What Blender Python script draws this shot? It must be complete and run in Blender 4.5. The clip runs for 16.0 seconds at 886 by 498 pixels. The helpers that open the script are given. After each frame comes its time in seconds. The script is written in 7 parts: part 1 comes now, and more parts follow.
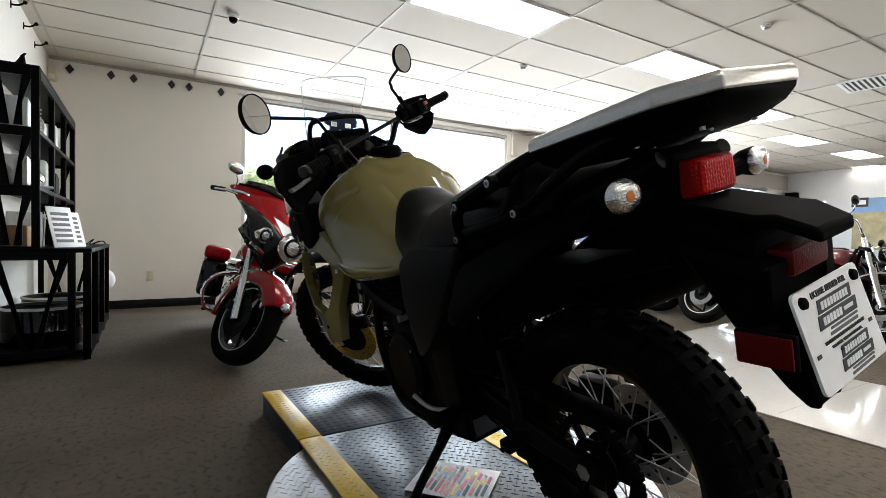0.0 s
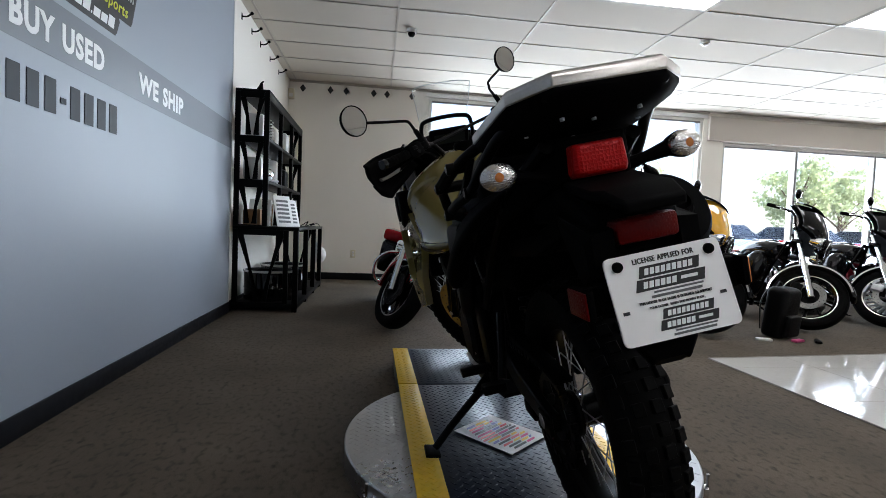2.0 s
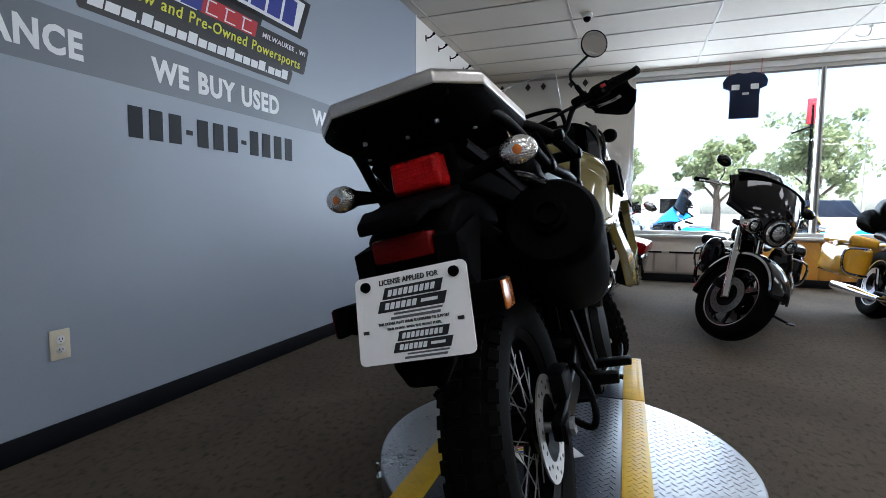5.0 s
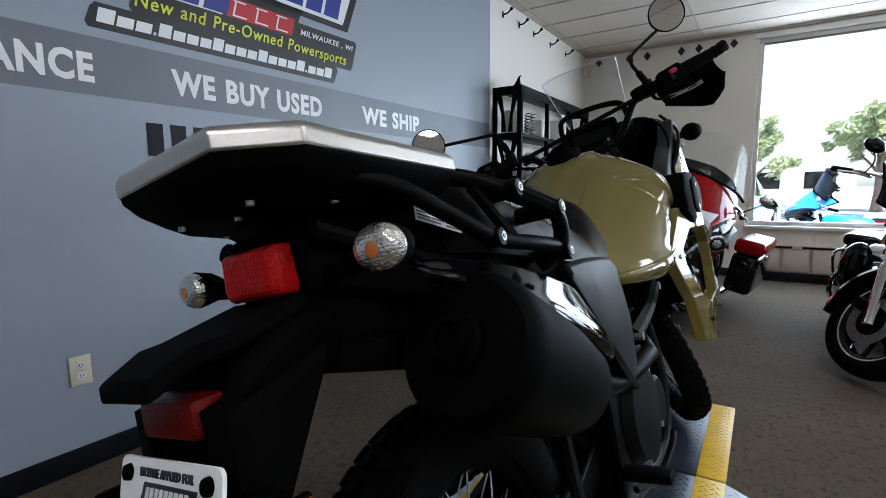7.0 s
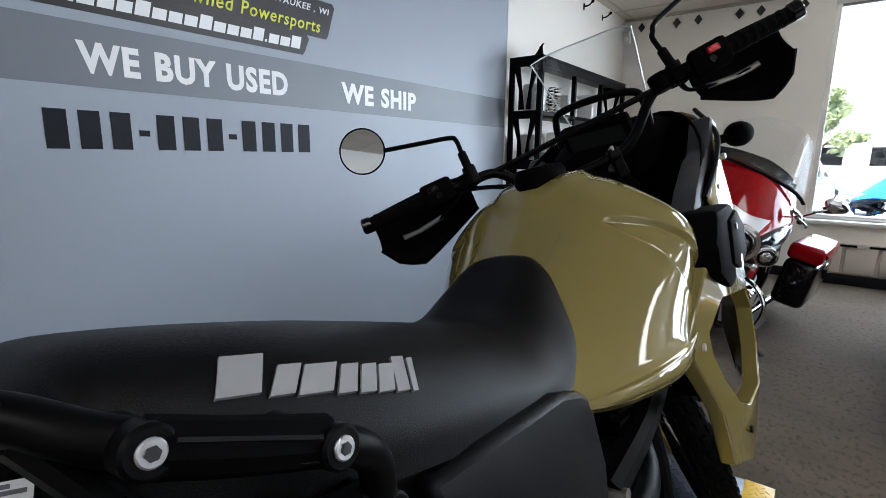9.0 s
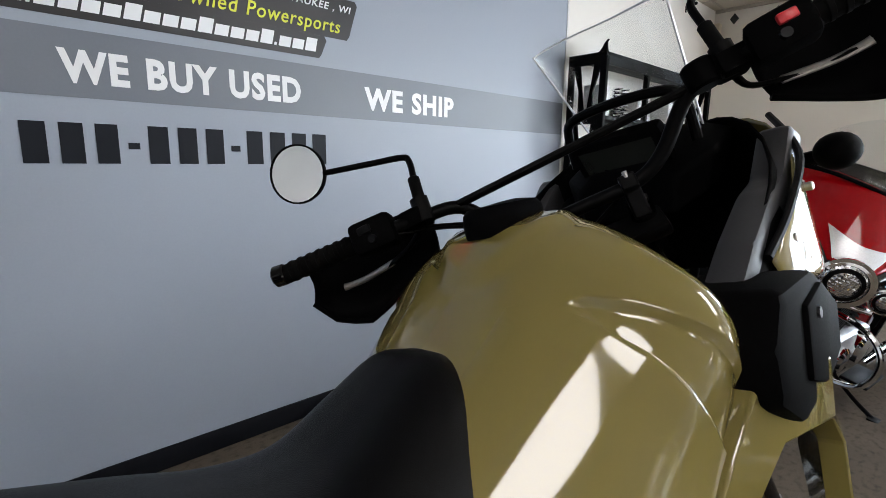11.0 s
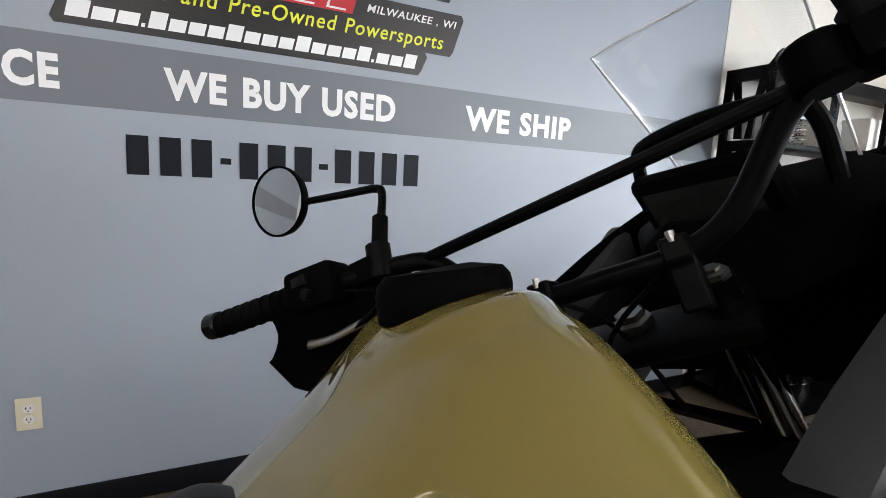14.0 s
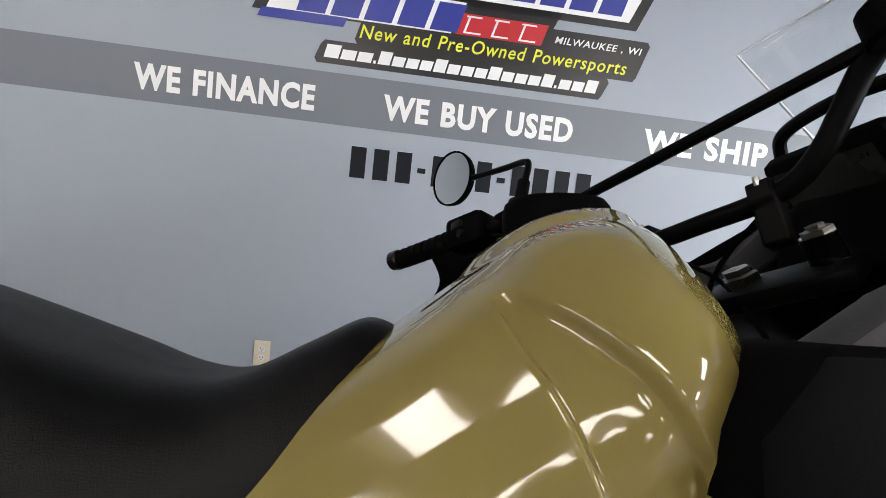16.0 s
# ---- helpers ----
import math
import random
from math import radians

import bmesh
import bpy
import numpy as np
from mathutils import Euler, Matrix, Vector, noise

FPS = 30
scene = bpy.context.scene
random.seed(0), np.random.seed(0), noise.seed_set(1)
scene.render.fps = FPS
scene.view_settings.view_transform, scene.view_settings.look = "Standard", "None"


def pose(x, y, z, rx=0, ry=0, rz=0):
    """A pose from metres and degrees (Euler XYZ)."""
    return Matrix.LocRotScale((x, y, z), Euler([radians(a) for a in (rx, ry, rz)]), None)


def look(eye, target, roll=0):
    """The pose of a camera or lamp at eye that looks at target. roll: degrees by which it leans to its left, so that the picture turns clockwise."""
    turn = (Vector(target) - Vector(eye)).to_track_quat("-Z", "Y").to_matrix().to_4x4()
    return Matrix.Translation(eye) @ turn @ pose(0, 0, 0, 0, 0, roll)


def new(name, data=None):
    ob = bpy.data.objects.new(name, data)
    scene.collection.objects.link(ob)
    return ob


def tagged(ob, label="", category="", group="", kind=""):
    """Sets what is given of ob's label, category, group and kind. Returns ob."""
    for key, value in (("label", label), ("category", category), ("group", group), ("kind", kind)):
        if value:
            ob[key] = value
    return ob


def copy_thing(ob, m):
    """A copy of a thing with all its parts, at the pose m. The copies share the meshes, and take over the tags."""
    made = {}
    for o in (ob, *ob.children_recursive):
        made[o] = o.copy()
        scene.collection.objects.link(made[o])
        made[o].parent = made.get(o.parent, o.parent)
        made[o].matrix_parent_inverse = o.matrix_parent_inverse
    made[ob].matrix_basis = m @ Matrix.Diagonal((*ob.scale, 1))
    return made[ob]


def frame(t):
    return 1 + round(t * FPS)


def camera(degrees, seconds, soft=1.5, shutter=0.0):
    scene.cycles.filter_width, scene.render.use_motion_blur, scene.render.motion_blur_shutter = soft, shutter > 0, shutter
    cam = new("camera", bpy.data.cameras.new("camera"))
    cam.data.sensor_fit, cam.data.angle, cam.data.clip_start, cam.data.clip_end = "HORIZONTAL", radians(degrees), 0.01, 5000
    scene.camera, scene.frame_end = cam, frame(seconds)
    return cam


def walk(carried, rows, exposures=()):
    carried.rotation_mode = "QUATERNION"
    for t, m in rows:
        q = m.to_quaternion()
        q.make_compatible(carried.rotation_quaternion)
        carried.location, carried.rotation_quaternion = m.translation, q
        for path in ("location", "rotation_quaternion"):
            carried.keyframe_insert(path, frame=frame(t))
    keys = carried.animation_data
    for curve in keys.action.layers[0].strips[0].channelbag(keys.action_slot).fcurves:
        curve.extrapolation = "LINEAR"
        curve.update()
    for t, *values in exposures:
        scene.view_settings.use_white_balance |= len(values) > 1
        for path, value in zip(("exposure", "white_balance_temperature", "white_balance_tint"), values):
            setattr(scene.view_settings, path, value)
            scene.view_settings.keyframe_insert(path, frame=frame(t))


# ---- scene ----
cam = camera(84.0, 16.0, soft=0.85)
PATH = [
    (0, (0.915, 0.436, 0.866), (1.947, 2.149, 0.827), 0.8),
    (0.5, (0.977, 0.306, 0.871), (1.871, 2.094, 0.806), 2.2),
    (1, (1.069, 0.219, 0.883), (1.765, 2.092, 0.798), 3.7),
    (1.5, (1.177, 0.146, 0.870), (1.709, 2.072, 0.788), 2.7),
    (2, (1.282, 0.043, 0.841), (1.551, 2.022, 0.747), 2.4),
    (2.5, (1.392, -0.006, 0.800), (1.573, 1.983, 0.695), 2.3),
    (3, (1.520, -0.042, 0.783), (1.517, 1.955, 0.666), 1.4),
    (3.5, (1.652, -0.084, 0.788), (1.431, 1.901, 0.685), 0.2),
    (4, (1.802, -0.078, 0.823), (1.329, 1.861, 0.692), 0.4),
    (4.5, (1.931, -0.015, 0.867), (1.349, 1.894, 0.748), 1.1),
    (5, (2.028, 0.070, 0.910), (1.315, 1.932, 0.757), 0.4),
    (7.5, (2.172, 0.662, 1.142), (1.026, 2.275, 0.852), 0.2),
    (8, (2.122, 0.806, 1.200), (0.955, 2.390, 0.841), 1.1),
    (8.5, (2.128, 0.951, 1.194), (0.945, 2.523, 0.833), 1.4),
    (9, (2.113, 1.064, 1.208), (0.910, 2.618, 0.837), 0.6),
    (11.5, (2.079, 1.553, 1.257), (0.592, 2.848, 0.925), 0.8),
    (12, (2.073, 1.613, 1.266), (0.555, 2.883, 0.977), 0.9),
    (12.5, (2.071, 1.671, 1.268), (0.530, 2.916, 0.992), 1.7),
    (13, (2.071, 1.700, 1.283), (0.468, 2.863, 1.002), 1.5),
    (13.5, (2.025, 1.773, 1.277), (0.338, 2.811, 1.001), 2.0),
    (14, (2.025, 1.822, 1.273), (0.250, 2.694, 0.979), 3.1),
    (14.5, (2.041, 1.839, 1.258), (0.191, 2.538, 0.962), 5.2),
    (15, (2.081, 1.842, 1.228), (0.170, 2.368, 0.960), 7.5),
    (15.5, (2.126, 1.844, 1.209), (0.177, 2.219, 0.956), 8.3),
    (16, (2.213, 1.837, 1.175), (0.231, 2.014, 0.970), 6.5),
]
walk(cam, [(t, look(eye, target, roll)) for t, eye, target, roll in PATH], exposures=[(0.0, 2.70, 6500, 10), (1.0, 2.46, 6350, 11), (2.0, 2.20, 6100, 12), (3.5, 1.95, 5900, 12), (5.0, 1.88, 5850, 12), (7.5, 2.13, 5900, 11), (9.0, 2.40, 6050, 12), (11.5, 2.58, 6500, 14), (14.5, 2.78, 6750, 15), (16.0, 2.83, 6800, 15)])

# ---- light ----
world = bpy.data.worlds.new("sky")
scene.world = world
world.use_nodes = True
_wn = world.node_tree
_sky = _wn.nodes.new("ShaderNodeTexSky")
_sky.sky_type = "NISHITA"
_sky.sun_disc = False
_sky.sun_elevation, _sky.sun_rotation = radians(62), radians(152)
_sky.air_density, _sky.dust_density = 1.0, 2.0
_wn.links.new(_sky.outputs[0], _wn.nodes["Background"].inputs[0])
_wn.nodes["Background"].inputs[1].default_value = 0.15


def lamp(name, kind, m, energy, color, **more):
    data = bpy.data.lights.new(name, kind)
    data.energy, data.color = energy, color
    if "angle" in more:
        data.angle = more["angle"]
    if "size" in more:
        data.shape, data.size, data.size_y = "RECTANGLE", more["size"][0], more["size"][1]
    ob = new(name, data)
    ob.matrix_world = m
    return ob


# the sun stands high behind the building and lights the lot outside
lamp("sun", "SUN", look((8.0, -3.0, 16.0), (4.0, 4.6, 0.0)), 5.0, (1.0, 0.95, 0.86), angle=radians(0.5))
# daylight in the two large window openings
WIN_Y = 7.30
lamp("window_daylight", "AREA", look((4.15, WIN_Y + 0.14, 1.65), (4.15, 0.0, 0.95)), 52, (0.86, 0.94, 1.0), size=(4.1, 1.95))
lamp("window_daylight_b", "AREA", look((8.75, WIN_Y + 0.14, 1.48), (8.75, 0.0, 0.75)), 70, (0.86, 0.94, 1.0), size=(3.9, 1.6))


# ---- materials ----
def mat(name, color, rough=0.5, metal=0.0, vary=0.12, scale=40.0, bump=0.0, coat=0.0, spec=0.5, big=2.0, emit=None, alpha_mix=0.0, trans=0.0, fleck=None):
    """A surface with fine grain and broad unevenness, in metres."""
    m = bpy.data.materials.new(name)
    m.use_nodes = True
    nt = m.node_tree
    b = nt.nodes["Principled BSDF"]
    N = nt.nodes.new
    co = N("ShaderNodeTexCoord")
    n1, n2 = N("ShaderNodeTexNoise"), N("ShaderNodeTexNoise")
    n1.inputs["Scale"].default_value, n1.inputs["Detail"].default_value = scale, 5
    n2.inputs["Scale"].default_value, n2.inputs["Detail"].default_value = big, 3
    nt.links.new(co.outputs["Object"], n1.inputs["Vector"])
    nt.links.new(co.outputs["Object"], n2.inputs["Vector"])
    add = N("ShaderNodeMath")
    add.operation = "ADD"
    nt.links.new(n1.outputs["Fac"], add.inputs[0])
    nt.links.new(n2.outputs["Fac"], add.inputs[1])
    rng = N("ShaderNodeMapRange")
    rng.inputs["From Min"].default_value, rng.inputs["From Max"].default_value = 0.6, 1.4
    rng.inputs["To Min"].default_value, rng.inputs["To Max"].default_value = 1 - vary, 1 + vary
    nt.links.new(add.outputs[0], rng.inputs["Value"])
    mul = N("ShaderNodeMix")
    mul.data_type, mul.blend_type = "RGBA", "MULTIPLY"
    mul.inputs["Factor"].default_value = 1.0
    mul.inputs["A"].default_value = (*color, 1)
    nt.links.new(rng.outputs["Result"], mul.inputs["B"])
    out = mul.outputs["Result"]
    if fleck:
        fc, fs, lo, hi = fleck
        n3 = N("ShaderNodeTexNoise")
        n3.inputs["Scale"].default_value, n3.inputs["Detail"].default_value = fs, 2
        mp = N("ShaderNodeMapping")
        mp.inputs["Scale"].default_value = (1.0, 0.62, 1.0)
        nt.links.new(co.outputs["Object"], mp.inputs["Vector"])
        nt.links.new(mp.outputs["Vector"], n3.inputs["Vector"])
        r3 = N("ShaderNodeMapRange")
        r3.inputs["From Min"].default_value, r3.inputs["From Max"].default_value = lo, hi
        nt.links.new(n3.outputs["Fac"], r3.inputs["Value"])
        mx = N("ShaderNodeMix")
        mx.data_type = "RGBA"
        nt.links.new(r3.outputs["Result"], mx.inputs["Factor"])
        nt.links.new(out, mx.inputs["A"])
        mx.inputs["B"].default_value = (*fc, 1)
        out = mx.outputs["Result"]
    nt.links.new(out, b.inputs["Base Color"])
    rr = N("ShaderNodeMapRange")
    rr.inputs["From Min"].default_value, rr.inputs["From Max"].default_value = 0.6, 1.4
    rr.inputs["To Min"].default_value, rr.inputs["To Max"].default_value = max(0.02, rough * 0.85), min(1.0, rough * 1.15)
    nt.links.new(add.outputs[0], rr.inputs["Value"])
    nt.links.new(rr.outputs["Result"], b.inputs["Roughness"])
    b.inputs["Metallic"].default_value = metal
    b.inputs["Specular IOR Level"].default_value = spec
    b.inputs["Coat Weight"].default_value = coat
    b.inputs["Coat Roughness"].default_value = 0.03
    b.inputs["Transmission Weight"].default_value = trans
    if bump:
        bp = N("ShaderNodeBump")
        bp.inputs["Strength"].default_value, bp.inputs["Distance"].default_value = bump, 0.002
        nt.links.new(n1.outputs["Fac"], bp.inputs["Height"])
        nt.links.new(bp.outputs["Normal"], b.inputs["Normal"])
    if emit:
        b.inputs["Emission Color"].default_value = (*emit[0], 1)
        b.inputs["Emission Strength"].default_value = emit[1]
    return m


def glass(name, color, rough=0.0, clear=0.93):
    """A thin clear sheet: mostly see-through, with a gloss that grows at a slant."""
    m = bpy.data.materials.new(name)
    m.use_nodes = True
    nt = m.node_tree
    nt.nodes.clear()
    N = nt.nodes.new
    out, tr, gl, mx, fr, mn = N("ShaderNodeOutputMaterial"), N("ShaderNodeBsdfTransparent"), N("ShaderNodeBsdfGlossy"), N("ShaderNodeMixShader"), N("ShaderNodeFresnel"), N("ShaderNodeMath")
    tr.inputs[0].default_value = (*color, 1)
    gl.inputs["Roughness"].default_value = rough
    mn.operation = "MINIMUM"
    mn.inputs[1].default_value = 1.0 - clear
    nt.links.new(fr.outputs[0], mn.inputs[0])
    nt.links.new(mn.outputs[0], mx.inputs[0])
    nt.links.new(tr.outputs[0], mx.inputs[1])
    nt.links.new(gl.outputs[0], mx.inputs[2])
    nt.links.new(mx.outputs[0], out.inputs[0])
    return m


def lens(name, color, cells, metal, coat=1.0):
    """A pressed lamp lens: small square facets that catch the light one by one."""
    m = mat(name, color, 0.10 if coat > 0.5 else 0.3, metal=metal, vary=0.25, scale=cells, coat=coat)
    nt = m.node_tree
    if coat < 0.1:
        nt.nodes["Principled BSDF"].inputs["Specular IOR Level"].default_value = 0.12
    v, b, c = nt.nodes.new("ShaderNodeTexVoronoi"), nt.nodes.new("ShaderNodeBump"), nt.nodes.new("ShaderNodeTexCoord")
    v.distance, v.inputs["Scale"].default_value, v.inputs["Randomness"].default_value = "CHEBYCHEV", cells, 0.35
    b.inputs["Strength"].default_value, b.inputs["Distance"].default_value = 1.0, 0.24 / cells
    nt.links.new(c.outputs["Object"], v.inputs["Vector"])
    nt.links.new(v.outputs["Distance"], b.inputs["Height"])
    nt.links.new(b.outputs["Normal"], nt.nodes["Principled BSDF"].inputs["Normal"])
    return m


M = dict(
    wall_grey=mat("grey_wall_vinyl", (0.315, 0.357, 0.418), 0.45, vary=0.03, scale=120, bump=0.05, big=0.8),
    band=mat("dark_grey_band", (0.155, 0.175, 0.205), 0.42, vary=0.04, scale=120),
    white_ink=mat("white_vinyl", (0.86, 0.87, 0.88), 0.4, vary=0.02),
    navy_ink=mat("slate_vinyl", (0.010, 0.012, 0.017), 0.45, vary=0.04, spec=0.15),
    black_ink=mat("black_vinyl", (0.012, 0.012, 0.014), 0.35, vary=0.04),
    blue_ink=mat("blue_vinyl", (0.03, 0.045, 0.30), 0.35, vary=0.05),
    red_ink=mat("red_vinyl", (0.55, 0.02, 0.03), 0.35, vary=0.05),
    yellow_ink=mat("lime_vinyl", (0.78, 0.80, 0.05), 0.4, vary=0.03),
    cream=mat("cream_wall_paint", (0.83, 0.795, 0.73), 0.6, vary=0.04, scale=160, bump=0.12, big=1.1),
    beige=mat("beige_wall_paint", (0.52, 0.47, 0.42), 0.6, vary=0.05, scale=160, bump=0.1),
    white_paint=mat("white_paint", (0.80, 0.79, 0.77), 0.45, vary=0.03, scale=90, bump=0.05),
    base=mat("black_vinyl_baseboard", (0.007, 0.0075, 0.010), 0.5, vary=0.15, scale=30, spec=0.12),
    carpet=mat("taupe_carpet", (0.102, 0.083, 0.063), 0.95, vary=0.42, scale=260, bump=1.0, spec=0.1, big=1.7, fleck=((0.050, 0.041, 0.032), 44.0, 0.50, 0.78)),
    vct=mat("polished_white_floor", (0.66, 0.64, 0.60), 0.10, vary=0.06, scale=60, coat=0.6, big=2.5),
    joint=mat("floor_joint", (0.20, 0.18, 0.16), 0.7),
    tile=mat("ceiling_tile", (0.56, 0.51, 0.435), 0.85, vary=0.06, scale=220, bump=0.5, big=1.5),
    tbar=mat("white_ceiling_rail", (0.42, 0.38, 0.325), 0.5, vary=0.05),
    diffuser=mat("lit_diffuser", (0.9, 0.9, 0.88), 0.5, emit=((1.0, 0.97, 0.92), 2.2)),
    alu_frame=mat("window_aluminium", (0.62, 0.60, 0.57), 0.4, metal=0.2, vary=0.05),
    dark_frame=mat("bronze_window_bar", (0.16, 0.155, 0.15), 0.4, metal=0.4),
    pane=glass("window_glass", (0.97, 0.985, 0.98)),
    shield=glass("clear_screen", (0.965, 0.975, 0.98), clear=0.90),
    touring_screen=glass("touring_screen", (0.97, 0.98, 0.985), clear=0.96),
    shield_edge=mat("bright_screen_edge", (0.75, 0.78, 0.80), 0.15, vary=0.02, coat=0.5),
    smoke=glass("smoked_screen", (0.10, 0.11, 0.12), clear=0.85),
    steel_black=mat("black_powder_coat", (0.0016, 0.0016, 0.0018), 0.40, vary=0.25, scale=90, bump=0.1, spec=0.06),
    plastic=mat("black_plastic", (0.0014, 0.0014, 0.0016), 0.68, vary=0.2, scale=500, bump=0.12, spec=0.03),
    wing_plastic=mat("grained_grey_plastic", (0.034, 0.035, 0.039), 0.42, vary=0.15, scale=300, bump=0.12, spec=0.2),
    dull_nut=mat("dull_zinc", (0.22, 0.22, 0.21), 0.35, metal=1.0, vary=0.3, scale=60),
    plastic_grey=mat("dark_grey_plastic", (0.003, 0.0032, 0.004), 0.45, vary=0.15, scale=300, bump=0.1, spec=0.12),
    gloss_black=mat("gloss_black_paint", (0.0025, 0.0025, 0.003), 0.07, vary=0.1, coat=0.22, spec=0.22),
    rubber=mat("tyre_rubber", (0.0018, 0.0018, 0.0018), 0.75, vary=0.3, scale=120, bump=0.3, spec=0.07),
    seat=mat("black_seat_vinyl", (0.0018, 0.0018, 0.0022), 0.42, vary=0.2, scale=700, bump=0.3, spec=0.11),
    olive=mat("olive_gloss_paint", (0.175, 0.142, 0.043), 0.09, vary=0.05, scale=900, spec=0.35, coat=0.75, big=3.0),
    logo_silver=mat("silver_print", (0.20, 0.20, 0.21), 0.5, vary=0.05),
    chrome=mat("chrome", (0.80, 0.81, 0.83), 0.06, metal=1.0, vary=0.03),
    alu=mat("brushed_aluminium", (0.58, 0.56, 0.53), 0.32, metal=0.9, vary=0.10, scale=220, bump=0.1),
    engine=mat("black_engine_casting", (0.0018, 0.0018, 0.002), 0.5, spec=0.07, metal=0.0, vary=0.3, scale=120, bump=0.3),
    silver=mat("silver_engine_casting", (0.40, 0.40, 0.41), 0.4, metal=0.8, vary=0.15, scale=150, bump=0.3),
    gold=mat("gold_anodised", (0.55, 0.36, 0.07), 0.35, metal=0.8),
    mirror=mat("mirror_glass", (0.85, 0.87, 0.88), 0.015, metal=1.0, vary=0.01),
    red_lens=lens("red_lamp_lens", (0.36, 0.003, 0.003), 150, 0.0, 0.0),
    red_dark=lens("dark_red_reflector", (0.10, 0.001, 0.001), 220, 0.0, 0.0),
    amber_lens=mat("amber_reflector", (0.50, 0.14, 0.02), 0.15, vary=0.3, scale=120, bump=0.5, coat=0.8),
    clear_lens=lens("faceted_clear_lens", (0.72, 0.70, 0.67), 260, 0.85),
    plate=mat("white_plate_plastic", (0.93, 0.93, 0.93), 0.4, vary=0.02),
    diamond=mat("aluminium_tread_plate", (0.44, 0.45, 0.47), 0.30, metal=0.95, vary=0.05, scale=60, bump=0.15, big=6),
    diamond_blue=mat("dark_painted_tread_plate", (0.006, 0.011, 0.026), 0.34, vary=0.25, scale=40, bump=0.15, big=6, spec=0.45),
    yellow_paint=mat("yellow_floor_paint", (0.80, 0.50, 0.015), 0.42, vary=0.15, scale=40, bump=0.1, big=7),
    red_paint=mat("red_candy_paint", (0.24, 0.001, 0.003), 0.09, vary=0.08, coat=0.2, spec=0.12),
    maroon=mat("maroon_paint", (0.12, 0.012, 0.02), 0.12, vary=0.1, coat=1.0),
    amber_paint=mat("yellow_gloss_paint", (0.80, 0.40, 0.015), 0.14, vary=0.06, coat=1.0),
    blue_paint=mat("bright_blue_paint", (0.03, 0.31, 0.78), 0.14, vary=0.06, coat=1.0),
    lamp_glass=lens("headlamp_glass", (0.60, 0.62, 0.64), 60, 0.9),
    paper=mat("white_paper", (0.80, 0.80, 0.79), 0.7, vary=0.03),
    ink_grey=mat("grey_print", (0.14, 0.14, 0.15), 0.7),
    pink=mat("print_magenta", (0.55, 0.06, 0.20), 0.6),
    cardboard=mat("brown_cardboard", (0.26, 0.15, 0.07), 0.8, vary=0.15),
    wood=mat("orange_wood_panel", (0.72, 0.36, 0.06), 0.4, vary=0.18, scale=14, big=3),
    navy_cloth=mat("navy_jersey_cloth", (0.004, 0.011, 0.045), 0.85, vary=0.15, scale=260, bump=0.4),
    outlet=mat("ivory_outlet_plastic", (0.72, 0.66, 0.50), 0.4, vary=0.03),
    asphalt=mat("pale_worn_asphalt", (0.24, 0.24, 0.235), 0.85, vary=0.3, scale=70, bump=0.5),
    concrete=mat("pale_concrete", (0.42, 0.41, 0.39), 0.8, vary=0.15, scale=30, bump=0.3),
    bark=mat("bark", (0.10, 0.07, 0.05), 0.9, vary=0.3, scale=20, bump=0.8),
    display=mat("unlit_display", (0.020, 0.022, 0.020), 0.12, vary=0.1, coat=0.4, spec=0.4),
    leaf=mat("green_leaves", (0.19, 0.23, 0.12), 0.6, vary=0.4, scale=3),
    poster_sky=mat("poster_blue", (0.20, 0.36, 0.62), 0.4, vary=0.15, scale=4),
    poster_land=mat("poster_sand", (0.42, 0.34, 0.16), 0.4, vary=0.35, scale=7),
    car=mat("grey_blue_car_paint", (0.12, 0.22, 0.34), 0.2, coat=1.0),
    house=mat("pale_siding", (0.78, 0.77, 0.74), 0.7, vary=0.1, scale=12),
    roof=mat("pale_flat_roof", (0.55, 0.54, 0.52), 0.85, vary=0.3, scale=16, bump=0.5),
)

# leaves let some of the sun through
_nt = M["leaf"].node_tree
_tl, _mx = _nt.nodes.new("ShaderNodeBsdfTranslucent"), _nt.nodes.new("ShaderNodeMixShader")
_tl.inputs[0].default_value = (0.50, 0.55, 0.32, 1)
_mx.inputs[0].default_value = 0.5
_nt.links.new(_nt.nodes["Principled BSDF"].outputs[0], _mx.inputs[1])
_nt.links.new(_tl.outputs[0], _mx.inputs[2])
_nt.links.new(_mx.outputs[0], _nt.nodes["Material Output"].inputs[0])


# ---- mesh helpers ----
def part(name, bm, material, parent=None, label="", m=None, sharp=35, smooth=True, sub=0, thick=0.0, bevel=0.0, kind=""):
    """Links a bmesh as one mesh object, under a thing or under a part of it."""
    me = bpy.data.meshes.new(name)
    bmesh.ops.recalc_face_normals(bm, faces=bm.faces)
    bm.to_mesh(me)
    bm.free()
    me.materials.append(material)
    if smooth:
        for p in me.polygons:
            p.use_smooth = True
        me.set_sharp_from_angle(angle=radians(sharp))
    ob = new(name, me)
    if parent is not None:
        ob.parent = parent
    if m is not None:
        ob.matrix_local = m
    if thick:
        s = ob.modifiers.new("thickness", "SOLIDIFY")
        s.thickness, s.offset = thick, -1
    if bevel:
        s = ob.modifiers.new("edge", "BEVEL")
        s.width, s.segments, s.limit_method = bevel, 2, "ANGLE"
    if sub:
        s = ob.modifiers.new("round", "SUBSURF")
        s.levels = s.render_levels = sub
    return tagged(ob, label, kind=kind)


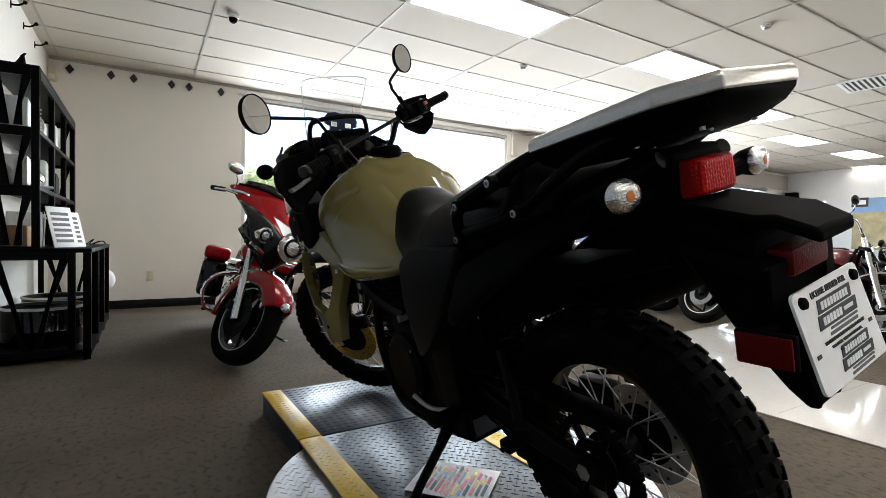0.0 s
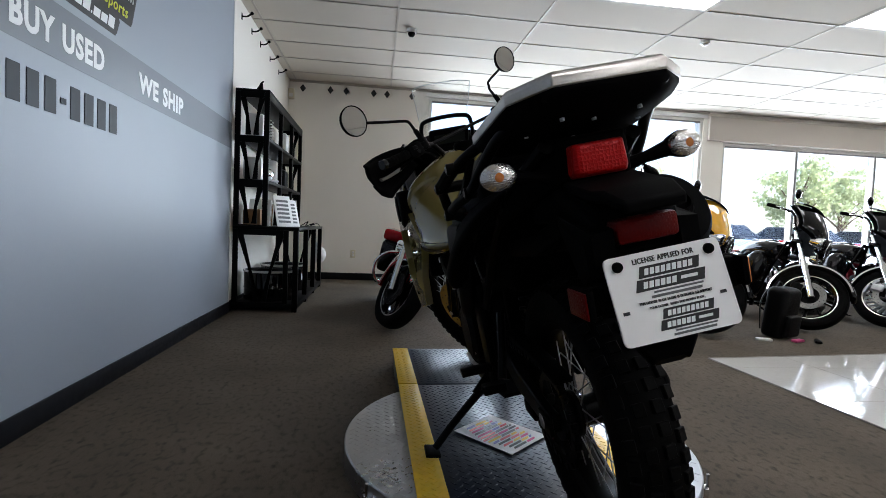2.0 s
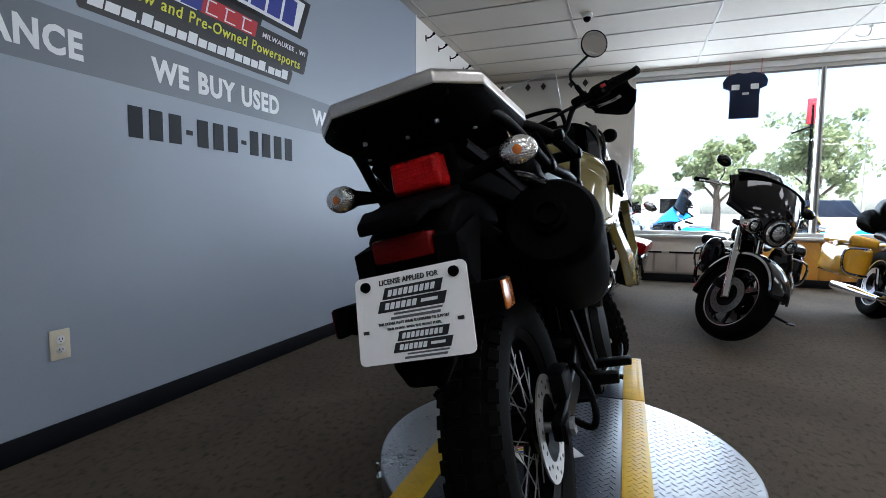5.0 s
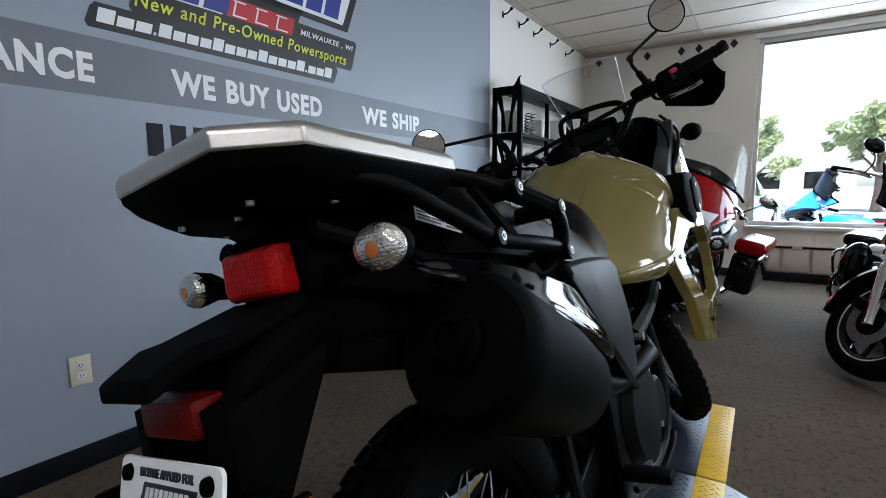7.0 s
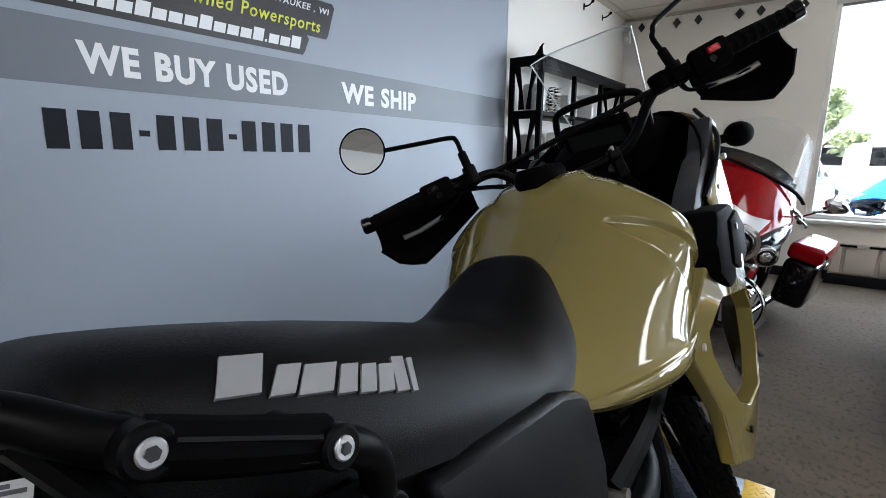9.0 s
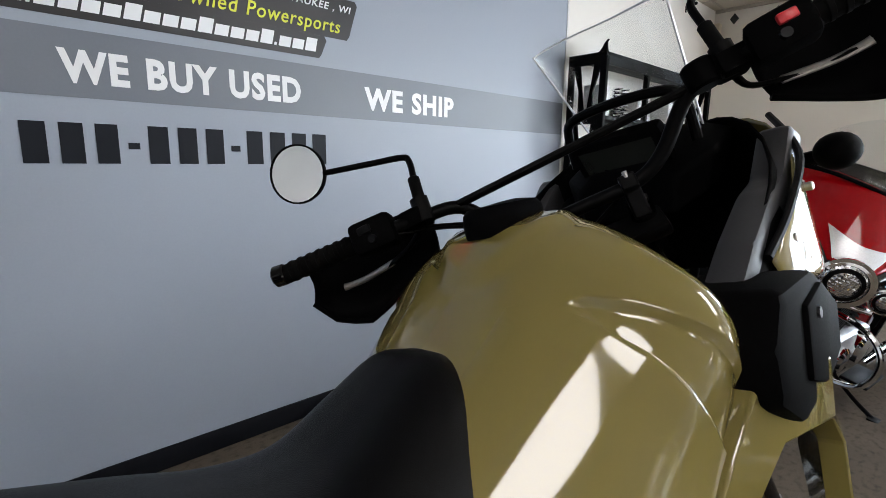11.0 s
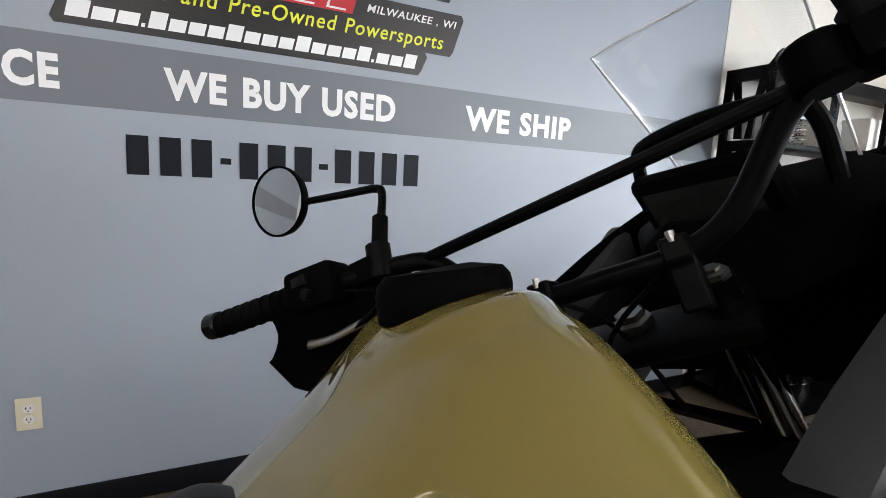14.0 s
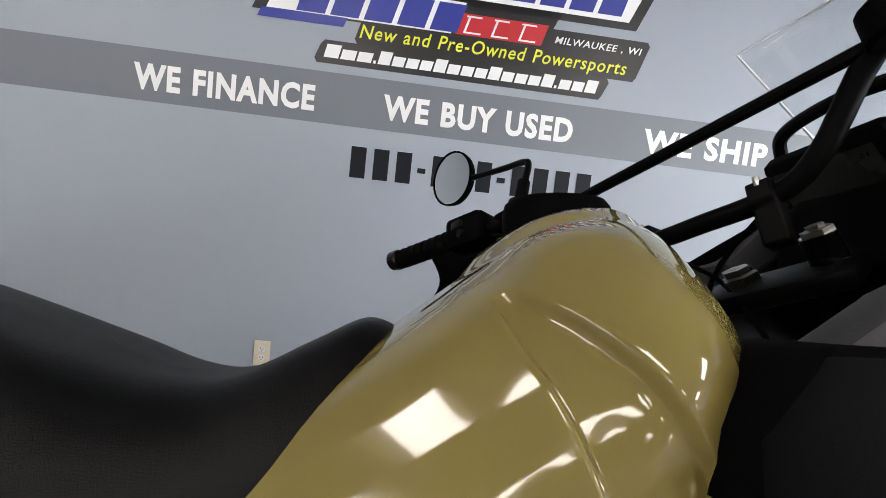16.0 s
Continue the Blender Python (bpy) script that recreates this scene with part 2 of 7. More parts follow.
def mesh_of(name, bm, material):
    """One mesh for several alike pieces."""
    me = bpy.data.meshes.new(name)
    bmesh.ops.recalc_face_normals(bm, faces=bm.faces)
    bm.to_mesh(me)
    bm.free()
    me.materials.append(material)
    for p in me.polygons:
        p.use_smooth = True
    me.set_sharp_from_angle(angle=radians(35))
    return me


def shared(name, me, parent, m, label=""):
    ob = new(name, me)
    ob.parent = parent
    ob.matrix_local = m
    return tagged(ob, label)


def thing(name, label, category, m=None, group="", kind=""):
    ob = new(name)
    ob.empty_display_size = 0.1
    if m is not None:
        ob.matrix_world = m
    return tagged(ob, label, category, group, kind)


def B():
    return bmesh.new()


def box(x0, y0, z0, x1, y1, z1, bm=None, bev=0.0, seg=2, m=None):
    bm = bm or B()
    tmp = B()
    bmesh.ops.create_cube(tmp, size=1.0)
    bmesh.ops.transform(tmp, matrix=Matrix.Translation(((x0 + x1) / 2, (y0 + y1) / 2, (z0 + z1) / 2)) @ Matrix.Diagonal((abs(x1 - x0), abs(y1 - y0), abs(z1 - z0), 1)), verts=tmp.verts)
    if bev:
        bmesh.ops.bevel(tmp, geom=list(tmp.edges), offset=bev, segments=seg, affect="EDGES", profile=0.5)
    return merge(bm, tmp, m)


def merge(bm, tmp, m=None):
    vs = {v: bm.verts.new(m @ v.co if m is not None else v.co) for v in tmp.verts}
    for f in tmp.faces:
        try:
            bm.faces.new([vs[v] for v in f.verts])
        except ValueError:
            pass
    tmp.free()
    return bm


def prism(poly, axis, a, b, bm=None, bev=0.0, m=None):
    """A polygon in the plane across an axis, drawn out from a to b along it."""
    bm = bm or B()
    tmp = B()
    put = {"x": lambda u, v, w: (w, u, v), "y": lambda u, v, w: (u, w, v), "z": lambda u, v, w: (u, v, w)}[axis]
    lo, hi = [tmp.verts.new(put(u, v, a)) for u, v in poly], [tmp.verts.new(put(u, v, b)) for u, v in poly]
    tmp.faces.new(lo), tmp.faces.new(hi)
    for i in range(len(poly)):
        j = (i + 1) % len(poly)
        tmp.faces.new([lo[i], lo[j], hi[j], hi[i]])
    if bev:
        bmesh.ops.recalc_face_normals(tmp, faces=tmp.faces)
        bmesh.ops.bevel(tmp, geom=list(tmp.edges), offset=bev, segments=2, affect="EDGES", profile=0.5)
    return merge(bm, tmp, m)


def basis(p, q):
    d = (Vector(q) - Vector(p))
    return Matrix.Translation(p) @ d.to_track_quat("Z", "Y").to_matrix().to_4x4(), d.length


def lathe(profile, p, q, seg=24, bm=None, arc=(0, 360)):
    """Turns (radius, height) pairs about the line from p towards q."""
    bm = bm or B()
    m, _ = basis(p, q)
    full = abs(arc[1] - arc[0]) >= 359.9
    n = seg if full else seg + 1
    rings = []
    for r, h in profile:
        if r < 1e-6:
            rings.append([bm.verts.new(m @ Vector((0, 0, h)))])
        else:
            rings.append([bm.verts.new(m @ Vector((r * math.cos(a), r * math.sin(a), h))) for a in [radians(arc[0] + (arc[1] - arc[0]) * i / seg) for i in range(n)]])
    for A, C in zip(rings, rings[1:]):
        for i in range(seg):
            j = (i + 1) % n
            if len(A) == 1 and len(C) == 1:
                continue
            if len(A) == 1:
                bm.faces.new([A[0], C[i], C[j]])
            elif len(C) == 1:
                bm.faces.new([A[i], A[j], C[0]])
            else:
                bm.faces.new([A[i], A[j], C[j], C[i]])
    return bm


def cyl(p, q, r, r2=None, seg=14, bm=None, ease=0.0):
    r2 = r if r2 is None else r2
    h = (Vector(q) - Vector(p)).length
    e = min(ease, h / 3, r * 0.6, r2 * 0.6) if ease else 0
    prof = [(0, 0), (r - e, 0), (r, e), (r2, h - e), (r2 - e, h), (0, h)] if e else [(0, 0), (r, 0), (r2, h), (0, h)]
    return lathe(prof, p, q, seg, bm)


def curve_points(pts, steps=6):
    """A smooth line through the given points."""
    P = [Vector(p) for p in pts]
    if len(P) < 3 or steps < 2:
        return P
    out = []
    for i in range(len(P) - 1):
        a, b, c, d = P[max(i - 1, 0)], P[i], P[i + 1], P[min(i + 2, len(P) - 1)]
        for k in range(steps):
            t = k / steps
            out.append(0.5 * ((2 * b) + (c - a) * t + (2 * a - 5 * b + 4 * c - d) * t * t + (3 * b - a - 3 * c + d) * t ** 3))
    return out + [P[-1]]


def tube(pts, r, seg=10, bm=None, steps=6, flat=1.0):
    """A round bar along a smooth line; r may be a list, one for each given point."""
    bm = bm or B()
    P = curve_points(pts, steps)
    n = len(P)
    rs = [r] * n if not isinstance(r, (list, tuple)) else [float(v) for v in np.interp(np.linspace(0, len(r) - 1, n), range(len(r)), r)]
    up, rings = None, []
    for i, p in enumerate(P):
        d = (P[min(i + 1, n - 1)] - P[max(i - 1, 0)]).normalized()
        if up is None:
            up = d.orthogonal().normalized()
        up = (up - d * up.dot(d)).normalized()
        side = d.cross(up)
        rings.append([bm.verts.new(p + rs[i] * (math.cos(a) * up + flat * math.sin(a) * side)) for a in [2 * math.pi * k / seg for k in range(seg)]])
    for A, C in zip(rings, rings[1:]):
        for k in range(seg):
            bm.faces.new([A[k], A[(k + 1) % seg], C[(k + 1) % seg], C[k]])
    bm.faces.new(rings[0]), bm.faces.new(rings[-1])
    return bm


def loft(sections, bm=None, caps=True, ring=True):
    """Joins rings of equally many points."""
    bm = bm or B()
    R = [[bm.verts.new(p) for p in s] for s in sections]
    n = len(R[0])
    for A, C in zip(R, R[1:]):
        for i in range(n if ring else n - 1):
            bm.faces.new([A[i], A[(i + 1) % n], C[(i + 1) % n], C[i]])
    if caps and ring:
        bm.faces.new(R[0]), bm.faces.new(R[-1])
    return bm


def mirrored(half):
    """A whole ring from the left half of a section, top to bottom."""
    left = [(x, y, z) for x, y, z in half]
    right = [(x, -y, z) for x, y, z in reversed(half) if abs(y) > 1e-6]
    return left + right


def ball(c, r, seg=16, rings=10, bm=None, m=None):
    bm = bm or B()
    tmp = B()
    bmesh.ops.create_uvsphere(tmp, u_segments=seg, v_segments=rings, radius=1.0)
    r = r if isinstance(r, (list, tuple)) else (r, r, r)
    bmesh.ops.transform(tmp, matrix=Matrix.Translation(c) @ (m or Matrix()) @ Matrix.Diagonal((*r, 1)), verts=tmp.verts)
    return merge(bm, tmp)


def grid(fn, nu, nv, bm=None):
    bm = bm or B()
    V = [[bm.verts.new(fn(i / nu, j / nv)) for j in range(nv + 1)] for i in range(nu + 1)]
    for i in range(nu):
        for j in range(nv):
            bm.faces.new([V[i][j], V[i + 1][j], V[i + 1][j + 1], V[i][j + 1]])
    return bm


def text_mesh(words, w, h, heavy=0.012, depth=0.002, slant=0.0):
    """Raised letters fitted into a field w by h, from its lower left corner."""
    cu = bpy.data.curves.new("letters", "FONT")
    cu.body, cu.size, cu.offset, cu.extrude, cu.shear, cu.resolution_u = words, 1.0, heavy, 0.5, slant, 3
    cu.space_character, cu.space_word = 1.12, 1.15
    ob = bpy.data.objects.new("letters", cu)
    scene.collection.objects.link(ob)
    dg = bpy.context.evaluated_depsgraph_get()
    me = bpy.data.meshes.new_from_object(ob.evaluated_get(dg))
    bm = B()
    bm.from_mesh(me)
    bpy.data.objects.remove(ob)
    xs, ys = [v.co.x for v in bm.verts], [v.co.y for v in bm.verts]
    x0, y0, sx, sy = min(xs), min(ys), w / (max(xs) - min(xs)), h / (max(ys) - min(ys))
    for v in bm.verts:
        v.co = ((v.co.x - x0) * sx, (v.co.y - y0) * sy, v.co.z * depth)
    return bm


def bars(fields, depth=0.002, slant=0.0, bm=None):
    """Plain raised bars: (x0, y0, x1, y1) each."""
    bm = bm or B()
    for x0, y0, x1, y1 in fields:
        s = slant * (y1 - y0)
        prism([(x0, y0), (x1, y0), (x1 + s, y1), (x0 + s, y1)], "z", -depth / 2, depth / 2, bm)
    return bm


ON_WEST = Matrix(((0, 0, 1, 0), (1, 0, 0, 0), (0, 1, 0, 0), (0, 0, 0, 1)))   # right along the grey wall, up it, out of it


def on_west(y, z, out=0.004):
    return Matrix.Translation((out, y, z)) @ ON_WEST


def on_sign(y, z, out=0.004):
    """The same for the printed sign, which has a size of its own."""
    return Matrix.Translation((0.0008 + 0.2 * out, 0.208 + 0.953 * y, 1.025 * z)) @ ON_WEST @ Matrix.Diagonal((0.953, 1.025, 1, 1))


# ---- the room ----
CEIL, WIN, FAR, SOUTH = 2.81, WIN_Y, 16.2, -5.2
EDGE = 4.58                                       # where the grey vinyl ends

# grey feature wall and the cream wall that goes on behind the shelf
wall_w = part("wall_west", box(-0.16, SOUTH, 0, -0.012, WIN + 0.2, CEIL + 0.1), M["cream"], label="cream painted wall with a row of black hooks", kind="structure")
panel = part("feature_panel", box(-0.012, SOUTH, 0.0, 0.0, EDGE, CEIL), M["wall_grey"], wall_w, "pale blue-grey printed wall vinyl")
part("band", box(0.0, SOUTH, 1.437, 0.0015, EDGE, 1.654), M["band"], panel, "dark grey stripe")
part("edge_strip", box(-0.012, EDGE, 0.09, 0.004, EDGE + 0.015, CEIL), M["white_paint"], panel, "thin white edge strip")
for words, y0, y1 in (("WE FINANCE", 0.480, 1.262), ("WE BUY USED", 1.570, 2.465), ("WE SHIP", 2.815, 3.450)):
    part("lettering", text_mesh(words, y1 - y0, 0.108, heavy=0.040), M["white_ink"], panel, "white condensed capital lettering", m=on_sign(y0, 1.446), smooth=False)
# a row of dark bars stands where a number is printed
x, cells = 0.0, []
for ch in "###-###-####":
    w = 0.048 if ch == "-" else 0.088
    cells.append((x + 0.006, 0.050, x + w - 0.006, 0.072) if ch == "-" else (x + 0.011, 0, x + w - 0.011, 0.132))
    x += w + 0.0115
part("number_bars", bars([(a * 1.164 / (x - 0.0115), b, c * 1.164 / (x - 0.0115), d) for a, b, c, d in cells]), M["navy_ink"], panel, "row of dark slate bars", m=on_sign(1.434, 1.19), smooth=False)


def pill(y0, z0, y1, z1, slant=0.25, r=0.018):
    s = slant * (z1 - z0)
    return prism([(y0, z0 + r), (y0 + r * 0.6, z0), (y1 - r, z0), (y1 - r * 0.2, z0 + r), (y1 + s, z1 - r), (y1 + s - r * 0.6, z1), (y0 + s + r, z1), (y0 + s, z1 - r)], "z", -0.001, 0.001)


part("address_pill", pill(1.245, 1.648, 2.582, 1.742), M["black_ink"], panel, "black slanted strip", m=on_sign(0, 0, 0.003), smooth=False)
cells, x = [], 0.0
for k, ch in enumerate("www.sssssssssssss.ccc"):
    w = 0.020 if ch == "." else (0.072 if ch == "w" else 0.062)
    cells.append((x, 0.0, x + w - 0.009, 0.012 if ch == "." else (0.040 if k % 4 else 0.054)))
    x += w
part("address_bars", bars([(a * 1.27 / x, b, c * 1.27 / x, d) for a, b, c, d in cells], slant=0.25), M["white_ink"], panel, "row of white slanted bars", m=on_sign(1.285, 1.672, 0.006), smooth=False)
part("slogan_pill", pill(1.415, 1.742, 2.735, 1.915), M["black_ink"], panel, "black slanted strip", m=on_sign(0, 0, 0.005), smooth=False)
part("slogan", text_mesh("New and Pre-Owned Powersports", 1.245, 0.074, heavy=0.008, slant=0.22), M["yellow_ink"], panel, "lime yellow slanted lettering", m=on_sign(1.435, 1.748, 0.020), smooth=False)
part("town", text_mesh("MILWAUKEE , WI", 0.42, 0.034, heavy=0.012, slant=0.22), M["white_ink"], panel, "small white capitals", m=on_sign(2.322, 1.852, 0.020), smooth=False)


def logo(y, z, rows, scale=1.0):
    """A dealer's mark drawn as slanted blocks."""
    for name, mt, out, (a, b, c, d), sl in rows:
        part(name, bars([(a * scale, b * scale, c * scale, d * scale)], slant=sl), M[mt], panel, "", m=on_sign(y, z, out), smooth=False)


logo(0, 0, [
    ("logo_shadow", "black_ink", 0.009, (0.96, 1.828, 2.27, 1.985), 0.45), ("logo_shadow", "black_ink", 0.009, (1.28, 1.955, 2.70, 2.205), 0.45),
    ("logo_outline", "white_ink", 0.011, (1.02, 1.836, 1.84, 1.968), 0.45), ("logo_outline", "white_ink", 0.011, (1.34, 1.985, 2.66, 2.185), 0.45),
    ("logo_red", "red_ink", 0.013, (1.86, 1.838, 2.26, 1.925), 0.3), ("logo_tail", "blue_ink", 0.013, (0.985, 1.800, 1.36, 1.838), 0.45)])
for k in range(5):
    part("logo_letter", bars([(1.15 + 0.148 * k, 1.842, 1.275 + 0.148 * k, 1.958)], slant=0.3), M["blue_ink"], panel, "blue slanted block", m=on_sign(0, 0, 0.015), smooth=False)
for k in range(9):
    part("logo_letter", bars([(1.40 + 0.138 * k, 2.005, 1.515 + 0.138 * k, 2.165)], slant=0.3), M["blue_ink"], panel, "blue slanted block", m=on_sign(0, 0, 0.015), smooth=False)
for k in range(3):
    part("logo_letter", bars([(1.895 + 0.128 * k, 1.845, 1.905 + 0.128 * k, 1.918), (1.905 + 0.128 * k, 1.845, 1.975 + 0.128 * k, 1.852), (1.905 + 0.128 * k, 1.911, 1.975 + 0.128 * k, 1.918)], slant=0.3), M["white_ink"], panel, "thin white outline", m=on_sign(0, 0, 0.016), smooth=False)

# vinyl baseboards
for a, b in (((0.0, SOUTH), (0.012, EDGE)), ((-0.012, EDGE + 0.02), (0.002, WIN))):
    part("baseboard", box(a[0], a[1], 0.0, b[0], b[1], 0.092, bev=0.003), M["base"], label="black vinyl baseboard", kind="structure")
part("baseboard", box(0.002, WIN - 0.012, 0.0, 1.95, WIN, 0.10, bev=0.003), M["base"], label="black vinyl baseboard", kind="structure")

# wall with the show windows
wn = B()
T = WIN + 0.22
for a, b, lo, hi in ((-0.16, 1.97, 0, CEIL + 0.1), (1.97, 6.34, 0, 0.62), (1.97, 6.34, 2.71, CEIL + 0.1), (6.34, 6.70, 0, CEIL + 0.1), (6.70, 10.80, 0, 0.62), (6.70, 10.80, 2.35, CEIL + 0.1), (10.80, 11.15, 0, CEIL + 0.1),
                     (11.15, 15.2, 0, 0.62), (11.15, 15.2, 2.35, CEIL + 0.1), (15.2, FAR + 0.2, 0, CEIL + 0.1)):
    box(a, WIN, lo, b, T, hi, wn)
part("wall_north", wn, M["cream"], label="cream wall with wide show windows", kind="structure")
part("soffit", box(6.42, WIN - 0.05, 2.365, FAR, WIN, 2.74), M["beige"], label="beige painted beam over the windows", kind="structure")
part("trim", box(1.92, WIN - 0.02, 2.71, 6.40, WIN, 2.765, bev=0.004), M["white_paint"], label="white painted head trim", kind="structure")


def show_window(name, x0, x1, z0, z1, posts):
    w = thing(name, "wide aluminium show window over a low sill", "window", kind="structure")
    for a, b, c, d in ((x0, z1 - 0.05, x1, z1), (x0, z0, x1, z0 + 0.05), (x0, z0 + 0.05, x0 + 0.05, z1 - 0.05), (x1 - 0.05, z0 + 0.05, x1, z1 - 0.05)):
        part("window_frame", box(a, WIN + 0.02, b, c, WIN + 0.11, d, bev=0.004), M["alu_frame"], w)
    edges = [x0 + 0.05] + [p for p in posts] + [x1 - 0.05]
    for p in posts:
        part("mullion", box(p - 0.028, WIN + 0.01, z0 + 0.05, p + 0.028, WIN + 0.11, z1 - 0.05, bev=0.004), M["alu_frame"], w)
        part("glazing_bead", box(p - 0.012, WIN + 0.002, z0 + 0.05, p + 0.008, WIN + 0.011, z1 - 0.05), M["dark_frame"], w)
    part("head_bead", box(x0 + 0.05, WIN + 0.012, z1 - 0.075, x1 - 0.05, WIN + 0.03, z1 - 0.05), M["dark_frame"], w)
    for a, b in zip(edges, edges[1:]):
        p = part("pane", box(a + 0.003, WIN + 0.062, z0 + 0.05, b - 0.003, WIN + 0.068, z1 - 0.05), M["pane"], w, smooth=False)
        p.visible_shadow = False
    part("window_sill", box(x0 - 0.03, WIN - 0.09, z0 - 0.035, x1 + 0.03, WIN + 0.02, z0, bev=0.006), M["white_paint"], w)


show_window("window_1", 1.97, 6.34, 0.62, 2.71, [4.11])
show_window("window_2", 6.70, 10.80, 0.62, 2.35, [8.03, 9.50])
show_window("window_3", 11.15, 15.2, 0.62, 2.35, [12.5, 13.85])

# far and back walls
fe = B()
wa, wb, wh = 6.30, 6.76, 2.04
box(FAR, SOUTH, 0, FAR + 0.2, wa, CEIL + 0.1, fe), box(FAR, wb, 0, FAR + 0.2, WIN, CEIL + 0.1, fe), box(FAR, wa, 0, FAR + 0.2, wb, 0.5, fe), box(FAR, wa, wh, FAR + 0.2, wb, CEIL + 0.1, fe)
part("wall_east", fe, M["white_paint"], label="white painted far wall", kind="structure")
w4 = thing("window_4", "small white-framed window in the far wall", "window", kind="structure")
for y in (wa, wb):
    part("window_frame", box(FAR - 0.02, y - 0.035, 0.46, FAR + 0.05, y + 0.035, wh + 0.035), M["white_paint"], w4)
part("window_frame", box(FAR - 0.02, wa + 0.035, wh - 0.035, FAR + 0.05, wb - 0.035, wh + 0.035), M["white_paint"], w4)
part("mullion", box(FAR - 0.01, (wa + wb) / 2 - 0.015, 0.5, FAR + 0.05, (wa + wb) / 2 + 0.015, wh - 0.04), M["white_paint"], w4)
p = part("pane", box(FAR + 0.06, wa, 0.5, FAR + 0.065, wb, wh), M["pane"], w4, smooth=False)
p.visible_shadow = False
part("wall_south", box(-0.16, SOUTH - 0.2, 0, FAR + 0.2, SOUTH, CEIL + 0.1), M["white_paint"], label="plain white back wall", kind="structure")

# carpet, polished tile aisle
part("floor", box(-0.16, SOUTH - 0.2, -0.12, FAR + 0.2, WIN + 0.0, 0.0), M["carpet"], label="taupe flecked carpet", kind="structure", smooth=False)
aisle = part("tile_aisle", prism([(3.66, -5.0), (3.59, 3.12), (15.0, 4.20), (15.0, 3.15), (4.80, 2.17), (4.86, -5.0)], "z", 0.0005, 0.004), M["vct"], label="polished white tile aisle in the carpet", kind="structure", smooth=False)
jb = B()
for k in range(12):
    y = 2.9 - 0.61 * k
    box(3.67, y, 0.0042, 4.79, y + 0.003, 0.0046, jb)
for k in range(17):
    x = 4.2 + 0.61 * k
    y = 3.12 + (x - 3.59) * 0.0947
    box(x, y - 0.95, 0.0042, x + 0.003, y - 0.01, 0.0046, jb)
part("joint", jb, M["joint"], aisle, kind="stuff", smooth=False)
part("edge_trim", tube([(3.655, -5.0, 0.003), (3.585, 3.125, 0.003), (15.0, 4.205, 0.003)], 0.006, 6, steps=1), M["joint"], aisle)

# hung ceiling
GX, GY, PX, PY = 0.085, 0.745, 1.325, 0.560
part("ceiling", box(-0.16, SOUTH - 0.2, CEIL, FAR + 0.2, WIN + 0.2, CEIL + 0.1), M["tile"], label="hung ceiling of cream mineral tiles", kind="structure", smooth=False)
rails = B()
x = GX
while x < FAR:
    box(x - 0.009, SOUTH, CEIL - 0.007, x + 0.009, WIN, CEIL + 0.001, rails)
    x += PX
y = GY - PY * 10
while y < WIN:
    if y > SOUTH:
        box(0, y - 0.009, CEIL - 0.006, FAR, y + 0.009, CEIL + 0.001, rails)
    y += PY
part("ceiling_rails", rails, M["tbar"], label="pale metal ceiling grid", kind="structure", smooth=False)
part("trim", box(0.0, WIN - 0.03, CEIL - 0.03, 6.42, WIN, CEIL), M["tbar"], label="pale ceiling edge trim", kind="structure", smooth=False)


def ceiling_light(i, j):
    x0, y0 = GX + PX * i, GY + PY * j
    L = thing("ceiling_light", "lit flat diffuser panel set in the ceiling grid", "ceiling light", pose(x0, y0, CEIL), group="ceiling lights")
    part("diffuser", box(0.03, 0.03, -0.006, PX - 0.03, PY - 0.03, -0.002), M["diffuser"], L, smooth=False)
    f = B()
    for a, b, c, d in ((0.008, 0.008, PX - 0.008, 0.03), (0.008, PY - 0.03, PX - 0.008, PY - 0.008), (0.008, 0.03, 0.03, PY - 0.03), (PX - 0.03, 0.03, PX - 0.008, PY - 0.03)):
        box(a, b, -0.010, c, d, -0.001, f)
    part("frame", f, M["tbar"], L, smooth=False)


# the last nine panels are unseen, added to brighten the room and the plate
for i, j in ((2, 5), (4, 5), (6, 6), (8, 7), (10, 7), (12, 8), (2, 0), (5, 0), (8, 1), (11, 1), (2, -5), (5, -5), (8, -4), (1, -3), (4, -3)):
    ceiling_light(i, j)


def ceiling_fixture(name, label, cat, x, y, r, h, m1, m2):
    t = thing(name, label, cat, pose(x, y, CEIL))
    part("base", lathe([(0, 0), (r, 0), (r, -h * 0.45), (r * 0.85, -h * 0.5), (0, -h * 0.5)], (0, 0, 0), (0, 0, 1), 20), M[m1], t)
    part("head", lathe([(r * 0.75, -h * 0.45), (r * 0.65, -h * 0.8), (r * 0.35, -h), (0, -h)], (0, 0, 0), (0, 0, 1), 18), M[m2], t)


ceiling_fixture("dome_camera", "small white dome camera with a dark eye", "security camera", 1.56, 5.12, 0.05, 0.075, "white_paint", "plastic")
for x, y in ((4.50, 4.72), (5.62, 2.74), (9.2, 5.6)):
    ceiling_fixture("sprinkler", "small round white ceiling sprinkler", "sprinkler", x, y, 0.045, 0.045, "white_paint", "alu")
hk = thing("ceiling_hook", "bent wire hook with a short cord", "hook", pose(4.22, 6.40, CEIL))
part("wire", tube([(0, 0, 0), (0, 0, -0.05), (-0.03, -0.02, -0.10), (-0.09, -0.03, -0.11), (-0.14, -0.03, -0.085)], 0.005, 6), M["alu"], hk)
part("cap", cyl((0, 0, 0), (0, 0, -0.02), 0.02), M["white_paint"], hk)
vt = thing("ceiling_vent", "square white slatted ceiling vent", "vent", pose(8.30, 2.92, CEIL, 0, 0, 8))
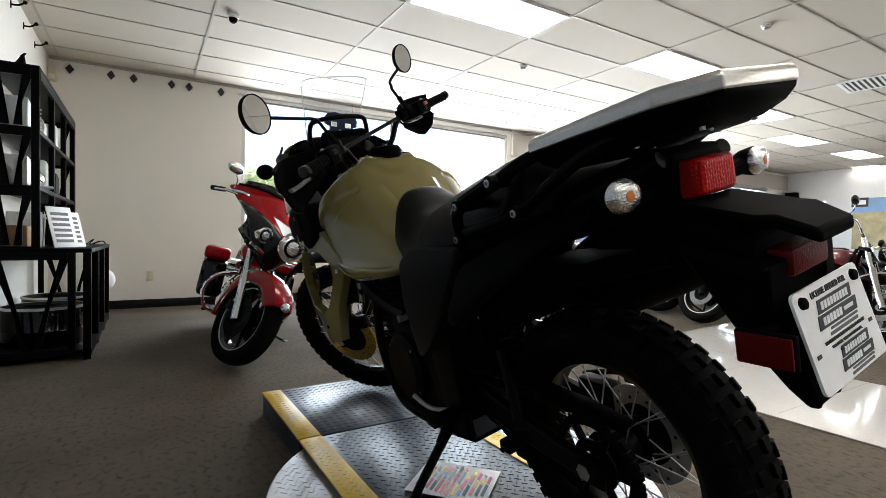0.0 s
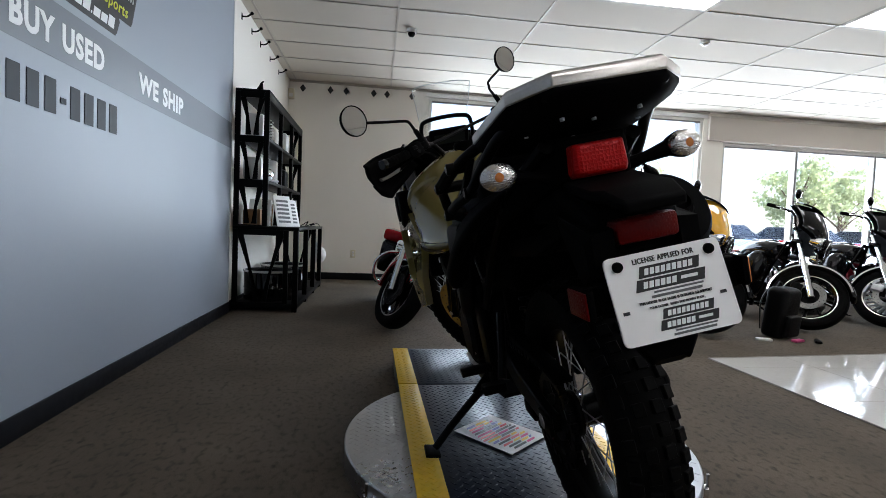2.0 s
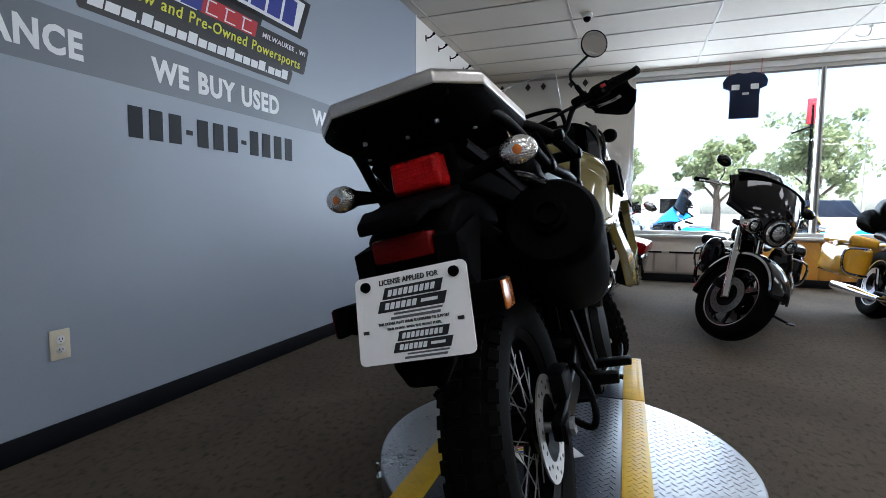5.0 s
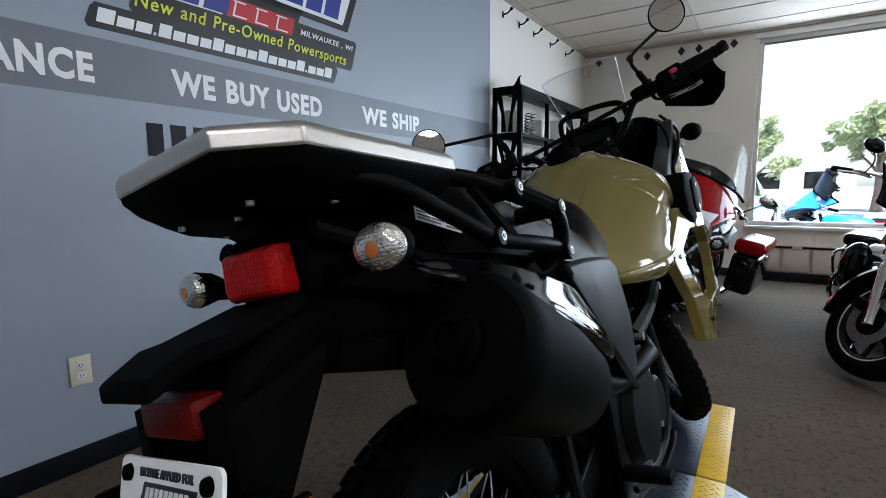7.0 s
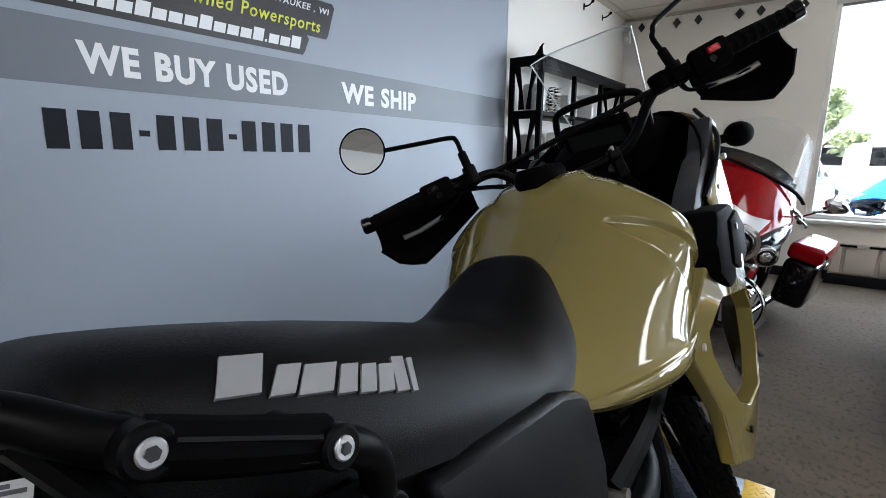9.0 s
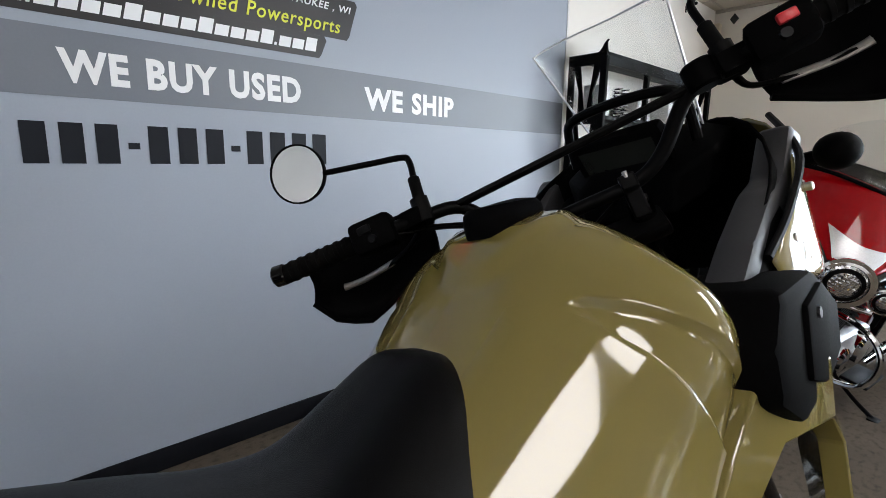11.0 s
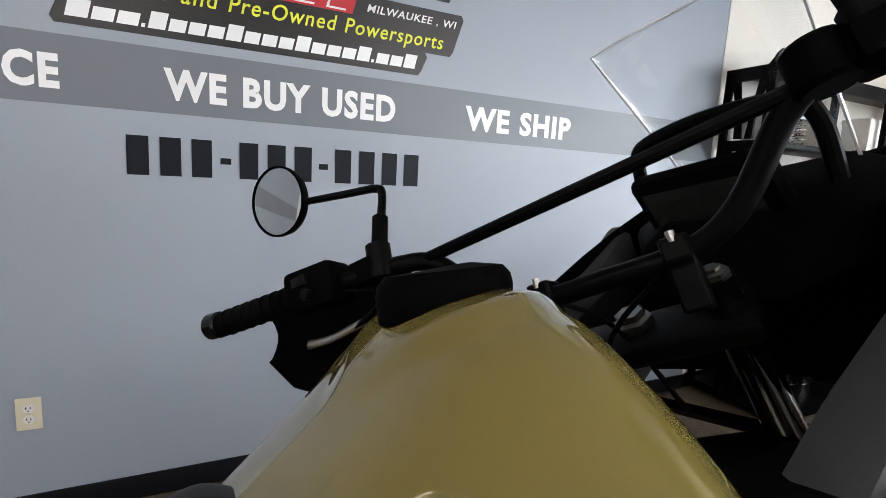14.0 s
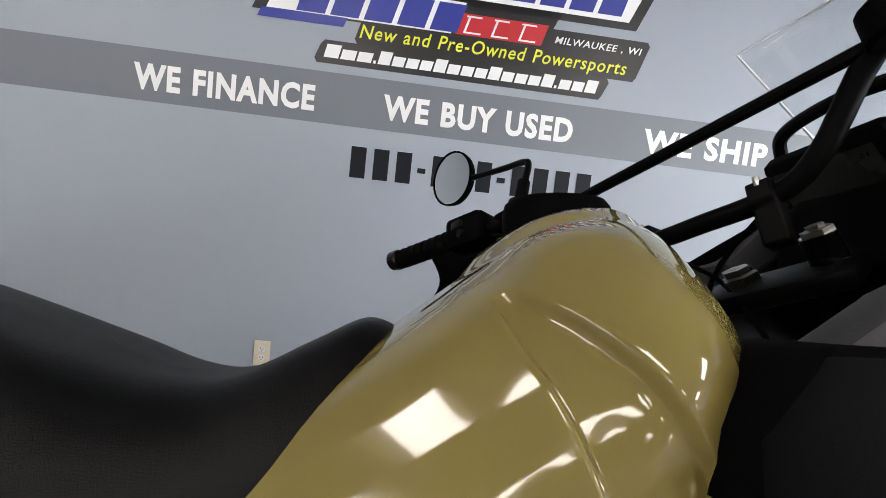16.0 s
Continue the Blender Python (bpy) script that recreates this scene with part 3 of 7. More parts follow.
part("backing", box(-0.27, -0.21, -0.008, 0.27, 0.21, -0.002), M["black_ink"], vt)
fr = B()
for a, b, c, d in ((-0.29, -0.23, 0.29, -0.19), (-0.29, 0.19, 0.29, 0.23), (-0.29, -0.19, -0.25, 0.19), (0.25, -0.19, 0.29, 0.19)):
    box(a, b, -0.016, c, d, -0.001, fr)
part("frame", fr, M["white_paint"], vt)
for k in range(7):
    part("slat", box(-0.25, -0.17 + 0.054 * k, -0.014, 0.25, -0.145 + 0.054 * k, -0.009), M["white_paint"], vt)

# black hooks under the ceiling, diamonds on the window wall
for y in (4.86, 5.22, 5.58, 6.05, 6.55):
    h = thing("coat_hook", "short black wall hook with a ball end", "hook", pose(-0.012, y, 2.68), group="hooks under the ceiling")
    part("plate", box(0, -0.012, -0.03, 0.006, 0.012, 0.03, bev=0.002), M["steel_black"], h)
    part("arm", tube([(0.004, 0, 0), (0.05, 0, 0.004), (0.085, 0, 0.03)], 0.008, 8), M["steel_black"], h)
    part("knob", ball((0.09, 0, 0.034), 0.016, 10, 8), M["steel_black"], h)
for x in (0.18, 0.56, 0.78, 1.17, 1.36, 1.72):
    d = thing("diamond_ornament", "small black diamond ornament on the wall", "ornament", pose(x, WIN, 2.70), group="black diamonds")
    part("tile", prism([(0, -0.055), (0.042, 0), (0, 0.055), (-0.042, 0)], "y", -0.014, 0.0, bev=0.004), M["black_ink"], d)
md = thing("motion_sensor", "small ivory sensor box in the corner", "sensor", pose(0.03, WIN - 0.05, 2.60))
part("body", box(-0.04, -0.03, -0.07, 0.04, 0.045, 0.07, bev=0.012), M["outlet"], md)
part("lens", box(-0.025, -0.036, -0.05, 0.025, -0.028, 0.0, bev=0.004), M["white_paint"], md)


def outlet(m):
    o = thing("wall_outlet", "ivory double wall socket", "socket", m, group="wall sockets")
    part("cover", box(-0.036, -0.058, 0, 0.036, 0.058, 0.006, bev=0.003), M["outlet"], o)
    for s in (-0.02, 0.02):
        part("socket", lathe([(0, 0.0085), (0.0155, 0.0085), (0.0165, 0.006), (0.0165, 0.004)], (0, s, 0), (0, s, 1), 16), M["white_paint"], o)
        part("slot", bars([(-0.007, s - 0.002, -0.0045, s + 0.007), (0.0045, s - 0.002, 0.007, s + 0.006), (-0.002, s - 0.010, 0.002, s - 0.006)], 0.002), M["black_ink"], o, m=pose(0, 0, 0.009))
    part("screw", cyl((0, 0, 0.005), (0, 0, 0.008), 0.003, seg=8), M["alu"], o)


outlet(on_west(1.272, 0.392, 0.0))
FLAT_N = Matrix(((1, 0, 0, 0), (0, 0, -1, 0), (0, 1, 0, 0), (0, 0, 0, 1)))
outlet(Matrix.Translation((0.95, WIN, 0.38)) @ FLAT_N)

# heater and wood panel under the window
ht = thing("wall_heater", "grey metal baseboard heater under the sill", "heater", pose(2.05, WIN - 0.10, 0.0))
part("back", box(0, 0.03, 0.10, 1.35, 0.10, 0.40, bev=0.006), M["beige"], ht)
for k in range(5):
    part("cover_panel", box(0.012 + 0.268 * k, 0.0, 0.12, 0.250 + 0.268 * k, 0.03, 0.375, bev=0.008), M["beige"], ht)
part("top_rail", box(-0.01, -0.012, 0.380, 1.36, 0.03, 0.400, bev=0.003), M["steel_black"], ht)
for x in (0.36, 0.82):
    part("rail_clip", box(x, -0.016, 0.374, x + 0.09, -0.011, 0.405, bev=0.002), M["alu_frame"], ht)
part("base_rail", box(0, 0.0, 0.0, 1.35, 0.10, 0.10, bev=0.004), M["base"], ht)
bp = thing("wood_panel", "orange varnished wood panel below the window", "panel", pose(3.45, WIN - 0.03, 0.0))
for k in range(8):
    part("board", box(0.0 + 0.24 * k, 0.0, 0.10, 0.236 + 0.24 * k, 0.028, 0.565, bev=0.003), M["wood"], bp)
part("skirting", box(0, -0.005, 0, 1.92, 0.028, 0.098, bev=0.004), M["base"], bp)

# jersey hung in the window
jy = thing("hanging_jersey", "dark blue jersey hung from two cords in the window", "shirt", pose(3.28, WIN - 0.06, 2.09) @ Matrix.Diagonal((0.86, 1, 1.06, 1)))
part("body", prism([(-0.19, 0), (0.19, 0), (0.185, 0.22), (0.19, 0.33), (0.275, 0.36), (0.285, 0.43), (0.24, 0.49), (0.10, 0.53), (0, 0.51), (-0.10, 0.53), (-0.24, 0.49), (-0.285, 0.43), (-0.275, 0.36), (-0.19, 0.33), (-0.185, 0.22)], "y", -0.02, 0.02, bev=0.008), M["navy_cloth"], jy)
for x in (-0.12, 0.12):
    part("patch", box(x - 0.05, -0.024, 0.33, x + 0.05, -0.020, 0.39), M["paper"], jy)
for x in (-0.2, 0.2):
    part("cord", cyl((x, 0, 0.50), (x, 0, (CEIL - 2.09) / 1.06), 0.004, seg=6), M["red_ink"], jy)
part("stripe", box(-0.03, -0.024, 0.27, 0.05, -0.020, 0.295), M["paper"], jy)

# far wall: speaker, poster, wall mirror
sp = thing("loudspeaker", "small black wall loudspeaker", "loudspeaker", pose(FAR - 0.12, 7.10, 2.18))
part("cabinet", box(-0.1, -0.13, -0.10, 0.12, 0.13, 0.10, bev=0.01), M["plastic"], sp)
part("grille", box(-0.115, -0.11, -0.08, -0.1, 0.11, 0.08, bev=0.006), M["steel_black"], sp)
ps = thing("wall_poster", "large landscape poster with a black corner mark, on the far wall", "poster", pose(FAR - 0.005, 4.95, 1.38))
part("print_sky", box(-0.01, -0.82, 0.30, 0.0, 0.82, 0.66), M["poster_sky"], ps)
part("print_land", box(-0.01, -0.82, -0.62, 0.0, 0.82, 0.30), M["poster_land"], ps)
part("mark", box(-0.016, 0.50, 0.44, -0.0101, 0.84, 0.67), M["black_ink"], ps)
part("mark_shape", box(-0.020, 0.55, 0.50, -0.0161, 0.79, 0.61), M["white_ink"], ps)


# ---- turntable ----
def lozenges(inside, z, pitch=0.036, turn=0.0, keep=None):
    """Raised tread of short bars that cross by turns."""
    V, F = [], []
    n = int(1.5 / pitch)
    for i in range(-n, n):
        for j in range(-n, n):
            x, y = i * pitch * 0.5, j * pitch + (pitch * 0.5 if i % 2 else 0)
            a = radians(45 if i % 2 else -45) + turn
            x, y = x * math.cos(turn) - y * math.sin(turn), x * math.sin(turn) + y * math.cos(turn)
            if not inside(x, y):
                continue
            c, s, l, w = math.cos(a), math.sin(a), pitch * 0.40, pitch * 0.10
            o = len(V)
            for u, v, h in ((-l, 0, 0), (0, -w, 0), (l, 0, 0), (0, w, 0), (-l * 0.45, 0, 0.0016), (l * 0.45, 0, 0.0016)):
                V.append((x + u * c - v * s, y + u * s + v * c, z + h))
            F += [(o, o + 1, o + 4), (o + 1, o + 5, o + 4), (o + 1, o + 2, o + 5), (o + 2, o + 3, o + 5), (o + 3, o + 4, o + 5), (o + 3, o, o + 4)]
    bm = B()
    me = bpy.data.meshes.new("tread_tmp")
    me.from_pydata(V, [], F)
    bm.from_mesh(me)
    bpy.data.meshes.remove(me)
    return bm


DC, DR, DZ = (1.815, 1.775), 0.620, 0.085
tt = thing("turntable", "round motorcycle turntable of bright aluminium tread plate", "turntable", pose(*DC, 0))
part("disc", lathe([(0, 0.012), (DR - 0.004, 0.012), (DR, 0.016), (DR, DZ - 0.004), (DR - 0.004, DZ), (0, DZ)], (0, 0, 0), (0, 0, 1), 96), M["diamond"], tt)
part("base_ring", lathe([(DR - 0.06, 0), (DR - 0.03, 0), (DR - 0.03, 0.012), (DR - 0.06, 0.012)], (0, 0, 0), (0, 0, 1), 64), M["steel_black"], tt)
part("disc_tread", lozenges(lambda x, y: x * x + y * y < (DR - 0.02) ** 2, DZ), M["diamond"], tt, kind="stuff")
for a in (212, 232, 250, 305, 328):
    c, s = math.cos(radians(a)), math.sin(radians(a))
    cl = part("clamp", box(-0.012, -0.02, 0.0, 0.016, 0.02, 0.045, bev=0.003), M["chrome"], tt, "bright steel clamp", m=Matrix.Translation((DR * c, DR * s, 0.005)) @ pose(0, 0, 0, 0, 0, a))
    part("pin", cyl((0.012, 0, 0.02), (0.012, 0, 0.085), 0.005, seg=8), M["chrome"], cl)

RT = 0.6                                         # the runway lies a little askew
RW = pose(1.760, 1.88, 0, 0, 0, RT)                # its middle line, along y


def runway(name, y0, y1, label, joint):
    r = thing(name, label, "ramp", RW)
    z0, z1 = DZ + 0.001, 0.105
    low = 0.004 if joint else z0
    part("deck", box(-0.345, y0, low, 0.345, y1, z1 - 0.002, bev=0.002), M["diamond_blue"], r, "dark blue painted tread plate")
    part("deck_tread", lozenges(lambda x, y: abs(x) < 0.246 and y0 + 0.02 < y < y1 - 0.02, z1 - 0.002, 0.034), M["diamond_blue"], r, kind="stuff")
    for s in (-1, 1):
        part("edge_stripe", box(min(s * 0.262, s * 0.350), y0, z1 - 0.006, max(s * 0.262, s * 0.350), y1, z1 + 0.0015, bev=0.001), M["yellow_paint"], r, "yellow painted edge")
        part("stripe_tread", lozenges(lambda x, y: 0.272 < s * x < 0.342 and y0 + 0.015 < y < y1 - 0.015, z1 + 0.0015, 0.030), M["yellow_paint"], r, kind="stuff")
    return r


runway("turntable_runway", -0.78, 0.402, "painted runway with yellow edges across the turntable", False)
runway("front_ramp", 0.414, 1.06, "short painted ramp section with yellow edges beyond the turntable", True)
runway("rear_ramp", -1.43, -0.792, "short painted ramp section with yellow edges before the turntable", True)

sh = thing("paper_flyer", "white square flyer with slanted coloured print on the runway", "decal", pose(1.745, 1.725, 0.1085, 0, 0, 40))
part("sheet", box(-0.108, -0.125, 0, 0.108, 0.125, 0.0012), M["paper"], sh, smooth=False)


_rf = random.Random(5)
for k in range(13):
    y = -0.110 + 0.0172 * k
    w = 0.100 - 0.035 * abs(k - 6) / 6
    a = -w
    for ink in _rf.sample(("yellow_paint", "red_ink", "pink", "blue_ink", "navy_ink", "black_ink"), 3):
        b = min(w, a + _rf.uniform(0.03, 0.09))
        if b - a > 0.012:
            part("print_stroke", bars([(a, y, b - 0.006, y + 0.0105)], 0.0004, slant=0.9), M[ink], sh, m=pose(-0.004, 0, 0.0016), smooth=False)
        a = b


# ---- shelf in the corner ----
def truss_side(parent, y, x0, x1, z0, z1, rows, th=0.02):
    """An upright side frame: two posts, and a cross of slanted straps in each bay."""
    put = lambda name, bm: part(name, bm, M["steel_black"], parent, m=pose(0, y, 0))  # noqa: E731
    for x in (x0, x1 - 0.045):
        put("post", box(x, -th / 2, z0, x + 0.045, th / 2, z1, bev=0.002))
    h = (z1 - z0) / rows
    mid = (x0 + x1) / 2
    for k in range(rows):
        a, b = z0 + h * k, z0 + h * (k + 1)
        put("cross_bar", box(x0 + 0.045, -th / 2, b - 0.05, x1 - 0.045, th / 2, b))
        put("cross_bar", box(x0 + 0.045, -th / 2, a, x1 - 0.045, th / 2, a + 0.012))
        for s in (-1, 1):
            e = x0 + 0.04 if s < 0 else x1 - 0.04
            put("strap", prism([(e, b - 0.05), (e - s * 0.05, b - 0.05), (mid + s * 0.055, a + 0.02), (mid + s * 0.01, a + 0.02)], "y", -th / 2 + 0.002, th / 2 - 0.002))


rk = thing("shelf_unit", "tall black steel shelf with cross-braced sides and a deep lower bench", "shelf", pose(0.02, 4.60, 0))
SW, UD, LD = 1.90, 0.29, 0.57
for y in (0.01, SW - 0.01):
    truss_side(rk, y, 0, UD, 0.77, 1.945, 3)
    truss_side(rk, y, 0, LD - 0.09, 0.075, 0.74, 1)
for z in (1.155, 1.53):
    part("shelf_board", box(0.004, 0.03, z, UD - 0.004, SW - 0.03, z + 0.03, bev=0.003), M["steel_black"], rk)
part("top_board", box(0, 0, 1.945, UD, SW, 1.97, bev=0.003), M["steel_black"], rk)
part("bench_top", box(0, 0, 0.74, LD, SW, 0.77, bev=0.003), M["steel_black"], rk)
part("bench_floor", box(0, 0, 0.035, LD, SW, 0.075, bev=0.003), M["steel_black"], rk)
for y in (0.0, 0.62, 1.24, SW - 0.045):
    part("bench_post", box(LD - 0.05, y, 0.0, LD - 0.003, y + 0.045, 0.74, bev=0.003), M["steel_black"], rk)
    part("front_post", box(UD - 0.04, y + 0.005, 0.77, UD - 0.003, y + 0.04, 1.945, bev=0.003), M["steel_black"], rk)
part("front_rail", box(UD - 0.02, 0.04, 1.89, UD, SW - 0.04, 1.945), M["steel_black"], rk)
for y in (0.02, SW - 0.07):
    part("foot", cyl((LD - 0.03, y + 0.02, 0), (LD - 0.03, y + 0.02, 0.035), 0.022), M["plastic"], rk)

R0 = (0.02, 4.60)
dr = thing("metal_drum", "black lidded drum with a pale rim band", "drum", pose(R0[0] + 0.26, R0[1] + 0.36, 0.075))
part("shell", lathe([(0, 0), (0.235, 0), (0.24, 0.006), (0.24, 0.11), (0.243, 0.115), (0.24, 0.12), (0.24, 0.265), (0, 0.265)], (0, 0, 0), (0, 0, 1), 40), M["gloss_black"], dr)
part("rim", lathe([(0.236, 0.262), (0.248, 0.262), (0.248, 0.28), (0.236, 0.28), (0.236, 0.262)], (0, 0, 0), (0, 0, 1), 40), M["alu"], dr)
part("lid", lathe([(0, 0.29), (0.10, 0.29), (0.12, 0.276), (0.236, 0.276)], (0, 0, 0), (0, 0, 1), 32), M["plastic"], dr)
copy_thing(dr, pose(R0[0] + 0.26, R0[1] + 1.05, 0.075))


def slab(name, label, cat, m, s, mt, extra=None):
    t = thing(name, label, cat, m)
    part("body", box(-s[0] / 2, -s[1] / 2, 0, s[0] / 2, s[1] / 2, s[2], bev=min(s) * 0.15), M[mt], t)
    if extra:
        for k in range(extra[1]):
            part("print_line", bars([(-s[0] * 0.38, s[2] * (0.12 + 0.8 * k / extra[1]), s[0] * 0.34, s[2] * (0.12 + 0.8 * (k + 0.55) / extra[1]))], 0.001), M[extra[0]], t, m=Matrix.Translation((0, -s[1] / 2 - 0.001, 0)) @ Matrix(((1, 0, 0, 0), (0, 0, -1, 0), (0, 1, 0, 0), (0, 0, 0, 1))), smooth=False)
    return t


slab("price_sheet", "white printed price sheet leaning on the shelf", "sign", pose(R0[0] + 0.40, R0[1] + 0.30, 0.771, -14, 0, 55), (0.21, 0.006, 0.30), "paper", ("ink_grey", 6))
slab("price_sheet", "white printed price sheet leaning on the shelf", "sign", pose(R0[0] + 0.44, R0[1] + 0.50, 0.771, -14, 0, 60), (0.19, 0.006, 0.27), "paper", ("ink_grey", 6))
slab("cardboard_box", "small brown cardboard box", "box", pose(R0[0] + 0.14, R0[1] + 0.14, 0.771), (0.16, 0.14, 0.15), "cardboard")
for k, (mt, h) in enumerate((("paper", 0.26), ("alu", 0.24), ("cardboard", 0.22), ("paper", 0.25))):
    slab("catalogue", "thin catalogue standing on the shelf", "book", pose(R0[0] + 0.15, R0[1] + 0.30 + 0.05 * k, 0.771, -16, 0, 0), (0.20, 0.014, h), mt)
for y, z, s, mt in ((0.12, 1.186, (0.16, 0.16, 0.20), "alu_frame"), (0.70, 1.186, (0.2, 0.25, 0.24), "paper"), (1.2, 1.186, (0.2, 0.3, 0.2), "plastic_grey"), (0.16, 1.561, (0.15, 0.14, 0.22), "paper"), (0.75, 1.561, (0.15, 0.3, 0.18), "alu_frame"), (1.25, 1.561, (0.18, 0.2, 0.24), "paper"), (1.1, 0.771, (0.2, 0.3, 0.22), "plastic")):
    slab("parts_box", "plain boxed spare part on the shelf", "box", pose(R0[0] + 0.14, R0[1] + y, z, 0, 0, 4), s, mt)
for y in (0.34, 0.44):
    cs = thing("coil_spring", "chrome coil spring standing on the shelf", "spring", pose(R0[0] + 0.2, R0[1] + y, 1.561))
    part("coil", tube([(0.035 * math.cos(a), 0.035 * math.sin(a), 0.012 + 0.028 * a / 6.283) for a in [k * 0.785 for k in range(58)]], 0.006, 6, steps=1), M["chrome"], cs)
ca = thing("chrome_cover", "polished chrome engine cover on the shelf", "engine part", pose(R0[0] + 0.17, R0[1] + 0.40, 1.186, 0, 0, 25))
part("shell", ball((0, 0, 0.07), (0.09, 0.14, 0.075), 18, 12), M["chrome"], ca)
part("flange", box(-0.10, -0.15, 0, 0.10, 0.15, 0.02, bev=0.006), M["silver"], ca)
fn = thing("bird_figurine", "small dark bird-shaped ornament on the shelf top", "ornament", pose(R0[0] + 0.16, R0[1] + 0.18, 1.97, 0, 0, 30))
part("body", loft([[(x + r * math.cos(a) * 0.8, r * math.sin(a), z) for a in [k * 0.785 for k in range(8)]] for x, z, r in ((0, 0, 0.05), (0, 0.03, 0.045), (0.01, 0.07, 0.025), (0.015, 0.10, 0.014), (0.03, 0.12, 0.010))]), M["plastic"], fn)
bg = thing("plastic_bag", "knotted white plastic bag hung on the bench end", "bag", pose(R0[0] + 0.52, R0[1] + 1.98, 0.30))
part("sack", ball((0, 0, 0.10), (0.10, 0.085, 0.11), 14, 10), M["paper"], bg)
part("knot", cyl((0, 0, 0.19), (-0.02, 0, 0.27), 0.02, 0.035, 8), M["paper"], bg)
cb = thing("power_cable", "black cable lying over the bench end", "cable", pose(R0[0] + 0.45, R0[1] + 1.38, 0.775))
part("cord", tube([(0, -0.5, 0), (0.05, -0.3, 0.05), (0.0, -0.1, 0.0), (0.06, 0.1, 0.03), (0.0, 0.3, 0.0), (0.08, 0.42, 0.02), (0.09, 0.53, -0.15), (0.06, 0.56, -0.77), (0.12, 0.62, -0.775)], 0.005, 6), M["plastic"], cb)


# ---- wheels ----
def ring_profile(R, w, depth):
    """The round of a tyre, from bead to bead."""
    return [(R - depth, -w * 0.36), (R - depth * 0.75, -w * 0.47), (R - depth * 0.4, -w * 0.5), (R - depth * 0.14, -w * 0.42), (R - depth * 0.03, -w * 0.22), (R, 0), (R - depth * 0.03, w * 0.22), (R - depth * 0.14, w * 0.42), (R - depth * 0.4, w * 0.5), (R - depth * 0.75, w * 0.47), (R - depth, w * 0.36), (R - depth * 1.02, 0), (R - depth, -w * 0.36)]


def wheel(name, parent, m, R, w, rim_r, spokes=32, knobs=False, rim_mat="steel_black", disc=None, cast=False, rings=True, sprocket=None, hub_mat="steel_black", white=False):
    """Lies in its own x z plane, axle along y. Hub is the part; tyre, rim, spokes and discs hang under it."""
    X = lambda r, a, y: Vector((r * math.cos(a), y, r * math.sin(a)))  # noqa: E731
    hub = part(name, cyl((0, -0.055, 0), (0, 0.055, 0), 0.036, seg=20, bm=lathe([(0, -0.045), (0.055, -0.045), (0.055, -0.035), (0.034, -0.02), (0.034, 0.02), (0.055, 0.035), (0.055, 0.045), (0, 0.045)], (0, 0, 0), (0, 1, 0), 20)), M[hub_mat], parent, m=m)
    d = R - rim_r
    part("tyre", lathe(ring_profile(R - (0.008 if knobs else 0), w, d - (0.008 if knobs else 0)), (0, 0, 0), (0, 1, 0), 64), M["rubber"], hub, "black rubber tyre")
    part("rim", lathe([(rim_r + 0.006, -w * 0.36), (rim_r + 0.008, -w * 0.30), (rim_r - 0.012, -w * 0.22), (rim_r - 0.02, 0), (rim_r - 0.012, w * 0.22), (rim_r + 0.008, w * 0.30), (rim_r + 0.006, w * 0.36), (rim_r - 0.022, w * 0.24), (rim_r - 0.03, 0), (rim_r - 0.022, -w * 0.24), (rim_r + 0.006, -w * 0.36)], (0, 0, 0), (0, 1, 0), 56), M[rim_mat], hub)
    if white:
        for s in (-1, 1):
            part("rim_line", lathe([(rim_r - 0.002, s * w * 0.375), (rim_r + 0.014, s * w * 0.405), (rim_r + 0.014, s * w * 0.37), (rim_r + 0.004, s * w * 0.36)], (0, 0, 0), (0, 1, 0), 56), M["alu"], hub)
    if knobs:
        tr = B()
        n = 50
        for k in range(n):
            for y, turn, off in ((-0.36, 0.5, 0.5), (-0.13, 0.1, 0.0), (0.13, 0.1, 0.0), (0.36, -0.5, 0.5)):
                a = 2 * math.pi * (k + off) / n
                rr = R - 0.012 - (0.010 if abs(y) > 0.3 else 0)
                c = X(rr, a, y * w)
                tilt = y * 1.6
                mm = Matrix.Translation(c) @ Matrix.Rotation(-a + math.pi / 2, 4, "Y") @ Matrix.Rotation(-tilt, 4, "X")
                box(-0.0125, -w * 0.088, -0.004, 0.0125, w * 0.088, 0.0095, tr, bev=0.0015, seg=1, m=mm)
        part("tread", tr, M["rubber"], hub, kind="stuff", smooth=False)
    if cast:
        me = mesh_of("spoke", tube([(0.04, 0, 0.0), (rim_r * 0.55 * math.cos(0.10), 0, rim_r * 0.55 * math.sin(0.10)), (rim_r - 0.015, 0, 0)], [0.020, 0.012, 0.014], 8, None, 4), M[rim_mat if rim_mat != "chrome" else "silver"])
        for k in range(cast):
            shared("spoke", me, hub, Matrix.Rotation(-2 * math.pi * k / cast, 4, "Y"))
    elif spokes:
        me = None
        for k in range(spokes):
            a = 2 * math.pi * (k // 2) * 2 / spokes + (0.0 if k % 2 else 0.09)
            s = 1 if k % 2 else -1
            lean = 0.55 if (k // 2) % 2 else -0.55
            p, q = X(0.05, a + lean, s * 0.035), X(rim_r - 0.018, a, s * 0.006)
            mm, L = basis(p, q)
            if me is None:
                bm = cyl((0, 0, 0), (0, 0, 1), 0.0017 if knobs else 0.0026, seg=6)
                me = bpy.data.meshes.new("spoke")
                bm.to_mesh(me)
                bm.free()
                me.materials.append(M["silver"])
            shared("spoke", me, hub, mm @ Matrix.Diagonal((1, 1, L, 1)))
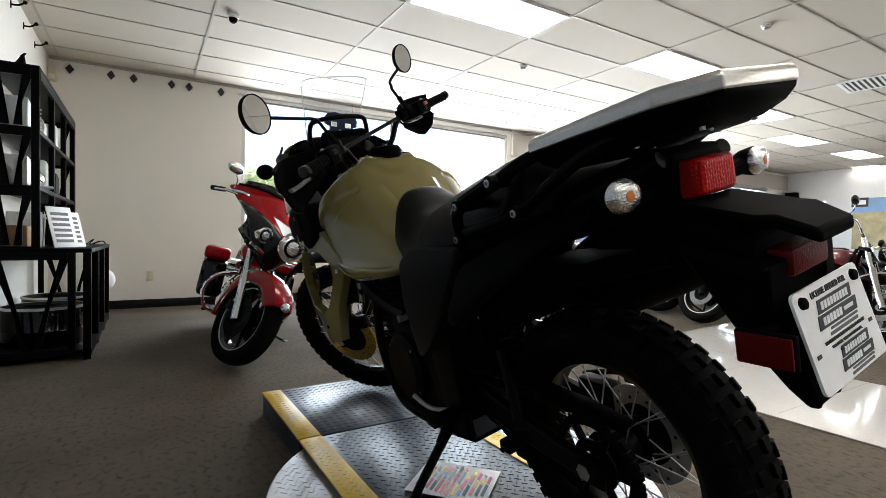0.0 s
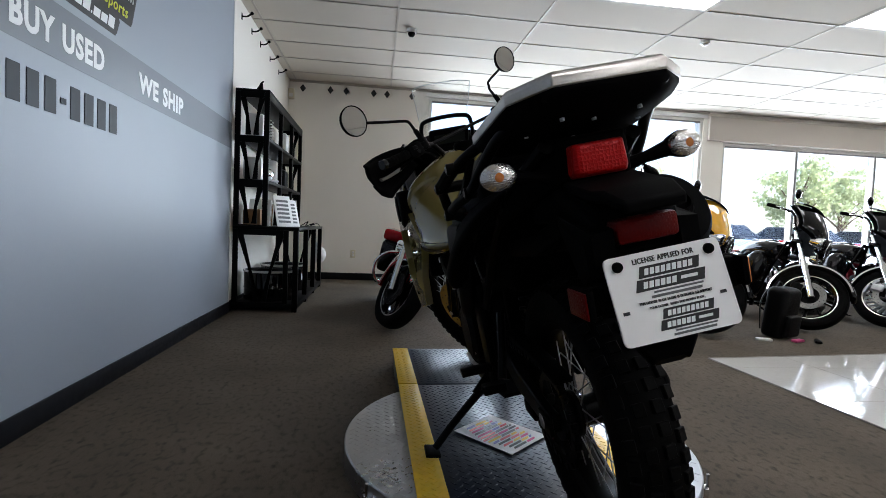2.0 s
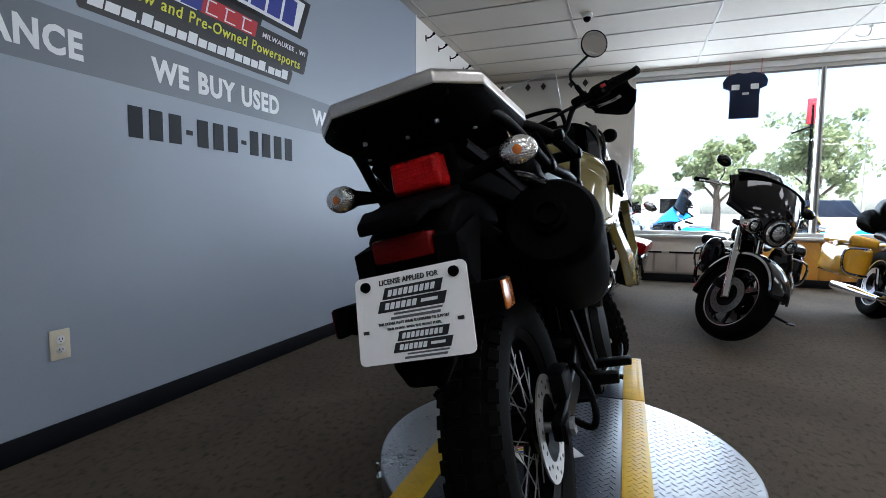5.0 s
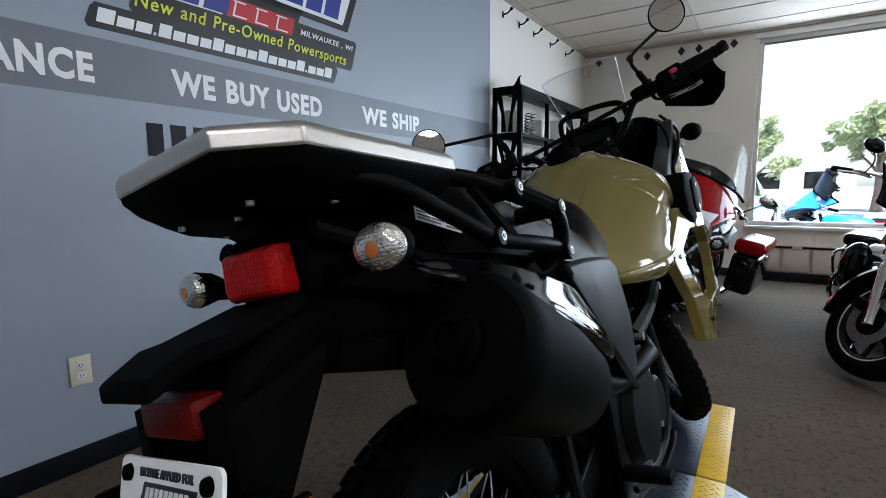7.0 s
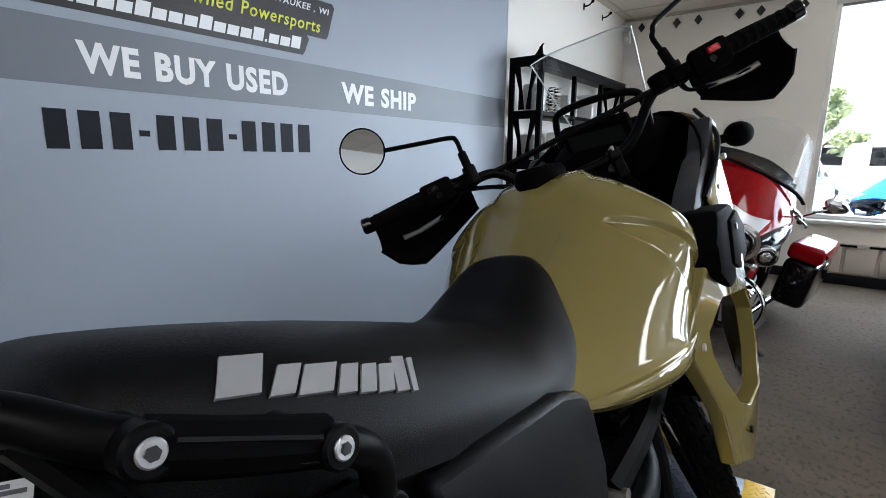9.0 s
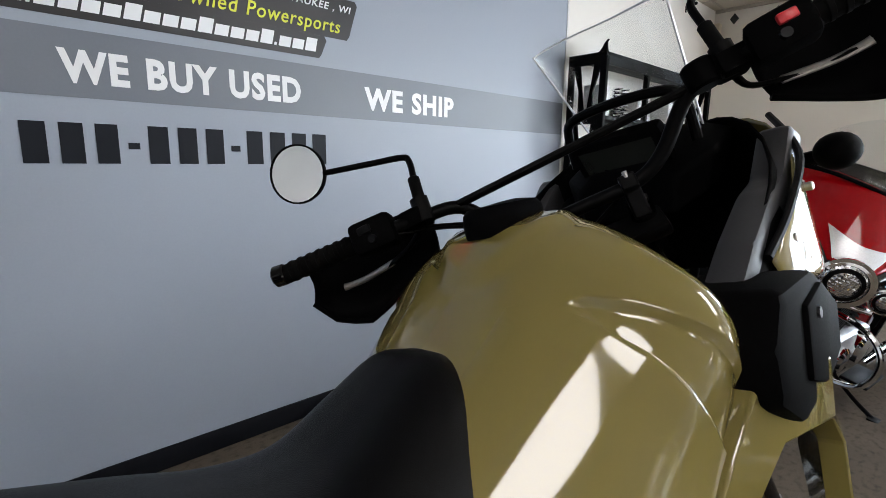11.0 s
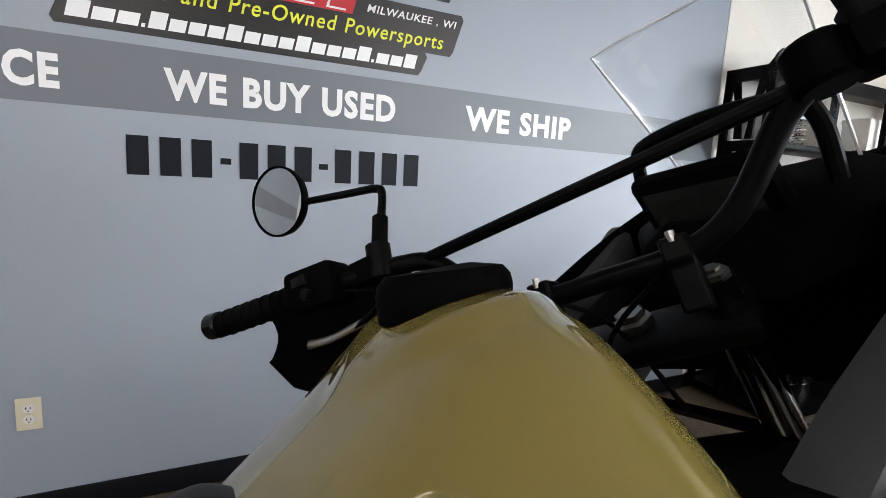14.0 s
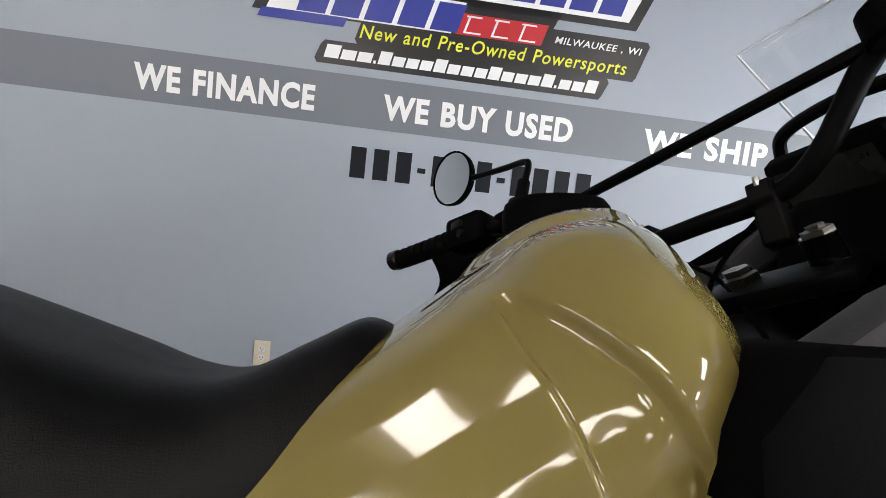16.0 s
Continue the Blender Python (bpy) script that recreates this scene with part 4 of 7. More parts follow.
    for dy, r, mt in disc or ():
        b = lathe([(r * 0.62, dy - 0.002), (r, dy - 0.002), (r, dy + 0.002), (r * 0.62, dy + 0.002), (r * 0.62, dy - 0.002)], (0, 0, 0), (0, 1, 0), 40)
        part("brake_disc", b, M[mt], hub, "drilled steel brake disc")
        part("disc_carrier", lathe([(0.04, dy * 0.8 - 0.002), (r * 0.63, dy - 0.0012), (r * 0.63, dy + 0.0012), (0.04, dy * 0.8 + 0.002)], (0, 0, 0), (0, 1, 0), 24), M["steel_black"], hub)
        hb = B()
        for k in range(24):
            a = k * math.pi / 12
            cyl(X(r * (0.74 if k % 2 else 0.88), a, dy - 0.0028), X(r * (0.74 if k % 2 else 0.88), a, dy + 0.0028), 0.0045, seg=6, bm=hb)
        part("disc_holes", hb, M["black_ink"], hub, kind="stuff")
    if sprocket:
        dy, r = sprocket
        b = lathe([(r * 0.80, dy - 0.003), (r, dy - 0.003), (r, dy + 0.003), (r * 0.80, dy + 0.003), (r * 0.80, dy - 0.003)], (0, 0, 0), (0, 1, 0), 44)
        lathe([(0.03, dy - 0.003), (r * 0.52, dy - 0.003), (r * 0.52, dy + 0.003), (0.03, dy + 0.003), (0.03, dy - 0.003)], (0, 0, 0), (0, 1, 0), 30, b)
        for k in range(6):
            a = k * 1.0472
            tube([X(r * 0.5, a, dy), X(r * 0.82, a, dy)], 0.009, 6, b, 1)
        for k in range(43):
            a = 2 * math.pi * k / 43
            tube([X(r * 0.98, a, dy), X(r * 1.05, a, dy)], [0.005, 0.002], 5, b, 1)
        part("sprocket", b, M["engine"], hub, "dark steel chain sprocket")
    return hub


# ---- the green dual-sport motorcycle on the turntable ----
LEAN, HEADING = radians(13.42), radians(-0.37)
_f = Vector((-math.sin(HEADING), math.cos(HEADING), 0))
_r0 = Vector((math.cos(HEADING), math.sin(HEADING), 0))
_z = Vector((0, 0, 1))
_r = _r0 * math.cos(LEAN) + _z * math.sin(LEAN)
_u = _z * math.cos(LEAN) - _r0 * math.sin(LEAN)
BIKE = Matrix(((_f.x, -_r.x, _u.x, 1.877), (_f.y, -_r.y, _u.y, 1.142), (_f.z, -_r.z, _u.z, 0.105), (0, 0, 0, 1)))
_s, _a = Vector((1.09, 0, 1.05)), Vector((-0.5, 0, 0.8660254))
STEER = Matrix.Translation(_s) @ Matrix.Rotation(radians(33), 4, _a) @ Matrix.Translation(-_s)

bk = thing("motorcycle", "olive green dual-sport motorcycle leaning on its side stand on the turntable", "motorcycle", BIKE)
P = lambda name, bm, mt, label="", **kw: part(name, bm, M[mt], bk, label, **kw)  # noqa: E731

wheel("rear_wheel", bk, pose(0, 0, 0.322), 0.322, 0.130, 0.222, 32, True, disc=[(-0.075, 0.115, "alu")], sprocket=(0.082, 0.108))
wheel("front_wheel", bk, STEER @ pose(1.54, 0, 0.347), 0.347, 0.092, 0.272, 36, True, disc=[(0.062, 0.145, "gold")])
P("rear_axle", cyl((0, -0.125, 0.322), (0, 0.118, 0.322), 0.011, bm=lathe([(0, -0.13), (0.019, -0.13), (0.019, -0.112), (0, -0.112)], (0, 0, 0.322), (0, 1, 0.322), 6, bm=lathe([(0, 0.104), (0.018, 0.104), (0.018, 0.122), (0, 0.122)], (0, 0, 0.322), (0, 1, 0.322), 6))), "silver")

# swing arm, chain, suspension
for s in (-1, 1):
    P("swing_arm", loft([[(x, s * (y + dy), z + dz) for dy, dz in ((0.014, h), (0.014, -h), (-0.014, -h), (-0.014, h))] for x, y, z, h in ((-0.035, 0.098, 0.322, 0.022), (0.05, 0.098, 0.324, 0.026), (0.25, 0.098, 0.345, 0.034), (0.42, 0.09, 0.375, 0.036), (0.52, 0.08, 0.39, 0.034))]), "steel_black", bevel=0.006)
    P("chain_adjuster", box(-0.05, s * 0.114 - 0.006, 0.30, 0.03, s * 0.114 + 0.006, 0.344, bev=0.004), "engine")
P("swing_arm_bridge", tube([(0.40, -0.085, 0.40), (0.385, 0, 0.425), (0.40, 0.085, 0.40)], 0.026, 10), "steel_black")
ch = B()
loop = []
for k in range(18):
    a = math.pi / 2 + math.pi * k / 17
    loop.append((0.108 * 1.03 * math.cos(a), 0.322 + 0.108 * 1.03 * math.sin(a)))
loop += [(0.1 + 0.046 * k, 0.322 - 0.111 + (0.111 - 0.036 + 0.048) * (k + 1) / 9.2) for k in range(8)]
for k in range(7):
    a = -math.pi / 2 + math.pi * k / 6
    loop.append((0.50 + 0.036 * math.cos(a), 0.37 + 0.036 * math.sin(a)))
loop += [(0.46 - 0.046 * k, 0.406 + (0.433 - 0.406) * (k + 1) / 9.5) for k in range(9)]
for k in range(len(loop)):
    (x0, z0), (x1, z1) = loop[k], loop[(k + 1) % len(loop)]
    n = max(1, round(math.hypot(x1 - x0, z1 - z0) / 0.0159))
    for j in range(n):
        x, z = x0 + (x1 - x0) * (j + 0.5) / n, z0 + (z1 - z0) * (j + 0.5) / n
        wd = 0.008 if (k + j) % 2 else 0.005
        box(-0.008, -wd, -0.0065, 0.008, wd, 0.0065, ch, m=Matrix.Translation((x, 0.082, z)) @ Matrix.Rotation(-math.atan2(z1 - z0, x1 - x0), 4, "Y"))
P("drive_chain", ch, "engine", "dark roller chain", smooth=False)
P("chain_guard", prism([(-0.10, 0.45), (0.0, 0.462), (0.30, 0.47), (0.42, 0.44), (0.42, 0.425), (0.28, 0.452), (0.0, 0.448), (-0.10, 0.438)], "y", 0.062, 0.104, bev=0.003), "plastic")
P("chain_slider", box(0.18, 0.07, 0.235, 0.27, 0.095, 0.275, bev=0.006), "plastic")
P("shock_absorber", cyl((0.36, 0, 0.42), (0.33, 0, 0.74), 0.022, seg=14), "engine")
P("shock_spring", tube([(0.35 - 0.03 * k / 40 + 0.040 * math.cos(k * 0.8), 0.040 * math.sin(k * 0.8), 0.45 + 0.25 * k / 64) for k in range(64)], 0.0065, 6, steps=1), "steel_black")
P("mud_flap", prism([(0.22, 0.76), (0.30, 0.76), (0.36, 0.55), (0.35, 0.46), (0.33, 0.46), (0.33, 0.55)], "y", -0.08, 0.08, bev=0.004), "plastic")

# engine and frame
eng = P("engine", box(0.44, -0.125, 0.26, 0.86, 0.125, 0.56, bev=0.035), "engine", "black single-cylinder engine")
_up = Matrix.Translation((0.1, 0, 0)) @ Matrix.Rotation(radians(8), 4, "Y")
part("cylinder", box(0.66, -0.085, 0.54, 0.83, 0.085, 0.76, bev=0.01), M["engine"], eng, "finned cylinder", m=_up)
_fin = mesh_of("fin", box(0.645, -0.105, 0.0, 0.845, 0.105, 0.008), M["engine"])
for k in range(8):
    shared("fin", _fin, eng, _up @ Matrix.Translation((0, 0, 0.565 + 0.022 * k)))
part("head_cover", box(0.70, -0.095, 0.74, 0.90, 0.095, 0.84, bev=0.02), M["engine"], eng)
part("clutch_cover", lathe([(0.135, 0.11), (0.135, 0.15), (0.115, 0.172), (0.05, 0.178), (0, 0.178)], (0.60, 0, 0.40), (0.60, -1, 0.40), 32), M["engine"], eng)
part("pump_cover", lathe([(0.07, 0.10), (0.07, 0.152), (0.06, 0.16), (0, 0.16)], (0.78, 0, 0.36), (0.78, -1, 0.36), 24), M["engine"], eng)
part("generator_cover", lathe([(0.115, 0.11), (0.115, 0.145), (0.095, 0.162), (0, 0.165)], (0.74, 0, 0.38), (0.74, 1, 0.38), 32), M["engine"], eng)
part("sprocket_cover", prism([(0.44, 0.31), (0.58, 0.31), (0.60, 0.42), (0.54, 0.47), (0.45, 0.44)], "y", 0.11, 0.135, bev=0.008), M["engine"], eng)
for x, z, y in ((0.52, 0.31, -0.176), (0.70, 0.33, -0.172), (0.52, 0.49, -0.17), (0.68, 0.48, -0.17), (0.66, 0.32, 0.15), (0.82, 0.34, 0.15), (0.82, 0.44, 0.15), (0.67, 0.45, 0.15), (0.47, 0.34, 0.136), (0.47, 0.42, 0.136)):
    part("bolt", cyl((x, y - math.copysign(0.02, y), z), (x, y + math.copysign(0.004, y), z), 0.008, seg=6), M["alu"], eng)
P("skid_plate", loft([[(x, -0.12, z), (x, 0.12, z), (x, 0.12, z - 0.012), (x, -0.12, z - 0.012)] for x, z in ((0.42, 0.235), (0.60, 0.20), (0.85, 0.20), (0.97, 0.33), (1.0, 0.42))]), "plastic")
for s in (-1, 1):
    P("frame_tube", tube([(1.05, 0.01 * s, 0.93), (1.0, 0.07 * s, 0.72), (0.955, 0.13 * s, 0.45), (0.88, 0.135 * s, 0.26), (0.75, 0.135 * s, 0.22), (0.48, 0.13 * s, 0.24)], 0.017, 10), "steel_black")
    P("frame_plate", prism([(0.40, 0.25), (0.50, 0.25), (0.53, 0.46), (0.56, 0.62), (0.50, 0.70), (0.42, 0.60), (0.42, 0.42)], "y", s * 0.135 - 0.012, s * 0.135 + 0.012, bev=0.004), "steel_black")
    P("frame_rail", tube([(1.05, 0.02 * s, 0.97), (0.85, 0.10 * s, 0.84), (0.62, 0.12 * s, 0.72), (0.50, 0.125 * s, 0.60)], 0.019, 10), "steel_black")
    P("subframe_tube", tube([(0.52, 0.13 * s, 0.68), (0.25, 0.125 * s, 0.77), (-0.02, 0.12 * s, 0.85), (-0.24, 0.085 * s, 0.93)], 0.014, 10), "steel_black")
    P("subframe_stay", tube([(0.46, 0.125 * s, 0.50), (0.20, 0.125 * s, 0.70), (-0.03, 0.12 * s, 0.84)], 0.012, 8), "steel_black")
    P("frame_brace", tube([(0.60, 0.165 * s, 0.585), (0.75, 0.178 * s, 0.625), (0.88, 0.17 * s, 0.66)], [0.028, 0.024, 0.026], 10), "steel_black")
    for x, z in ((0.53, 0.62), (0.51, 0.55), (0.60, 0.585), (0.88, 0.66)):
        P("bolt", cyl((x, s * 0.15, z), (x, s * (0.198 if x > 0.58 else 0.155), z), 0.011, seg=8), "alu")
P("radiator", box(1.00, -0.15, 0.60, 1.045, 0.15, 0.88, bev=0.008), "steel_black")
P("fairing_floor", loft([[(x, -w, z), (x, w, z), (x, w, z - 0.012), (x, -w, z - 0.012)] for x, w, z in ((1.285, 0.19, 0.915), (1.35, 0.18, 0.885), (1.43, 0.13, 0.860))]), "plastic", "black inner panel behind the headlamp")
P("air_box", box(0.14, -0.10, 0.60, 0.46, 0.10, 0.80, bev=0.03), "plastic")
P("inner_fender", prism([(-0.22, 0.80), (-0.05, 0.76), (0.16, 0.74), (0.16, 0.70), (-0.06, 0.715), (-0.24, 0.765)], "y", -0.085, 0.085, bev=0.006), "plastic")

# exhaust on the right
mf = P("muffler", lathe([(0, 0.0), (0.030, 0.0), (0.034, 0.004), (0.034, 0.02), (0.080, 0.022), (0.091, 0.035), (0.094, 0.06), (0.092, 0.24), (0.085, 0.34), (0.05, 0.42), (0.024, 0.47), (0, 0.47)], (-0.172, -0.196, 0.778), (0.22, -0.165, 0.588), 36), "plastic", "black round-ended muffler")
part("end_pipe", lathe([(0.018, -0.012), (0.024, -0.012), (0.024, 0.03), (0.018, 0.03), (0.018, -0.012)], (-0.172, -0.196, 0.778), (0.22, -0.172, 0.622), 20), M["plastic"], mf)
P("exhaust_pipe", tube([(0.27, -0.163, 0.595), (0.42, -0.17, 0.53), (0.62, -0.19, 0.53), (0.88, -0.13, 0.48), (1.0, -0.05, 0.56), (0.95, 0.0, 0.70), (0.86, 0.0, 0.74)], 0.021, 12), "engine", "black header pipe")

P("brake_hose_loop", tube([(0.20, -0.115, 0.40), (0.10, -0.140, 0.420), (0.01, -0.172, 0.405), (-0.035, -0.184, 0.362), (-0.022, -0.168, 0.325), (0.02, -0.120, 0.330)], 0.0075, 10, steps=6), "rubber", "black rubber brake hose")
P("rear_caliper", box(-0.055, -0.112, 0.30, 0.055, -0.066, 0.372, bev=0.012, m=Matrix.Translation((0.125, 0, 0.045))), "engine")

# seat
def through_points(pts, ts):
    """Points of a smooth line through a few, at the given steps along it."""
    q = np.array([2 * pts[0] - pts[1], *pts, 2 * pts[-1] - pts[-2]])
    out = []
    for t in ts:
        k = min(int(t), len(pts) - 2)
        f, (p0, p1, p2, p3) = t - k, q[k:k + 4]
        out.append(0.5 * (2 * p1 + (p2 - p0) * f + (2 * p0 - 5 * p1 + 4 * p2 - p3) * f ** 2 + (3 * p1 - p0 - 3 * p2 + p3) * f ** 3))
    return np.array(out)


def step(v):
    v = min(1.0, max(0.0, v))
    return v * v * (3 - 2 * v)


SEAT = [(-0.045, [(0, 0.932), (0.06, 0.928), (0.10, 0.913), (0.12, 0.893), (0.12, 0.873)]), (-0.02, [(0, 0.972), (0.09, 0.966), (0.135, 0.944), (0.15, 0.905), (0.15, 0.867)]),
        (0.02, [(0, 0.990), (0.10, 0.985), (0.150, 0.960), (0.172, 0.908), (0.172, 0.857)]), (0.20, [(0, 0.955), (0.10, 0.949), (0.155, 0.920), (0.188, 0.868), (0.19, 0.822)]),
        (0.38, [(0, 0.906), (0.10, 0.901), (0.150, 0.873), (0.182, 0.825), (0.188, 0.785)]), (0.47, [(0, 0.882), (0.09, 0.877), (0.140, 0.848), (0.172, 0.805), (0.178, 0.770)]),
        (0.54, [(0, 0.884), (0.075, 0.879), (0.125, 0.852), (0.160, 0.808), (0.168, 0.768)]), (0.61, [(0, 0.922), (0.065, 0.916), (0.110, 0.886), (0.148, 0.832), (0.158, 0.778)]),
        (0.665, [(0, 0.952), (0.055, 0.945), (0.092, 0.915), (0.125, 0.860), (0.138, 0.805)]), (0.705, [(0, 0.945), (0.045, 0.938), (0.072, 0.912), (0.098, 0.870), (0.110, 0.825)])]
SEAT_ROWS = np.array([[(x, y, z) for y, z in h] for x, h in SEAT])


def seat_point(i, j):
    """A point of the seat's left half: i along its rows, j down its flank."""
    return through_points(np.array([through_points(r, [j])[0] for r in SEAT_ROWS]), [i])[0]


def seat_shell():
    rows = np.stack([through_points(SEAT_ROWS[:, j], np.linspace(0, len(SEAT_ROWS) - 1, 64)) for j in range(SEAT_ROWS.shape[1])], axis=1)
    rings = []
    for r in rows:
        h = [tuple(v) for v in through_points(r, np.linspace(0, 4, 22))]
        h[0] = (h[0][0], 0.0, h[0][2])
        rings.append(mirrored(h))
    first = [(-0.048, y * 0.8, 0.88 + (z - 0.88) * 0.7) for x, y, z in rings[0]]
    return loft([first] + rings)


st = P("seat", seat_shell(), "seat", "stepped black vinyl seat", sharp=60)
part("seat_piping", tube(mirrored([(0.708, 0.0, 0.944), (0.708, 0.046, 0.937), (0.708, 0.074, 0.910), (0.704, 0.100, 0.868), (0.700, 0.112, 0.826)]), 0.0035, 6, steps=3), M["plastic_grey"], st)
# the maker's word on each flank, drawn as plain silver blocks
for s in (-1, 1):
    for x0, x1, top in ((0.0, 0.19, 0.0), (0.215, 0.325, 0.30), (0.335, 0.50, 0.30), (0.515, 0.615, 0.30), (0.630, 0.725, 0.30), (0.735, 0.84, 0.30), (0.855, 0.945, 0.05), (0.96, 1.0, 0.08)):
        i0, i1, j0, j1 = 2.38 + 0.86 * x0, 2.38 + 0.86 * x1, 1.80 + 0.28 * x0 + 0.56 * top, 2.37 + 0.28 * x0
        quad = [Vector(seat_point(i, j)) for i, j in ((i0, j0), (i1, j0), (i1 - 0.09, j1), (i0 - 0.09, j1))]
        n = (quad[3] - quad[0]).cross(quad[1] - quad[0]).normalized()
        n = n if n.y > 0 else -n
        part("logo_block", loft([[Vector((v.x, v.y * s, v.z)) for v in (q + n * o for q in quad)] for o in (-0.003, 0.0032)]), M["logo_silver"], st, "plain silver block", smooth=False)
P("seat_base", loft([[(x, w, z), (x, w, z - 0.03), (x, -w, z - 0.03), (x, -w, z)] for x, w, z in ((-0.03, 0.125, 0.878), (0.02, 0.16, 0.862), (0.20, 0.178, 0.828), (0.38, 0.176, 0.793), (0.54, 0.156, 0.782), (0.66, 0.13, 0.82))]), "plastic")

# tank
TANK = [(0.530, [(0, 0.820), (0.06, 0.817), (0.105, 0.806), (0.128, 0.795), (0.148, 0.780), (0.162, 0.760), (0.168, 0.738), (0.150, 0.728)]),
        (0.600, [(0, 0.872), (0.065, 0.867), (0.115, 0.848), (0.146, 0.824), (0.166, 0.798), (0.188, 0.768), (0.203, 0.732), (0.185, 0.712)]),
        (0.680, [(0, 0.934), (0.080, 0.925), (0.134, 0.902), (0.172, 0.864), (0.200, 0.822), (0.220, 0.778), (0.235, 0.730), (0.215, 0.703)]),
        (0.770, [(0.000, 1.010), (0.095, 1.000), (0.165, 0.966), (0.204, 0.922), (0.230, 0.870), (0.246, 0.802), (0.258, 0.730), (0.237, 0.700)]),
        (0.829, [(0.000, 1.062), (0.109, 1.050), (0.195, 1.000), (0.240, 0.948), (0.257, 0.886), (0.261, 0.812), (0.260, 0.746), (0.236, 0.716)]),
        (0.889, [(0.000, 1.082), (0.117, 1.068), (0.226, 1.002), (0.270, 0.950), (0.277, 0.895), (0.268, 0.840), (0.260, 0.795), (0.236, 0.775)]),
        (0.942, [(0.000, 1.080), (0.104, 1.066), (0.210, 0.994), (0.246, 0.945), (0.252, 0.900), (0.248, 0.860), (0.242, 0.828), (0.223, 0.810)]),
        (0.975, [(0.000, 1.056), (0.085, 1.045), (0.174, 0.974), (0.195, 0.935), (0.200, 0.900), (0.193, 0.870), (0.187, 0.845), (0.171, 0.830)]),
        (0.992, [(0.000, 1.020), (0.065, 1.010), (0.135, 0.952), (0.150, 0.925), (0.155, 0.900), (0.150, 0.875), (0.145, 0.855), (0.130, 0.845)])]


def tank_shell():
    """The tank's skin: a smooth body, a raised collar round the filler, a pressed channel in each flank and a hem below."""
    rows = np.array([[(x, y, z) for y, z in h] for x, h in TANK])
    rows = np.stack([through_points(rows[:, j], np.linspace(0, len(TANK) - 1, 110)) for j in range(rows.shape[1])], axis=1)
    tip, end = Vector((0.783, 0.172, 0.978)), Vector((0.885, 0.276, 0.830))
    run = end - tip
    face = Vector((0.0, 0.83, 0.55))
    side = face.cross(run).normalized()
    side = side if side.z > 0 else -side
    rings, held = [], None
    for r in rows:
        k = (r[2][0] - tip.x) / run.x
        w = (0.014 + 0.022 * max(0.0, min(1.2, k))) * math.sqrt(min(1.0, max(0.05, (k + 0.06) / 0.15)))
        cut = 0.010 * step((k + 0.05) / 0.16) * (1 - step((k - 1.15) / 0.3))
        fine = np.linspace(1.0, 5.2, 120)
        off = np.array([(Vector(v) - tip).dot(side) for v in through_points(r, fine)])
        a, b = (float(np.interp(-e, -off, fine)) for e in (w, -w))
        a2, b2 = (float(np.interp(-e, -off, fine)) for e in (w - min(0.005, w * 0.4), -w + min(0.005, w * 0.4)))
        a, a2, b2, b = min(a, 5.0), min(a2, 5.05), min(b2, 5.10), min(b, 5.15)
        if k > 1.2 and held:
            a, a2, b2, b = held
        held = (a, a2, b2, b)
        knots = [(t, 0.0, 0.0) for t in np.linspace(0, a, 30, endpoint=False)] + [(a + (a2 - a) * f, step(f), 0.0) for f in (0.0, 0.2, 0.5, 0.8)] + [(a2 + (b2 - a2) * f, 1.0, 0.0) for f in np.linspace(0, 1, 9)[:-1]]
        knots += [(b2 + (b - b2) * f, 1.0 - step(f), 0.0) for f in (0.0, 0.2, 0.5, 0.8)] + [(t, 0.0, 0.0) for t in np.linspace(b, 5.60, 14, endpoint=False)]
        knots += [(5.60 + 0.12 * f, 0.0, step(f)) for f in (0.0, 0.3, 0.6, 0.9)] + [(t, 0.0, 1.0 - 0.6 * max(0.0, t - 6.0)) for t in np.linspace(5.73, 7, 12)]
        half = []
        for (x, y, z), (t, c, h) in zip(through_points(r, [k_[0] for k_ in knots]), knots):
            v = Vector((x, max(0.0, y), z)) - Vector((0, 0.75, 0.66)) * cut * c
            v += Vector((0, 0.0065, 0.001)) * h * step((x - 0.53) / 0.06)
            v.z += 0.012 * step((1.10 - math.hypot((x - 0.878) / 0.105, y / 0.098)) / 0.24)
            half.append(tuple(v))
        half[0] = (half[0][0], 0.0, half[0][2])
        rings.append(mirrored(half))
    return loft(rings)


tk = P("fuel_tank", tank_shell(), "olive", "glossy olive fuel tank", sharp=70)
part("filler_cover", loft([[(0.878 + r * 0.066 * math.cos(a), r * 0.052 * math.sin(a), z + 0.004 * math.cos(a)) for a in [k * math.pi / 14 for k in range(28)]] for r, z in ((0.96, 1.070), (1.0, 1.094), (0.97, 1.104), (0.86, 1.112), (0.4, 1.115))]), M["plastic"], tk, "flat black filler cover")

# lower shrouds with an opening, scoops beside the tank
OUT = [(0.800, 0.760), (0.905, 0.872), (1.060, 0.868), (1.165, 0.800), (1.205, 0.690), (1.115, 0.560), (1.005, 0.462), (0.935, 0.478), (0.895, 0.600), (0.815, 0.715)]
INN = [(0.885, 0.752), (0.935, 0.802), (1.035, 0.800), (1.088, 0.750), (1.088, 0.675), (1.040, 0.605), (0.988, 0.582), (0.945, 0.605), (0.908, 0.662), (0.886, 0.712)]


